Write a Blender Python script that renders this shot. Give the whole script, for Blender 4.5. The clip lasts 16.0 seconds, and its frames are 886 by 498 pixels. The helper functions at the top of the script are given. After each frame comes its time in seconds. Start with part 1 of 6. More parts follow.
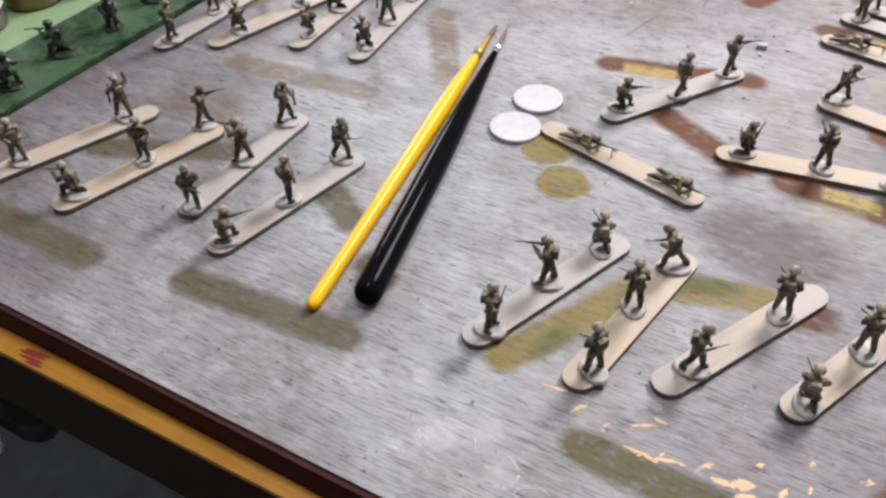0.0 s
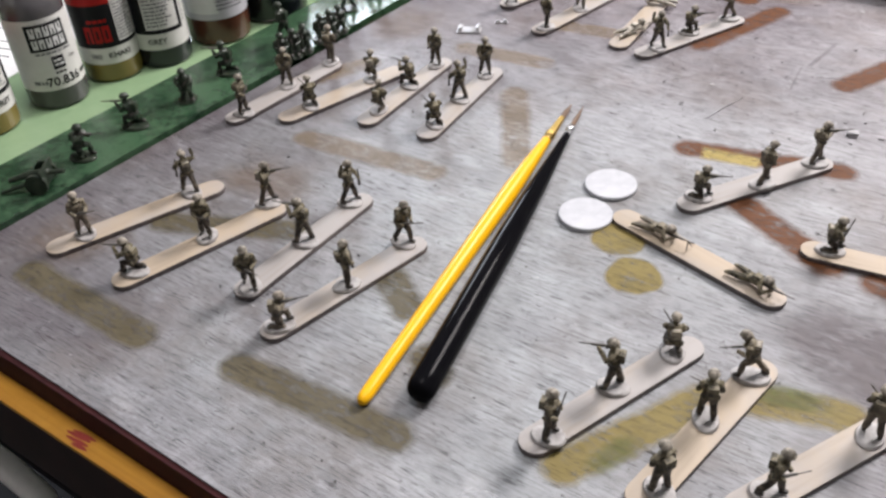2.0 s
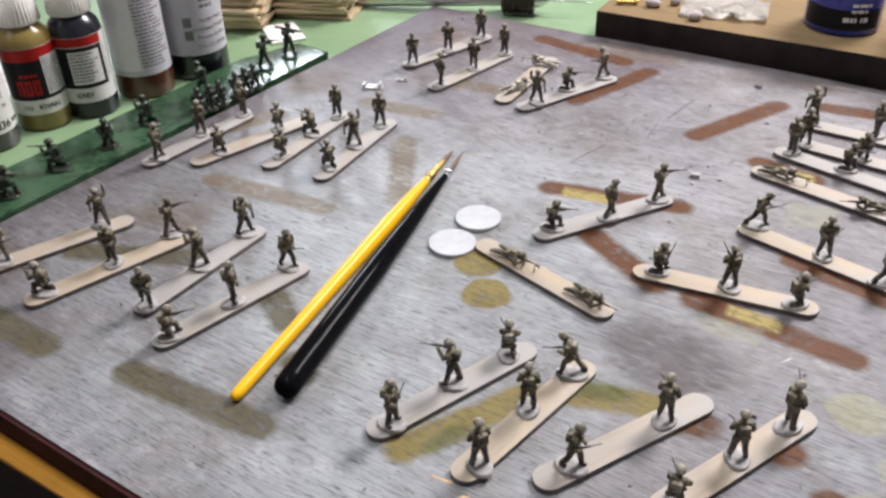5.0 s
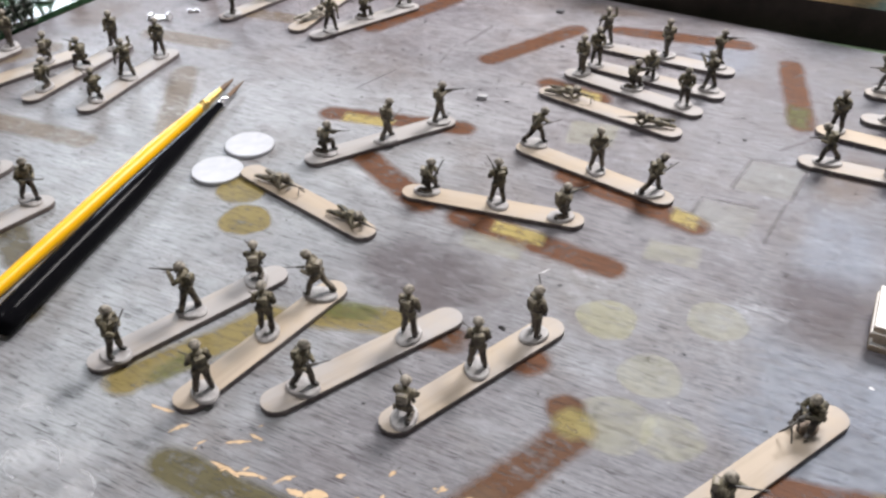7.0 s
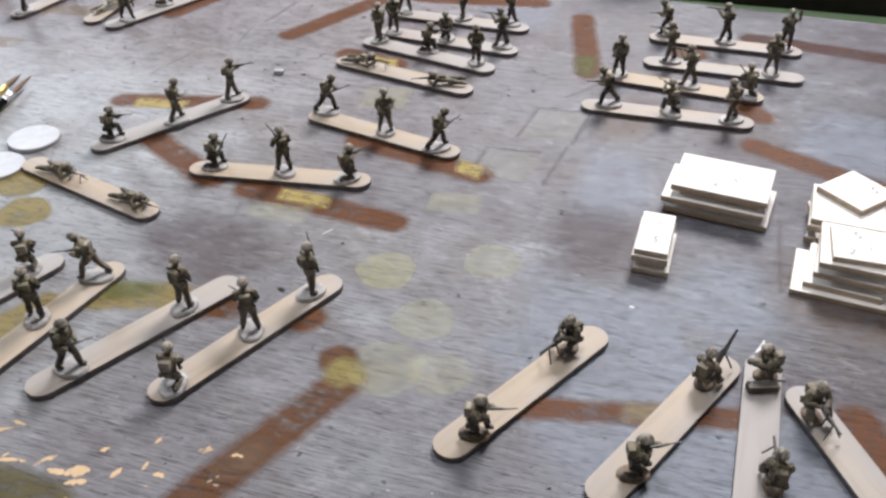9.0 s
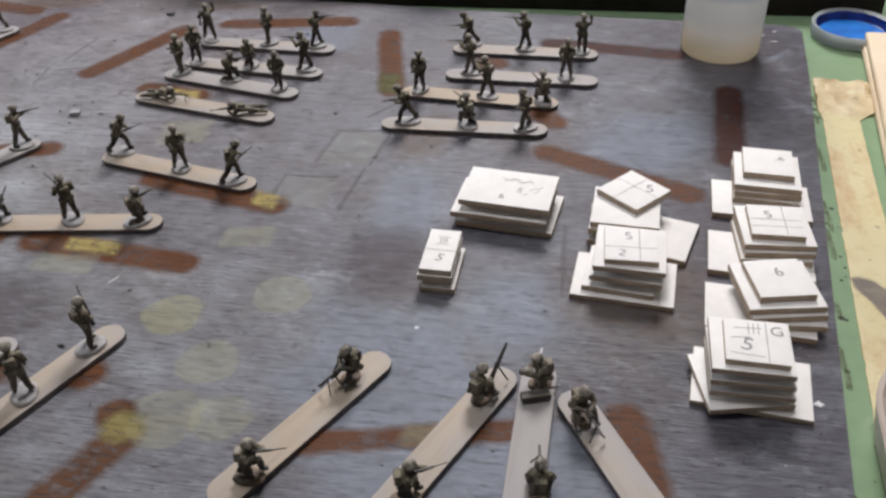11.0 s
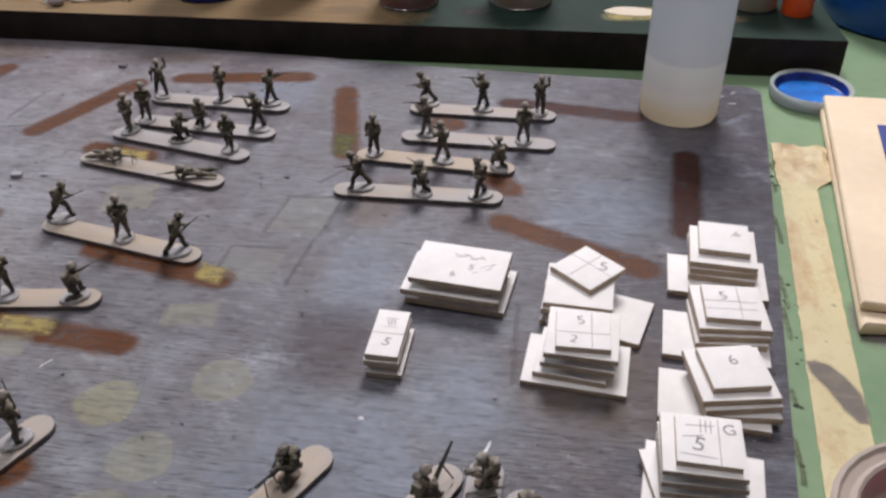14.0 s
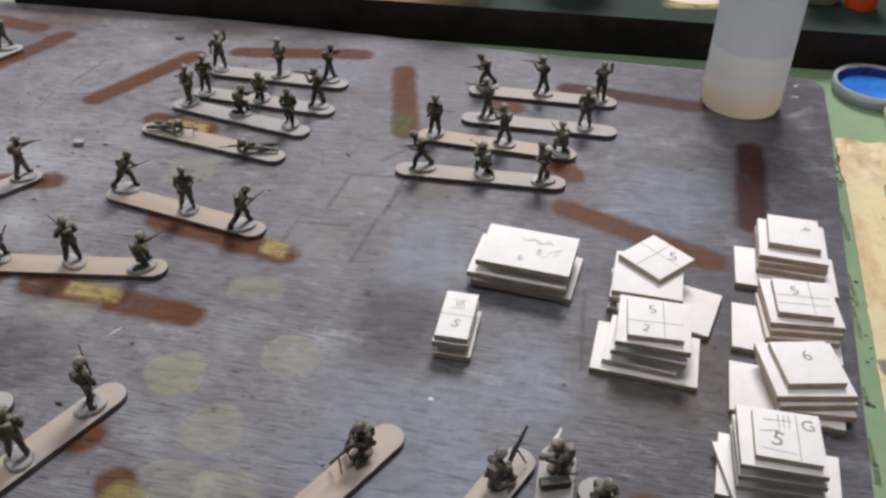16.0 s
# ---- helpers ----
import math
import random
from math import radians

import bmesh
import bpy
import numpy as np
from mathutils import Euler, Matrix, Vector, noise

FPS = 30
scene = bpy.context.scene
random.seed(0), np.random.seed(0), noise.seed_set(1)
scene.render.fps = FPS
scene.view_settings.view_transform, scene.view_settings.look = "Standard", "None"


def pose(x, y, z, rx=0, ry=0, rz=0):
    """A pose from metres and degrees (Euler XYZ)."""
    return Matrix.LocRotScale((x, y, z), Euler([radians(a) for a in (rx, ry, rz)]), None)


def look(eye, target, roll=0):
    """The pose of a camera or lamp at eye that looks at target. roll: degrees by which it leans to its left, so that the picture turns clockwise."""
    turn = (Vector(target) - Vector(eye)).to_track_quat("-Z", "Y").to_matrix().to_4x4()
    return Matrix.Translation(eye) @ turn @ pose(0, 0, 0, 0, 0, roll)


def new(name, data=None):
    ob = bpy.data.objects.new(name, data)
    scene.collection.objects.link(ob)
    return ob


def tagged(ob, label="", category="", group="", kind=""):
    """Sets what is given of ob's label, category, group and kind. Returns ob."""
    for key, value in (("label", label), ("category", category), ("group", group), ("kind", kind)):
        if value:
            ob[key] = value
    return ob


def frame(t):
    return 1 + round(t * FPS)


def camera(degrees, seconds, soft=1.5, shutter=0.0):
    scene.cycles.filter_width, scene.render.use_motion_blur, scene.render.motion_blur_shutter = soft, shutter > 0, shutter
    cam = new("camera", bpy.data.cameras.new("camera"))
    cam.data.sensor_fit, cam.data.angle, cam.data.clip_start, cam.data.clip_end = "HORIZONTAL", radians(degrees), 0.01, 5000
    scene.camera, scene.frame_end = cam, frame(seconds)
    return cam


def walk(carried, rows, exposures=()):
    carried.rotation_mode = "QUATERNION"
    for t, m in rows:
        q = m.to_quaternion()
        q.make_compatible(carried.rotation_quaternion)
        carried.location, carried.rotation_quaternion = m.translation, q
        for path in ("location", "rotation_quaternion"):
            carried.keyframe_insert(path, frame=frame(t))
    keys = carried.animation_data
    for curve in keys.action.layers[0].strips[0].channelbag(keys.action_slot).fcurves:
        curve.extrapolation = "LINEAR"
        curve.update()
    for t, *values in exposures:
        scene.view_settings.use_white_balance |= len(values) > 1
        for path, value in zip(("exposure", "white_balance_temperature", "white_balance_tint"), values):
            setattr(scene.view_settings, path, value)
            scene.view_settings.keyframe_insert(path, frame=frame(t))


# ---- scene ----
cam = camera(52.5, 16.0, soft=2.7)
PATH = [
    (0, (-0.02550, -0.25217, 0.17999), (-0.11263, -0.09972, 0.02081), -1.17),
    (0.5, (-0.02770, -0.24412, 0.17165), (-0.12113, -0.09219, 0.01558), -2.23),
    (1, (-0.02870, -0.23899, 0.17169), (-0.12414, -0.08790, 0.01603), -2.34),
    (1.5, (-0.02931, -0.23350, 0.16973), (-0.13458, -0.08436, 0.01859), -3.48),
    (2, (-0.02941, -0.23660, 0.17996), (-0.13858, -0.08623, 0.03285), -3.12),
    (2.5, (-0.02237, -0.24934, 0.18889), (-0.13052, -0.09414, 0.04612), -2.47),
    (3, (-0.01130, -0.25601, 0.19115), (-0.11923, -0.09858, 0.05068), -2.69),
    (3.5, (-0.00284, -0.25686, 0.19298), (-0.11076, -0.09827, 0.05380), -2.45),
    (3.7, (0.00180, -0.25614, 0.19283), (-0.10519, -0.09700, 0.05357), -2.31),
    (5.8, (0.03154, -0.24582, 0.18402), (-0.07584, -0.07990, 0.05323), -1.40),
    (6, (0.03566, -0.24324, 0.18096), (-0.06669, -0.07665, 0.04701), -0.49),
    (6.5, (0.04530, -0.23342, 0.17269), (-0.04658, -0.06519, 0.03331), 0.37),
    (7, (0.05857, -0.22590, 0.16907), (-0.02336, -0.05369, 0.02836), 0.63),
    (7.5, (0.06989, -0.22269, 0.16379), (-0.00374, -0.04834, 0.02115), 0.25),
    (8, (0.07874, -0.22295, 0.16253), (0.01017, -0.04717, 0.01910), 0.06),
    (8.5, (0.08690, -0.22161, 0.16191), (0.02352, -0.04295, 0.01968), -0.33),
    (9, (0.09681, -0.22013, 0.16227), (0.03819, -0.03962, 0.02032), -0.82),
    (9.2, (0.10011, -0.21990, 0.16222), (0.04363, -0.03923, 0.01962), -0.83),
    (11.3, (0.13608, -0.20656, 0.16827), (0.10594, -0.01938, 0.02606), -1.69),
    (11.5, (0.14062, -0.20585, 0.16814), (0.11377, -0.01884, 0.02505), -1.55),
    (12, (0.14556, -0.20885, 0.17112), (0.13258, -0.01955, 0.02912), -0.40),
    (12.5, (0.15524, -0.20708, 0.17492), (0.14071, -0.01530, 0.03644), -0.90),
    (13, (0.14706, -0.19974, 0.17768), (0.12582, -0.00772, 0.04040), -0.73),
    (13.5, (0.13939, -0.19368, 0.17726), (0.11531, -0.00225, 0.03962), -0.29),
    (14, (0.13370, -0.19092, 0.17727), (0.10649, 0.00038, 0.04004), -0.17),
    (14.5, (0.12746, -0.18929, 0.17767), (0.09710, 0.00084, 0.03947), -0.03),
    (15, (0.12192, -0.19044, 0.17626), (0.08907, -0.00039, 0.03853), 0.33),
    (15.5, (0.11864, -0.19195, 0.17356), (0.08418, -0.00330, 0.03431), 0.37),
    (16, (0.11782, -0.19267, 0.17607), (0.08678, -0.00452, 0.03534), 1.27),
]
walk(cam, [(t, look(eye, target, roll)) for t, eye, target, roll in PATH], [(0.0, 0.17, 6480, 14), (3.7, 0.17, 6420, 13), (6.5, 0.12, 6360, 12), (8.6, 0.16, 6320, 12), (9.0, -0.04, 6310, 12), (9.2, -0.10, 6310, 12), (11.5, -0.70, 6280, 13), (12.6, -0.71, 6300, 15), (13.4, -0.67, 6230, 17), (16.0, -0.63, 6290, 16)])

# ---- light ----
world = bpy.data.worlds.new("room")
scene.world = world
world.use_nodes = True
world.node_tree.nodes["Background"].inputs[0].default_value = (0.74, 0.78, 0.88, 1)
world.node_tree.nodes["Background"].inputs[1].default_value = 0.06


def lamp(name, eye, target, size, watts, colour):
    data = bpy.data.lights.new(name, "AREA")
    data.shape, data.size, data.energy, data.color = "DISK", size, watts, colour
    ob = new(name, data)
    ob.matrix_world = look(eye, target)
    return ob


lamp("desk_lamp_light", (0.12, 0.84, 0.88), (0.02, 0.02, 0), 0.42, 21.8, (1.0, 0.955, 0.93))
lamp("window_light", (-1.42, 1.12, 0.68), (-0.2, 0.0, 0), 0.46, 13.4, (0.84, 0.92, 1.0))
# added fill from overhead, stands for no known lamp
lamp("ceiling_light", (-0.15, 0.05, 1.62), (-0.10, 0.0, 0), 0.45, 14.0, (1.0, 0.96, 0.95))

# ---- helpers for building ----
MM = 0.001


def mat(name, build):
    m = bpy.data.materials.new(name)
    m.use_nodes = True
    t = m.node_tree
    b = t.nodes["Principled BSDF"]
    build(t, b)
    return m


def node(t, kind, **kw):
    n = t.nodes.new(kind)
    for k, v in kw.items():
        if k == "ins":
            for i, val in v.items():
                n.inputs[i].default_value = val
        else:
            setattr(n, k, v)
    return n


def coords(t, scale=(1, 1, 1), world_space=False, rot=(0, 0, 0)):
    c = t.nodes.new("ShaderNodeNewGeometry" if world_space else "ShaderNodeTexCoord")
    mp = t.nodes.new("ShaderNodeMapping")
    mp.inputs["Scale"].default_value = scale
    mp.inputs["Rotation"].default_value = rot
    t.links.new(c.outputs["Position" if world_space else "Object"], mp.inputs[0])
    return mp.outputs[0]


def noise_tex(t, vec, scale, detail=4, rough=0.6):
    n = node(t, "ShaderNodeTexNoise", ins={"Scale": scale, "Detail": detail, "Roughness": rough})
    t.links.new(vec, n.inputs["Vector"])
    return n.outputs["Fac"]


def ramp(t, fac, stops):
    r = t.nodes.new("ShaderNodeValToRGB")
    e = r.color_ramp.elements
    while len(e) < len(stops):
        e.new(0.5)
    for el, (p, c) in zip(e, stops):
        el.position = p
        el.color = (*c, 1) if len(c) == 3 else c
    t.links.new(fac, r.inputs[0])
    return r.outputs["Color"]


def mixc(t, fac, a, b, mode="MIX"):
    m = node(t, "ShaderNodeMix", data_type="RGBA", blend_type=mode)
    for i, v in ((0, fac), (6, a), (7, b)):
        if isinstance(v, (int, float)):
            m.inputs[i].default_value = v
        elif isinstance(v, tuple):
            m.inputs[i].default_value = (*v, 1)
        else:
            t.links.new(v, m.inputs[i])
    return m.outputs[2]


def bump(t, b, height, strength, dist=0.0005):
    n = node(t, "ShaderNodeBump", ins={"Strength": strength, "Distance": dist})
    t.links.new(height, n.inputs["Height"])
    t.links.new(n.outputs[0], b.inputs["Normal"])


def speckled(name, c1, c2, scale=300.0, rough=0.5, metal=0.0, bumpy=0.2, lo=0.35, hi=0.65, dist=0.0003, coarse=40.0):
    """Two colours mixed by fine and coarse noise."""
    def build(t, b):
        v = coords(t)
        f = noise_tex(t, v, scale, 5)
        g = noise_tex(t, v, coarse, 3)
        s = node(t, "ShaderNodeMath", operation="ADD")
        t.links.new(f, s.inputs[0])
        t.links.new(g, s.inputs[1])
        h = node(t, "ShaderNodeMath", operation="MULTIPLY", ins={1: 0.5})
        t.links.new(s.outputs[0], h.inputs[0])
        t.links.new(ramp(t, h.outputs[0], [(lo, c1), (hi, c2)]), b.inputs["Base Color"])
        b.inputs["Roughness"].default_value = rough
        b.inputs["Metallic"].default_value = metal
        if bumpy:
            bump(t, b, f, bumpy, dist)
    return mat(name, build)


def mesh_of(bm, name, scale=MM, smooth=True):
    bmesh.ops.recalc_face_normals(bm, faces=bm.faces)
    me = bpy.data.meshes.new(name)
    if scale != 1:
        bmesh.ops.scale(bm, vec=(scale,) * 3, verts=bm.verts)
    bm.to_mesh(me)
    bm.free()
    if smooth:
        me.shade_smooth()
        me.set_sharp_from_angle(angle=radians(38))
    return me


def thing(name, bm, mats, m=None, label="", category="", group="", kind=""):
    ob = new(name, mesh_of(bm, name) if isinstance(bm, bmesh.types.BMesh) else bm)
    for x in (mats if isinstance(mats, (list, tuple)) else [mats]):
        if x is not None and len(ob.data.materials) < len(mats if isinstance(mats, (list, tuple)) else [mats]):
            ob.data.materials.append(x)
    if m is not None:
        ob.matrix_world = m
    return tagged(ob, label, category, group, kind)


def root(name, m, label="", category="", group="", kind=""):
    ob = new(name)
    ob.matrix_world = m
    return tagged(ob, label, category, group, kind)


def part(name, bm, material, parent, label="", m=None):
    ob = new(name, mesh_of(bm, name) if isinstance(bm, bmesh.types.BMesh) else bm)
    if not ob.data.materials:
        for x in (material if isinstance(material, (list, tuple)) else [material]):
            ob.data.materials.append(x)
    ob.parent = parent
    if m is not None:
        ob.matrix_basis = m
    return tagged(ob, label)


def at(x, y, z, rz=0, rx=0, ry=0):
    """A pose from millimetres and degrees."""
    return pose(x * MM, y * MM, z * MM, rx, ry, rz)


def prism(bm, pts, z0, z1, bevel=0.0, mi=0):
    """An upright slab over a polygon of (x, y)."""
    lo = [bm.verts.new((x, y, z0)) for x, y in pts]
    hi = [bm.verts.new((x, y, z1)) for x, y in pts]
    n = len(pts)
    fs = [bm.faces.new(list(reversed(lo))), bm.faces.new(hi)]
    fs += [bm.faces.new((lo[i], lo[(i + 1) % n], hi[(i + 1) % n], hi[i])) for i in range(n)]
    for f in fs:
        f.material_index = mi
    if bevel:
        edges = {e for f in fs[:2] for e in f.edges}
        bmesh.ops.bevel(bm, geom=list(edges), offset=bevel, segments=2, affect="EDGES", profile=0.6)
    return fs


def box(bm, x0, x1, y0, y1, z0, z1, bevel=0.0, mi=0):
    return prism(bm, [(x0, y0), (x1, y0), (x1, y1), (x0, y1)], z0, z1, bevel, mi)


def lathe(bm, profile, sides=32, mi=0, mis=None, cap=True):
    """A turned body from (radius, height) rows."""
    rings = []
    for r, z in profile:
        rings.append([bm.verts.new((r * math.cos(2 * math.pi * i / sides), r * math.sin(2 * math.pi * i / sides), z)) for i in range(sides)])
    for k in range(len(rings) - 1):
        for i in range(sides):
            f = bm.faces.new((rings[k][i], rings[k][(i + 1) % sides], rings[k + 1][(i + 1) % sides], rings[k + 1][i]))
            f.material_index = mis[k] if mis else mi
    if cap:
        bm.faces.new(list(reversed(rings[0]))).material_index = mis[0] if mis else mi
        bm.faces.new(rings[-1]).material_index = mis[-1] if mis else mi


def tube(bm, rows, sides=8, mi=0, squash=1.0):
    """A closed limb through rows of (point, radius)."""
    pts = [Vector(p) for p, _ in rows]
    rings = []
    for k, (p, r) in enumerate(rows):
        d = (pts[min(k + 1, len(pts) - 1)] - pts[max(k - 1, 0)]).normalized()
        a = d.cross(Vector((0, 0, 1)))
        if a.length < 0.05:
            a = d.cross(Vector((1, 0, 0)))
        a.normalize()
        c = d.cross(a).normalized()
        rings.append([bm.verts.new(pts[k] + a * (r * math.cos(2 * math.pi * i / sides)) + c * (squash * r * math.sin(2 * math.pi * i / sides))) for i in range(sides)])
    fs = []
    for k in range(len(rings) - 1):
        for i in range(sides):
            fs.append(bm.faces.new((rings[k][i], rings[k][(i + 1) % sides], rings[k + 1][(i + 1) % sides], rings[k + 1][i])))
    fs.append(bm.faces.new(list(reversed(rings[0]))))
    fs.append(bm.faces.new(rings[-1]))
    for f in fs:
        f.material_index = mi
    return fs


def limb(bm, p, q, r1, r2, mi=0, sides=7):
    p, q = Vector(p), Vector(q)
    d = (q - p).normalized()
    return tube(bm, [(p - d * r1 * 0.7, r1 * 0.45), (p, r1), (q, r2), (q + d * r2 * 0.7, r2 * 0.45)], sides, mi)


def blob(bm, c, r, mi=0, u=9, v=6):
    """An ellipsoid with the radii r."""
    ret = bmesh.ops.create_uvsphere(bm, u_segments=u, v_segments=v, radius=1.0)
    for x in ret["verts"]:
        x.co = Vector((x.co.x * r[0] + c[0], x.co.y * r[1] + c[1], x.co.z * r[2] + c[2]))
        for f in x.link_faces:
            f.material_index = mi


def capsule_outline(length, width, n=10):
    """The outline of a round-ended stick along x."""
    h, r = length / 2 - width / 2, width / 2
    right = [(h + r * math.cos(a), r * math.sin(a)) for a in np.linspace(-math.pi / 2, math.pi / 2, n)]
    return right + [(-x, -y) for x, y in right]

# ---- materials ----
GRAIN = (0, 0, radians(1.5))


def grain_set(t):
    """Broad bands, short dark pores and hair lines of the plywood's grain."""
    strand = noise_tex(t, coords(t, (60, 700, 60), world_space=True, rot=GRAIN), 1.0, 4, 0.65)
    pore = noise_tex(t, coords(t, (165, 3100, 300), world_space=True, rot=GRAIN), 1.0, 3, 0.6)
    hair = noise_tex(t, coords(t, (90, 2100, 200), world_space=True, rot=GRAIN), 1.0, 3, 0.55)
    return strand, pore, hair


def math_node(t, op, a, b):
    n = node(t, "ShaderNodeMath", operation=op)
    for k, v in enumerate((a, b)):
        if isinstance(v, (int, float)):
            n.inputs[k].default_value = v
        else:
            t.links.new(v, n.inputs[k])
    return n.outputs[0]


def grey_ramp(t, fac, lo, hi, a, b):
    return ramp(t, fac, [(lo, (a,) * 3), (hi, (b,) * 3)])


def board_paint(t, b):
    v = coords(t, world_space=True)
    strand, pore, hair = grain_set(t)
    wide = noise_tex(t, coords(t, (8, 40, 20), world_space=True, rot=GRAIN), 1.0, 5, 0.65)
    cloud, blot = noise_tex(t, v, 13.0, 6, 0.68), noise_tex(t, v, 48.0, 5, 0.65)
    mottle = noise_tex(t, coords(t, (120, 210, 100), world_space=True, rot=GRAIN), 1.0, 5, 0.7)
    fleck = noise_tex(t, v, 520.0, 2, 0.5)
    # grey spray thins to bare brown at +x; dirt and painted vignette darken -x
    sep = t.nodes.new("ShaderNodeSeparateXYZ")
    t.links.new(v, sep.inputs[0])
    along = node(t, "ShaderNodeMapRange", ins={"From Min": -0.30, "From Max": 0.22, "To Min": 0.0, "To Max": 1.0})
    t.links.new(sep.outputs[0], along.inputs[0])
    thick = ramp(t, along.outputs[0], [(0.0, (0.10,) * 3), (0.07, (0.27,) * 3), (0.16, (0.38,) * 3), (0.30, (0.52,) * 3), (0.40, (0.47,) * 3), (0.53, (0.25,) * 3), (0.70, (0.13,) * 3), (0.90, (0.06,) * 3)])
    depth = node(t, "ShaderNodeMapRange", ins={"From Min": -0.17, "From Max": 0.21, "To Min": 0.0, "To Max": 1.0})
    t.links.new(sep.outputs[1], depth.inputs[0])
    # grey fades to front and back: uneven sheen and light put into the colour
    depth_tone = ramp(t, depth.outputs[0], [(0.0, (0.60,) * 3), (0.18, (0.90,) * 3), (0.30, (1,) * 3), (0.56, (1,) * 3), (0.72, (0.66,) * 3), (1.0, (0.40,) * 3)])
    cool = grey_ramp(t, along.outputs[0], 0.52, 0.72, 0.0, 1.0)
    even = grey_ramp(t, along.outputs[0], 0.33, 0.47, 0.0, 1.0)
    thick = math_node(t, "MULTIPLY", thick, mixc(t, even, depth_tone, (1, 1, 1)))
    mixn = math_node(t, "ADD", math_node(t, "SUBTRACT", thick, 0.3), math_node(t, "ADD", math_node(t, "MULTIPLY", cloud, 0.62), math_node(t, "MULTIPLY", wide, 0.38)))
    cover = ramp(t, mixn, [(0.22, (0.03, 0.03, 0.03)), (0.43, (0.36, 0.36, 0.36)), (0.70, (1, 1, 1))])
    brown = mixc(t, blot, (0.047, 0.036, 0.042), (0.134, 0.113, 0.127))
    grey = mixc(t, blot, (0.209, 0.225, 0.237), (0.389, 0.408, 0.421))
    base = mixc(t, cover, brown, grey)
    # brownish dirt rubbed in, pale dust on top
    dirt = ramp(t, noise_tex(t, v, 19.0, 7, 0.72), [(0.48, (0, 0, 0)), (0.66, (0.8, 0.8, 0.8))])
    base = mixc(t, dirt, base, mixc(t, 0.62, base, (0.112, 0.084, 0.066)))
    dust = ramp(t, noise_tex(t, coords(t, (9, 14, 9), world_space=True), 3.0, 7, 0.75), [(0.56, (0, 0, 0)), (0.70, (0.36, 0.36, 0.36))])
    base = mixc(t, dust, base, (0.48, 0.48, 0.50))
    # pinkish cast towards the back; bluish sheen put into the colour where spray thins
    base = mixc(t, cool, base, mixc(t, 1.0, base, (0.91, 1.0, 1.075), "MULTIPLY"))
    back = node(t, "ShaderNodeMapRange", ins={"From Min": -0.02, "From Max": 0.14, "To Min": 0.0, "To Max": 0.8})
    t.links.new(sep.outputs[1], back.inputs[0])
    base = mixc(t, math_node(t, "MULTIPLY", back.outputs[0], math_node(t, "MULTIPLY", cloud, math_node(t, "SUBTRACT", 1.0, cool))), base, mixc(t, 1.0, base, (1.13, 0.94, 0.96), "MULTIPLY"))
    # uneven spray a few millimetres across
    base = mixc(t, grey_ramp(t, mottle, 0.34, 0.50, 0.36, 0.0), base, mixc(t, 0.55, base, (0.055, 0.055, 0.060)))
    base = mixc(t, grey_ramp(t, mottle, 0.54, 0.70, 0.0, 0.45), base, mixc(t, 0.5, base, (0.46, 0.48, 0.51)))
    # grain: faint bands and hair lines, then dense short pores that come and go
    base = mixc(t, grey_ramp(t, hair, 0.37, 0.46, 0.8, 0.0), base, mixc(t, 0.36, base, (0.04, 0.036, 0.038)))
    base = mixc(t, grey_ramp(t, strand, 0.34, 0.47, 0.7, 0.0), base, mixc(t, 0.22, base, (0.05, 0.042, 0.044)))
    # long open pores, widest where the wood is nearly bare
    line = noise_tex(t, coords(t, (85, 1650, 300), world_space=True, rot=GRAIN), 1.0, 3, 0.6)
    strong = math_node(t, "MULTIPLY", grey_ramp(t, line, 0.36, 0.44, 1.0, 0.0), math_node(t, "ADD", grey_ramp(t, along.outputs[0], 0.30, 0.70, 0.42, 0.80), grey_ramp(t, depth.outputs[0], 0.60, 0.80, 0.0, 0.20)))
    base = mixc(t, strong, base, mixc(t, 0.62, base, (0.018, 0.016, 0.018)))
    base = mixc(t, math_node(t, "MULTIPLY", grey_ramp(t, line, 0.56, 0.66, 0.0, 1.0), 0.30), base, mixc(t, 0.5, base, (0.40, 0.42, 0.45)))
    dashes = math_node(t, "ADD", pore, math_node(t, "MULTIPLY", math_node(t, "SUBTRACT", strand, 0.5), 0.35))
    base = mixc(t, grey_ramp(t, dashes, 0.335, 0.425, 1.0, 0.0), base, mixc(t, 0.80, base, (0.018, 0.016, 0.018)))
    base = mixc(t, grey_ramp(t, fleck, 0.27, 0.30, 0.9, 0.0), base, (0.03, 0.025, 0.025))
    base = mixc(t, grey_ramp(t, fleck, 0.73, 0.76, 0.0, 0.5), base, (0.55, 0.55, 0.56))
    t.links.new(base, b.inputs["Base Color"])
    r = node(t, "ShaderNodeMapRange", ins={"From Min": 0.3, "From Max": 0.7, "To Min": 0.36, "To Max": 0.54})
    t.links.new(mottle, r.inputs[0])
    t.links.new(r.outputs[0], b.inputs["Roughness"])
    # the open pores stay dull while the sprayed skin has a sheen
    matt = ramp(t, depth.outputs[0], [(0.52, (1,) * 3), (0.72, (0.40,) * 3)])
    t.links.new(math_node(t, "MULTIPLY", mixc(t, even, matt, (1, 1, 1)), grey_ramp(t, dashes, 0.36, 0.46, 0.10, 0.36)), b.inputs["Specular IOR Level"])
    bump(t, b, dashes, 0.40, 0.0005)


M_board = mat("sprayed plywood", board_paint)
M_edge = speckled("maroon stained edge", (0.020, 0.004, 0.005), (0.044, 0.010, 0.011), 200, 0.7)
M_edge.node_tree.nodes["Principled BSDF"].inputs["Specular IOR Level"].default_value = 0.15


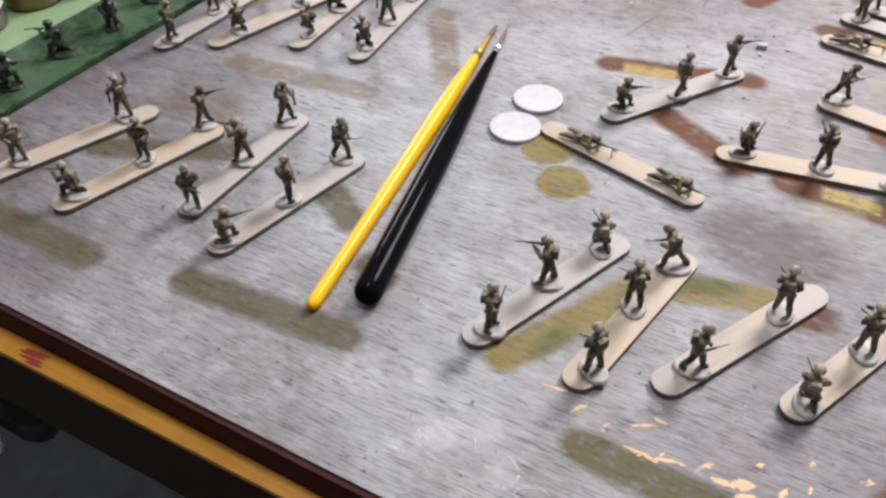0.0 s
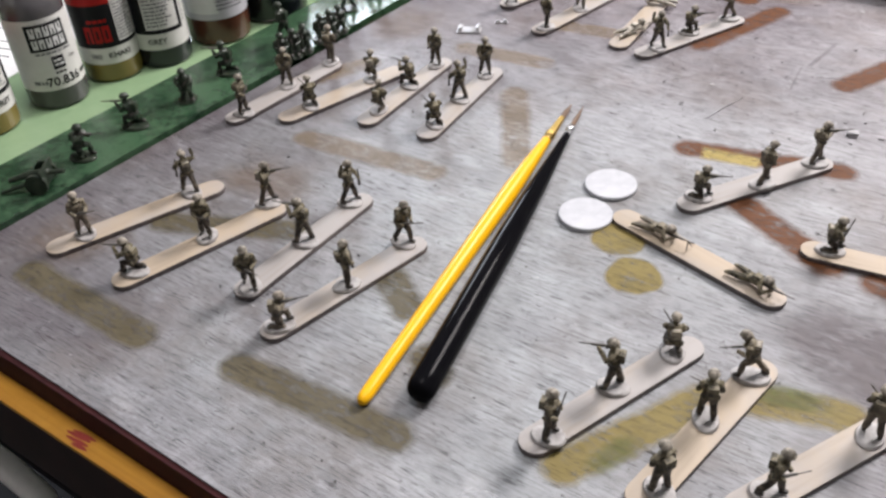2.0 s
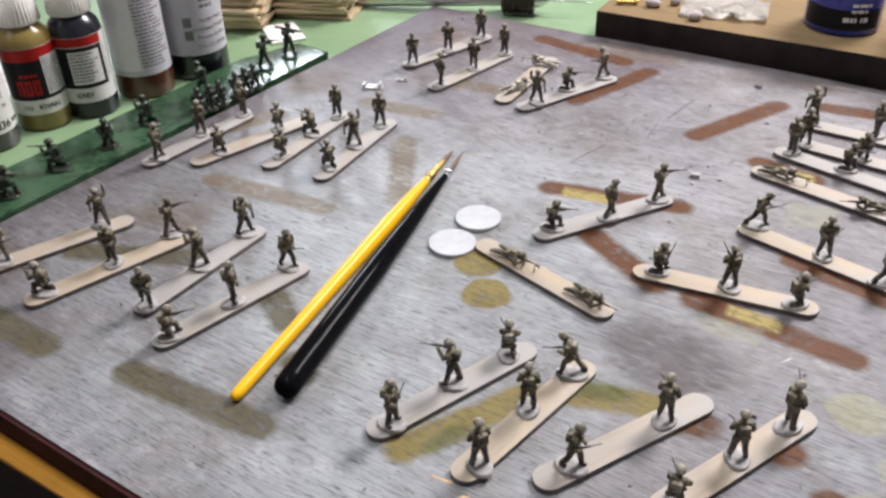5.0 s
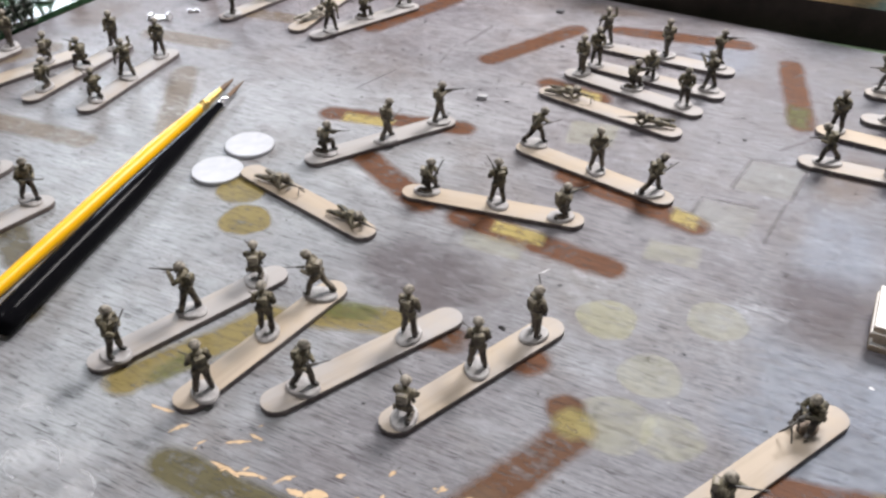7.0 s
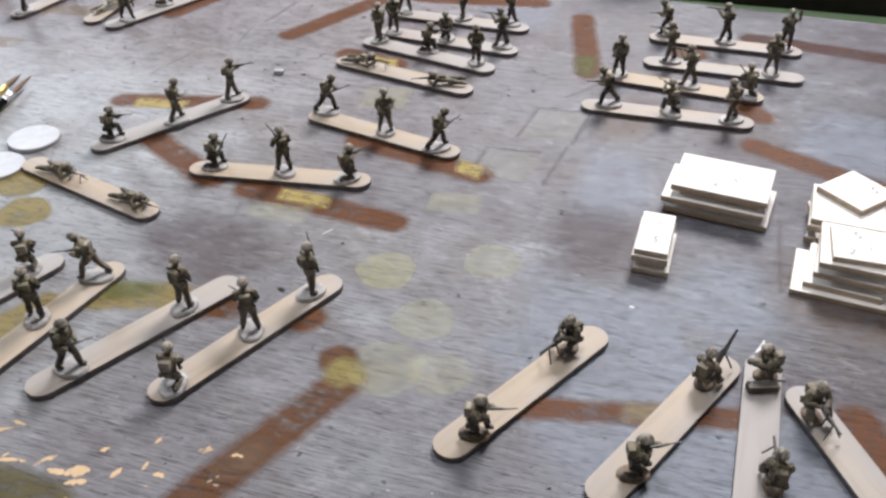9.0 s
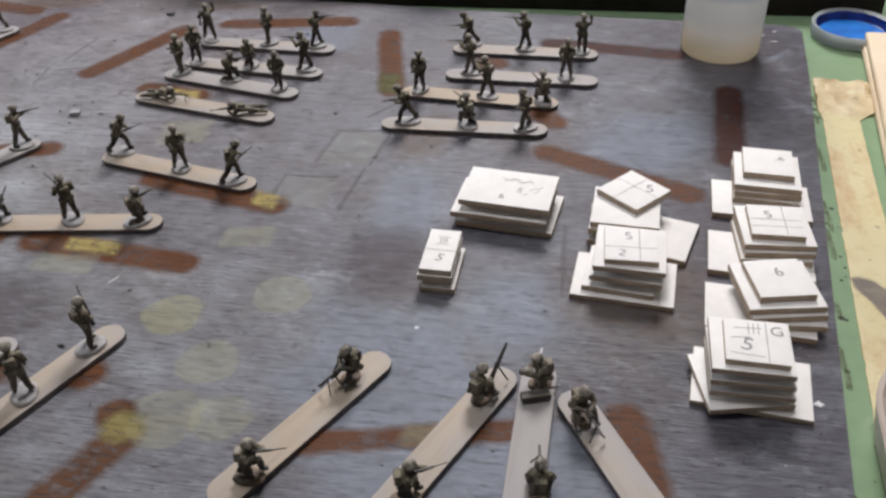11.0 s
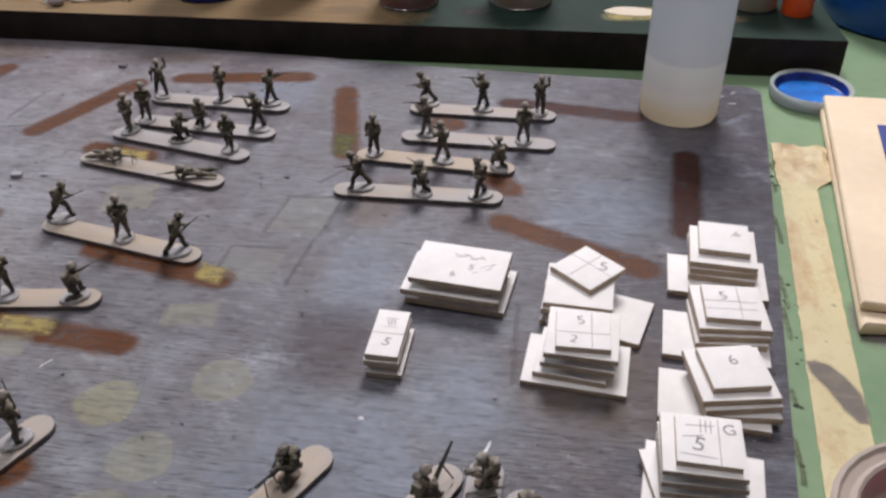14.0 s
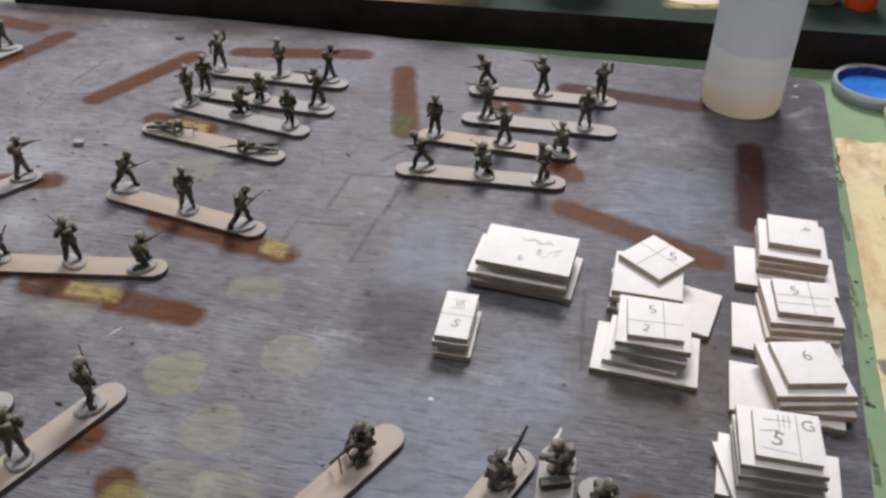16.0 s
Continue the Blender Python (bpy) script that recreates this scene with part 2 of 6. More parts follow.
def wood(name, c1, c2, axis="x", rough=0.55, grainy=1.0, coat=0.0):
    def build(t, b):
        s = (30, 700, 700) if axis == "x" else (700, 30, 700)
        g = noise_tex(t, coords(t, s), 1.0, 5, 0.6)
        c = noise_tex(t, coords(t), 60.0, 4)
        col = mixc(t, ramp(t, g, [(0.3, (0, 0, 0)), (0.7, (1, 1, 1))]), c1, c2)
        col = mixc(t, ramp(t, c, [(0.45, (0, 0, 0)), (0.75, (0.5, 0.5, 0.5))]), col, tuple(x * 0.65 for x in c1))
        t.links.new(col, b.inputs["Base Color"])
        b.inputs["Roughness"].default_value = rough
        b.inputs["Coat Weight"].default_value = coat
        bump(t, b, g, 0.25 * grainy, 0.0003)
    return mat(name, build)


def stick_wood(name, tan, grey, lo, hi):
    """Birch with a dusting of grey primer that differs from stick to stick."""
    def build(t, b):
        info = t.nodes.new("ShaderNodeObjectInfo")
        g = noise_tex(t, coords(t, (40, 800, 300)), 1.0, 5, 0.6)
        c = noise_tex(t, coords(t), 45.0, 4)
        add = node(t, "ShaderNodeMath", operation="MULTIPLY_ADD", ins={1: 0.62, 2: -0.31})
        t.links.new(info.outputs["Color"], add.inputs[0])
        sm = node(t, "ShaderNodeMath", operation="ADD")
        t.links.new(c, sm.inputs[0])
        t.links.new(add.outputs[0], sm.inputs[1])
        col = mixc(t, ramp(t, sm.outputs[0], [(lo, (0, 0, 0)), (hi, (1, 1, 1))]), tan, grey)
        col = mixc(t, ramp(t, g, [(0.34, (0.28, 0.28, 0.28)), (0.50, (0, 0, 0))]), col, tuple(0.6 * x for x in tan))
        t.links.new(col, b.inputs["Base Color"])
        b.inputs["Roughness"].default_value = 0.62
        bump(t, b, g, 0.2, 0.0002)
    return mat(name, build)


M_stick = stick_wood("birch dusted with primer", (0.375, 0.305, 0.226), (0.312, 0.293, 0.280), 0.26, 0.60)
# the sticks' sides are darker than their tops
M_stick_edge = speckled("dark grey stick edge", (0.060, 0.050, 0.052), (0.20, 0.172, 0.165), 500, 0.6)


def figure_paint(name, dark, light, rough=0.6):
    """Hand-painted cast metal: washes in the recesses and a tone that differs from figure to figure."""
    def build(t, b):
        info = t.nodes.new("ShaderNodeObjectInfo")
        v = coords(t)
        f = noise_tex(t, v, 650.0, 4, 0.65)
        g = noise_tex(t, v, 240.0, 3, 0.6)
        s = node(t, "ShaderNodeMath", operation="ADD")
        t.links.new(f, s.inputs[0])
        t.links.new(g, s.inputs[1])
        col = ramp(t, s.outputs[0], [(0.80, dark), (1.02, tuple(0.5 * (a + c) for a, c in zip(dark, light))), (1.24, light)])
        tone = node(t, "ShaderNodeMapRange", ins={"From Min": 0.45, "From Max": 1.0, "To Min": 0.0, "To Max": 0.45})
        t.links.new(info.outputs["Random"], tone.inputs[0])
        col = mixc(t, tone.outputs[0], col, mixc(t, 0.5, col, (0.36, 0.31, 0.25)))
        t.links.new(col, b.inputs["Base Color"])
        b.inputs["Roughness"].default_value = rough
        b.inputs["Specular IOR Level"].default_value = 0.3
        bump(t, b, f, 0.7, 0.0003)
    return mat(name, build)


M_olive = figure_paint("olive drab jacket paint", (0.025, 0.022, 0.015), (0.168, 0.148, 0.098))
M_trouser = figure_paint("dark brown trouser paint", (0.018, 0.015, 0.013), (0.112, 0.094, 0.072))
# helmet khaki is paler than the jackets: light from above is in the colour
M_helmet = figure_paint("pale khaki paint with top light in it", (0.060, 0.053, 0.042), (0.29, 0.265, 0.22))
M_base = speckled("grey primed base", (0.22, 0.21, 0.205), (0.42, 0.405, 0.395), 500, 0.6, 0, 0.4, 0.35, 0.6, 0.0004, 150)
M_cream = speckled("cream undercoat with dark wash", (0.07, 0.06, 0.045), (0.52, 0.48, 0.40), 600, 0.6, 0, 0.5, 0.38, 0.58, 0.0004, 260)
M_mud = speckled("brown washed base", (0.07, 0.045, 0.03), (0.20, 0.14, 0.09), 500, 0.65, 0, 0.4, 0.35, 0.6, 0.0004, 150)
M_gun = speckled("dark steel paint", (0.03, 0.028, 0.025), (0.10, 0.092, 0.08), 700, 0.5)
M_metal_fig = speckled("dark olive enamel", (0.008, 0.016, 0.010), (0.040, 0.052, 0.034), 700, 0.36, 0, 0.5, 0.40, 0.66, 0.0003, 250)
M_mat = speckled("pale green cutting mat", (0.180, 0.282, 0.158), (0.245, 0.352, 0.205), 160, 0.30, 0, 0.1, 0.3, 0.7, 0.0002, 14)
M_strip = speckled("dark green gloss paint", (0.012, 0.032, 0.017), (0.045, 0.096, 0.051), 260, 0.22, 0, 0.6, 0.38, 0.58, 0.0005, 38)
M_card = speckled("white mounting card", (0.72, 0.70, 0.665), (0.80, 0.78, 0.745), 300, 0.7, 0, 0.1)
# sides of the white cards: their shade is put into a tan colour
M_card_edge = speckled("card edge with shade in its tan", (0.32, 0.24, 0.17), (0.58, 0.48, 0.37), 900, 0.8, 0, 0.2)
M_ink = speckled("pencil", (0.10, 0.10, 0.105), (0.40, 0.39, 0.38), 2500, 0.6, 0, 0)
M_rail = wood("yellow pine rail", (0.48, 0.215, 0.025), (0.64, 0.325, 0.05), rough=0.35, coat=0.3)
M_red = speckled("red paint dab", (0.20, 0.016, 0.012), (0.32, 0.038, 0.028), 300, 0.5)
M_dark = speckled("dark stained timber", (0.013, 0.010, 0.009), (0.038, 0.028, 0.024), 90, 0.6, 0, 0.3, 0.38, 0.66, 0.0004, 16)
M_dark.node_tree.nodes["Principled BSDF"].inputs["Specular IOR Level"].default_value = 0.2
M_apron = speckled("dark maroon stained apron", (0.010, 0.005, 0.004), (0.030, 0.012, 0.010), 120, 0.55)
M_wall = speckled("matt bounce surface", (0.52, 0.505, 0.49), (0.58, 0.565, 0.55), 20, 0.9, 0, 0.05)
M_floor = speckled("dim floor", (0.010, 0.010, 0.012), (0.03, 0.03, 0.035), 12, 0.8, 0, 0)


def plain(name, colour, rough=0.4, metal=0.0, **extra):
    def build(t, b):
        v = coords(t)
        n = noise_tex(t, v, 220.0, 4)
        t.links.new(mixc(t, n, tuple(x * 0.86 for x in colour), tuple(min(1, x * 1.1) for x in colour)), b.inputs["Base Color"])
        b.inputs["Roughness"].default_value, b.inputs["Metallic"].default_value = rough, metal
        for k, val in extra.items():
            b.inputs[k.replace("_", " ")].default_value = val
    return mat(name, build)


M_yellow = plain("yellow lacquer", (0.81, 0.425, 0.005), 0.34, Specular_IOR_Level=0.2)
M_black = speckled("black lacquer", (0.003, 0.003, 0.004), (0.006, 0.006, 0.007), 250, 0.04, 0, 0.15, 0.3, 0.7, 0.0003, 60)
M_black.node_tree.nodes["Principled BSDF"].inputs["IOR"].default_value = 1.10
M_black.node_tree.nodes["Principled BSDF"].inputs["Specular IOR Level"].default_value = 0.35
M_brass = plain("brass ferrule", (0.72, 0.50, 0.16), 0.25, 1.0)
M_steel = plain("nickel ferrule", (0.62, 0.62, 0.64), 0.2, 1.0)
M_hair = speckled("brush hair", (0.05, 0.03, 0.02), (0.20, 0.11, 0.05), 1500, 0.6)
M_disc = speckled("grey white plastic disc", (0.38, 0.39, 0.415), (0.48, 0.49, 0.515), 400, 0.55)

# ---- structure ----
MAT_Z = -4.0


def slab(name, pts, z0, z1, material, bevel=0.4, **tags):
    bm = bmesh.new()
    prism(bm, pts, z0, z1, bevel)
    return thing(name, bm, material, **tags)


def rounded_corner(cx, cy, r, a0, a1, n=6):
    return [(cx + r * math.cos(a), cy + r * math.sin(a)) for a in np.linspace(radians(a0), radians(a1), n)]


# the desk: a pale green top with a maroon lip, a yellow rail along its front, a dark apron below
FRONT_X = (-900, -236, -190, -151, -114, 0, 700)


def front(x, off=0.0):
    """The slightly bowed front line of the desk top."""
    return float(np.interp(x, FRONT_X, (-158.6, -159.6, -160.3, -161.2, -162.0, -162.4, -163.6))) + off


def along_front(near, far):
    """An outline along the desk's front between two lines."""
    return [(x, near(x)) for x in FRONT_X] + [(x, far(x)) for x in reversed(FRONT_X)]


slab("desk_top", along_front(lambda x: front(x, 4.2), lambda x: 640), -24, MAT_Z, M_mat, 0.3,
     label="pale green painted desk top with paint specks", category="desk top", kind="structure")
slab("desk_lip", along_front(front, lambda x: front(x, 4.1)), -11, -0.5, M_edge, 0.6,
     label="maroon stained lip of the desk top", category="trim", kind="structure")
slab("desk_rail", along_front(lambda x: -166.7, lambda x: front(x, -0.1)), -11.6, -10.0, M_rail, 0.4,
     label="yellow pine rail along the desk's front edge", category="trim", kind="structure")
slab("desk_apron", along_front(lambda x: -165.9, lambda x: front(x, -0.1)), -41, -11.7, M_apron, 0.4,
     label="dark stained apron under the desk's front edge", category="trim", kind="structure")
slab("floor", [(-2000, -2200), (1800, -2200), (1800, 1340), (-2000, 1340)], -760, -740, M_floor, 0,
     label="dark floor in shade below the desk", category="floor", kind="structure")
# unseen ceiling and walls, added to bounce light and fill the shadows
slab("ceiling", [(-2000, -2200), (1800, -2200), (1800, 1340), (-2000, 1340)], 1660, 1720, M_wall, 0, label="unseen off-white ceiling added for bounce light", category="ceiling", kind="structure")
slab("wall_west", [(-2100, -2200), (-2000, -2200), (-2000, 1340), (-2100, 1340)], -760, 1720, M_wall, 0, label="unseen wall added for bounce light", category="wall", kind="structure")
slab("wall_east", [(1800, -2200), (1900, -2200), (1900, 1340), (1800, 1340)], -760, 1720, M_wall, 0, label="unseen wall added for bounce light", category="wall", kind="structure")
slab("wall_south", [(-2100, -2300), (1900, -2300), (1900, -2200), (-2100, -2200)], -760, 1720, M_wall, 0, label="unseen wall added for bounce light", category="wall", kind="structure")
# the added far wall has an opening behind the cool window lamp
bm = bmesh.new()
for x0, x1, z0, z1 in ((-2100, -1700, -760, 1720), (-1150, 1900, -760, 1720), (-1700, -1150, -760, 400), (-1700, -1150, 950, 1720)):
    box(bm, x0, x1, 1240, 1340, z0, z1)
thing("wall_north", bm, M_wall, label="unseen wall with an opening, added for bounce light", category="wall", kind="structure")
board_outline = [(-301, -157.2), (-233, -158.0), (-190, -158.8), (-150, -159.7), (-60, -160.8), (186, -162.2), (219.5, 150)] + rounded_corner(216.5, 195, 7, 0, 90) + [(140, 202.6), (100, 204.0), (60, 205.0), (20, 208.2), (-52, 210.6), (-122, 210.6), (-174, 208.6), (-283, 208)]
bm = bmesh.new()
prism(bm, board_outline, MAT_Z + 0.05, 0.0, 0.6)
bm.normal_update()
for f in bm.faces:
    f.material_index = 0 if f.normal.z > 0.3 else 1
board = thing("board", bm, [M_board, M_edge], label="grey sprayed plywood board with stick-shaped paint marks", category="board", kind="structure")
rail_dab = bmesh.new()
for k, (dx, dy, w) in enumerate(((-0.5, 1.5, 4.6), (-1.6, 0.4, 4.8), (-0.6, -0.9, 4.4), (1.4, -1.9, 3.0))):
    ps = [(-208.5 + dx + w * math.cos(a), -163.6 + dy + 0.62 * math.sin(a) + 0.08 * w * math.cos(a)) for a in np.linspace(0, 2 * math.pi, 12, endpoint=False)]
    rail_dab.faces.new([rail_dab.verts.new((x, y, -9.96 + 0.004 * k)) for x, y in ps])
thing("paint_dab", rail_dab, M_red, label="red finger dab of paint on the yellow rail", category="paint mark", kind="structure")

# ---- paint marks on the board ----
def stain_mat(name, c1, c2, cover, low=0.45, grainy=True):
    """Thin dried paint with a ragged rim: the board shows through where it is worn."""
    def build(t, b):
        v = coords(t, world_space=True)
        m = noise_tex(t, v, 75.0, 5, 0.68)
        worn = noise_tex(t, coords(t, (190, 420, 190), world_space=True, rot=GRAIN), 1.0, 5, 0.7)
        if grainy:
            strand, pore, hair = grain_set(t)
        else:
            strand = pore = hair = noise_tex(t, v, 260.0, 4, 0.6)
        col = mixc(t, m, c1, c2)
        if grainy:
            col = mixc(t, grey_ramp(t, worn, 0.36, 0.50, 0.55, 0.0), col, tuple(0.55 * x for x in c1))
            col = mixc(t, grey_ramp(t, strand, 0.34, 0.46, 0.7, 0.0), col, tuple(0.5 * x for x in c1))
            col = mixc(t, grey_ramp(t, pore, 0.335, 0.40, 0.9, 0.0), col, tuple(0.3 * x for x in c1))
        t.links.new(col, b.inputs["Base Color"])
        b.inputs["Roughness"].default_value = 0.55
        b.inputs["Specular IOR Level"].default_value = 0.10
        bump(t, b, pore, 0.3, 0.0003)
        a = ramp(t, math_node(t, "ADD", worn, m), [(0.74, (low * cover,) * 3), (1.04, (cover,) * 3)])
        rim = t.nodes.new("ShaderNodeAttribute")
        rim.attribute_name = "rim"
        ragged = math_node(t, "ADD", rim.outputs["Fac"], math_node(t, "MULTIPLY", math_node(t, "SUBTRACT", worn, 0.5), 0.8))
        edge = math_node(t, "MULTIPLY", grey_ramp(t, ragged, 0.10, 1.0, 0.0, 1.0), grey_ramp(t, rim.outputs["Fac"], 0.0, 0.15, 0.0, 1.0))
        t.links.new(math_node(t, "MULTIPLY", a, edge), b.inputs["Alpha"])
    return mat(name, build)


STAIN = {
    "brown": stain_mat("rust brown paint mark", (0.072, 0.027, 0.010), (0.136, 0.054, 0.021), 0.97, 0.72),
    "rust": stain_mat("golden brown paint mark", (0.062, 0.026, 0.010), (0.125, 0.054, 0.020), 0.95, 0.6),
    "dark": stain_mat("dark brown paint mark", (0.034, 0.013, 0.009), (0.075, 0.028, 0.019), 0.97, 0.75),
    "olive": stain_mat("olive paint mark", (0.055, 0.047, 0.027), (0.125, 0.106, 0.062), 0.90, 0.70),
    "tan": stain_mat("worn tan paint mark", (0.13, 0.092, 0.052), (0.20, 0.15, 0.09), 0.66, 0.30),
    "gold": stain_mat("ochre paint mark", (0.14, 0.110, 0.033), (0.24, 0.188, 0.066), 0.94, 0.78),
    "yellow": stain_mat("yellow paint mark", (0.35, 0.29, 0.09), (0.44, 0.37, 0.15), 0.72, 0.4),
    "moor": stain_mat("dark olive paint mark", (0.058, 0.050, 0.019), (0.115, 0.100, 0.044), 0.92, 0.5),
    "lime": stain_mat("pale yellow green paint mark", (0.28, 0.275, 0.15), (0.35, 0.34, 0.21), 0.52, 0.5),
    "plum": stain_mat("bare plum brown patch", (0.050, 0.038, 0.042), (0.095, 0.075, 0.080), 0.62, 0.4),
    "chip": stain_mat("white paint chip", (0.60, 0.60, 0.60), (0.72, 0.72, 0.72), 0.95, 0.9, False),
    "green": stain_mat("greenish paint blotch", (0.060, 0.070, 0.022), (0.12, 0.13, 0.05), 0.80, 0.4),
    "pale": stain_mat("pale green paint mark", (0.30, 0.30, 0.19), (0.36, 0.36, 0.25), 0.36, 0.5),
    "faint": stain_mat("faint pale square", (0.27, 0.275, 0.20), (0.33, 0.335, 0.26), 0.20, 0.4),
    "mustard": stain_mat("mustard paint mark", (0.21, 0.18, 0.06), (0.30, 0.26, 0.10), 0.72, 0.5),
    "grey": stain_mat("dark overspray edge", (0.07, 0.062, 0.066), (0.12, 0.11, 0.11), 0.5),
    "haze": stain_mat("soft blue grey patch", (0.21, 0.25, 0.31), (0.28, 0.325, 0.395), 0.42, 0.4),
    "dirt": stain_mat("brown dirt stain", (0.10, 0.066, 0.042), (0.17, 0.12, 0.08), 0.5, 0.2),
    "white": stain_mat("white paint splash", (0.45, 0.46, 0.47), (0.55, 0.56, 0.57), 0.38),
    "orange": stain_mat("orange paint flecks", (0.46, 0.32, 0.18), (0.66, 0.50, 0.32), 0.95, 0.45, False),
    "speck": stain_mat("black paint speck", (0.012, 0.011, 0.011), (0.03, 0.028, 0.026), 1.0, 1.0, False),
    "grime": stain_mat("brown grime along the board", (0.045, 0.045, 0.026), (0.10, 0.095, 0.05), 0.6, 0.2, False),
    "moss": stain_mat("olive paint on the block", (0.24, 0.20, 0.05), (0.30, 0.25, 0.08), 0.95, 0.8, False),
    "soot": stain_mat("dark grey paint stain", (0.13, 0.115, 0.105), (0.19, 0.17, 0.155), 0.95, 0.85, False),
}
layer = [0]


def resample(pts, step=2.4):
    """Closed outline with a corner every step or less."""
    out = []
    for (ax, ay), (bx, by) in zip(pts, pts[1:] + pts[:1]):
        n = max(1, int(math.hypot(bx - ax, by - ay) / step))
        out += [(ax + (bx - ax) * k / n, ay + (by - ay) * k / n) for k in range(n)]
    return out


def rounded(pts, times=3):
    """Cut the corners of a closed outline a few times."""
    for _ in range(times):
        pts = [(ax * u + bx * (1 - u), ay * u + by * (1 - u)) for (ax, ay), (bx, by) in zip(pts, pts[1:] + pts[:1]) for u in (0.75, 0.25)]
    return pts


def paint_mark(pts, colour, soft=1.8, z=None, owner=None, name="paint_mark"):
    """A flat dried mark with a feathered rim."""
    layer[0] += 1
    if soft > 4:
        pts = rounded(pts)
    pts = resample(pts)
    z = 0.06 + 0.008 * layer[0] if z is None else z
    bm = bmesh.new()
    rim = bm.verts.layers.float.new("rim")
    cx, cy = sum(p[0] for p in pts) / len(pts), sum(p[1] for p in pts) / len(pts)
    if soft > 4:
        # a wide feather: rings that shrink towards the middle
        reach = sum(math.hypot(x - cx, y - cy) for x, y in pts) / len(pts)
        rings = []
        for s, a in ((1 + 0.55 * soft / reach, 0.0), (1 + 0.3 * soft / reach, 0.1), (1.0, 0.42), (1 - 0.3 * soft / reach, 0.8), (1 - 0.55 * soft / reach, 1.0)):
            ring = []
            for x, y in pts:
                k = 1 + 0.16 * noise.noise(Vector((x * 0.07, y * 0.07, layer[0])))
                q = bm.verts.new((cx + (x - cx) * max(s, 0.05) * k, cy + (y - cy) * max(s, 0.05) * k, z))
                q[rim] = a
                ring.append(q)
            rings.append(ring)
        bm.faces.new(rings[-1])
        for lo, hi in zip(rings, rings[1:]):
            for i in range(len(pts)):
                j = (i + 1) % len(pts)
                bm.faces.new((lo[i], lo[j], hi[j], hi[i]))
    else:
        outer, inner = [], []
        for i, (x, y) in enumerate(pts):
            k = min(0.5, 0.25 * soft) * (noise.noise(Vector((x * 0.31, y * 0.31, layer[0]))) + 0.5 * noise.noise(Vector((x * 0.9, y * 0.9, layer[0]))))
            d = math.hypot(x - cx, y - cy) or 1
            n = Vector(((pts[i - 1][1] - pts[(i + 1) % len(pts)][1]), (pts[(i + 1) % len(pts)][0] - pts[i - 1][0]))).normalized()
            if n.x * (x - cx) + n.y * (y - cy) < 0:
                n = -n
            o = bm.verts.new((x + n.x * (soft * 0.5 + k), y + n.y * (soft * 0.5 + k), z))
            q = bm.verts.new((x - n.x * (soft * 0.5 - k), y - n.y * (soft * 0.5 - k), z))
            o[rim], q[rim] = 0.0, 1.0
            outer.append(o)
            inner.append(q)
        bm.faces.new(inner)
        for i in range(len(pts)):
            j = (i + 1) % len(pts)
            bm.faces.new((outer[i], outer[j], inner[j], inner[i]))
    ob = part(name, bm, STAIN[colour], owner or board, STAIN[colour].name)
    ob.visible_shadow = False
    return ob


def stick_mark(a, b, colour, width=11.0, soft=3.4):
    """The print of a craft stick between two ends."""
    (ax, ay), (bx, by) = a, b
    d, ang = math.hypot(bx - ax, by - ay), math.atan2(by - ay, bx - ax)
    c, s = math.cos(ang), math.sin(ang)
    w = min(width, d)
    pts = [((ax + bx) / 2 + x * c - y * s, (ay + by) / 2 + x * s + y * c) for x, y in capsule_outline(d, w, 8)]
    return paint_mark(pts, colour, soft)


def round_mark(x, y, r, colour, soft=1.8, z=None, owner=None):
    return paint_mark([(x + r * math.cos(a) * (1 + 0.08 * math.sin(3 * a + x)), y + r * math.sin(a)) for a in np.linspace(0, 2 * math.pi, 22, endpoint=False)], colour, soft, z, owner)


# soft blue grey patches and dirt first, below the marks
for pts, c in (
    ([(97, -30), (99, 4), (127, 3), (125, -33)], "haze"), ([(62, 10), (60, 58), (84, 60), (88, 12)], "haze"), ([(128, 58), (132, 108), (176, 112), (172, 66)], "haze"),
    ([(54, -64), (58, -10), (96, -14), (110, -52), (150, -58), (148, -96), (96, -100)], "haze"), ([(20, 140), (28, 184), (-6, 186), (-10, 162)], "haze"), ([(-292, -122), (-286, -96), (-256, -98), (-262, -128)], "dirt"),
    ([(-262, -62), (-250, -40), (-214, -44), (-222, -64)], "dirt"), ([(-290, 60), (-286, 96), (-262, 98), (-258, 66)], "dirt"),
    ([(120, -20), (128, 24), (172, 18), (168, -26)], "dirt"), ([(58, 60), (66, 104), (84, 100), (80, 62)], "dirt"),
):
    paint_mark(pts, c, 14)
for pts in ([(-176, 180), (-172, 203), (-110, 204), (-116, 186)], [(-70, 190), (-66, 204), (-30, 204), (-36, 192)], [(-262, 150), (-258, 186), (-236, 184), (-240, 152)]):
    paint_mark(pts, "dirt", 12)
for pts in ([(56, 10), (60, 22), (86, 24), (88, -14), (60, -18)], [(-64, -34), (-50, -12), (-14, -24), (-18, -50), (-46, -52)]):
    paint_mark(pts, "plum", 14)


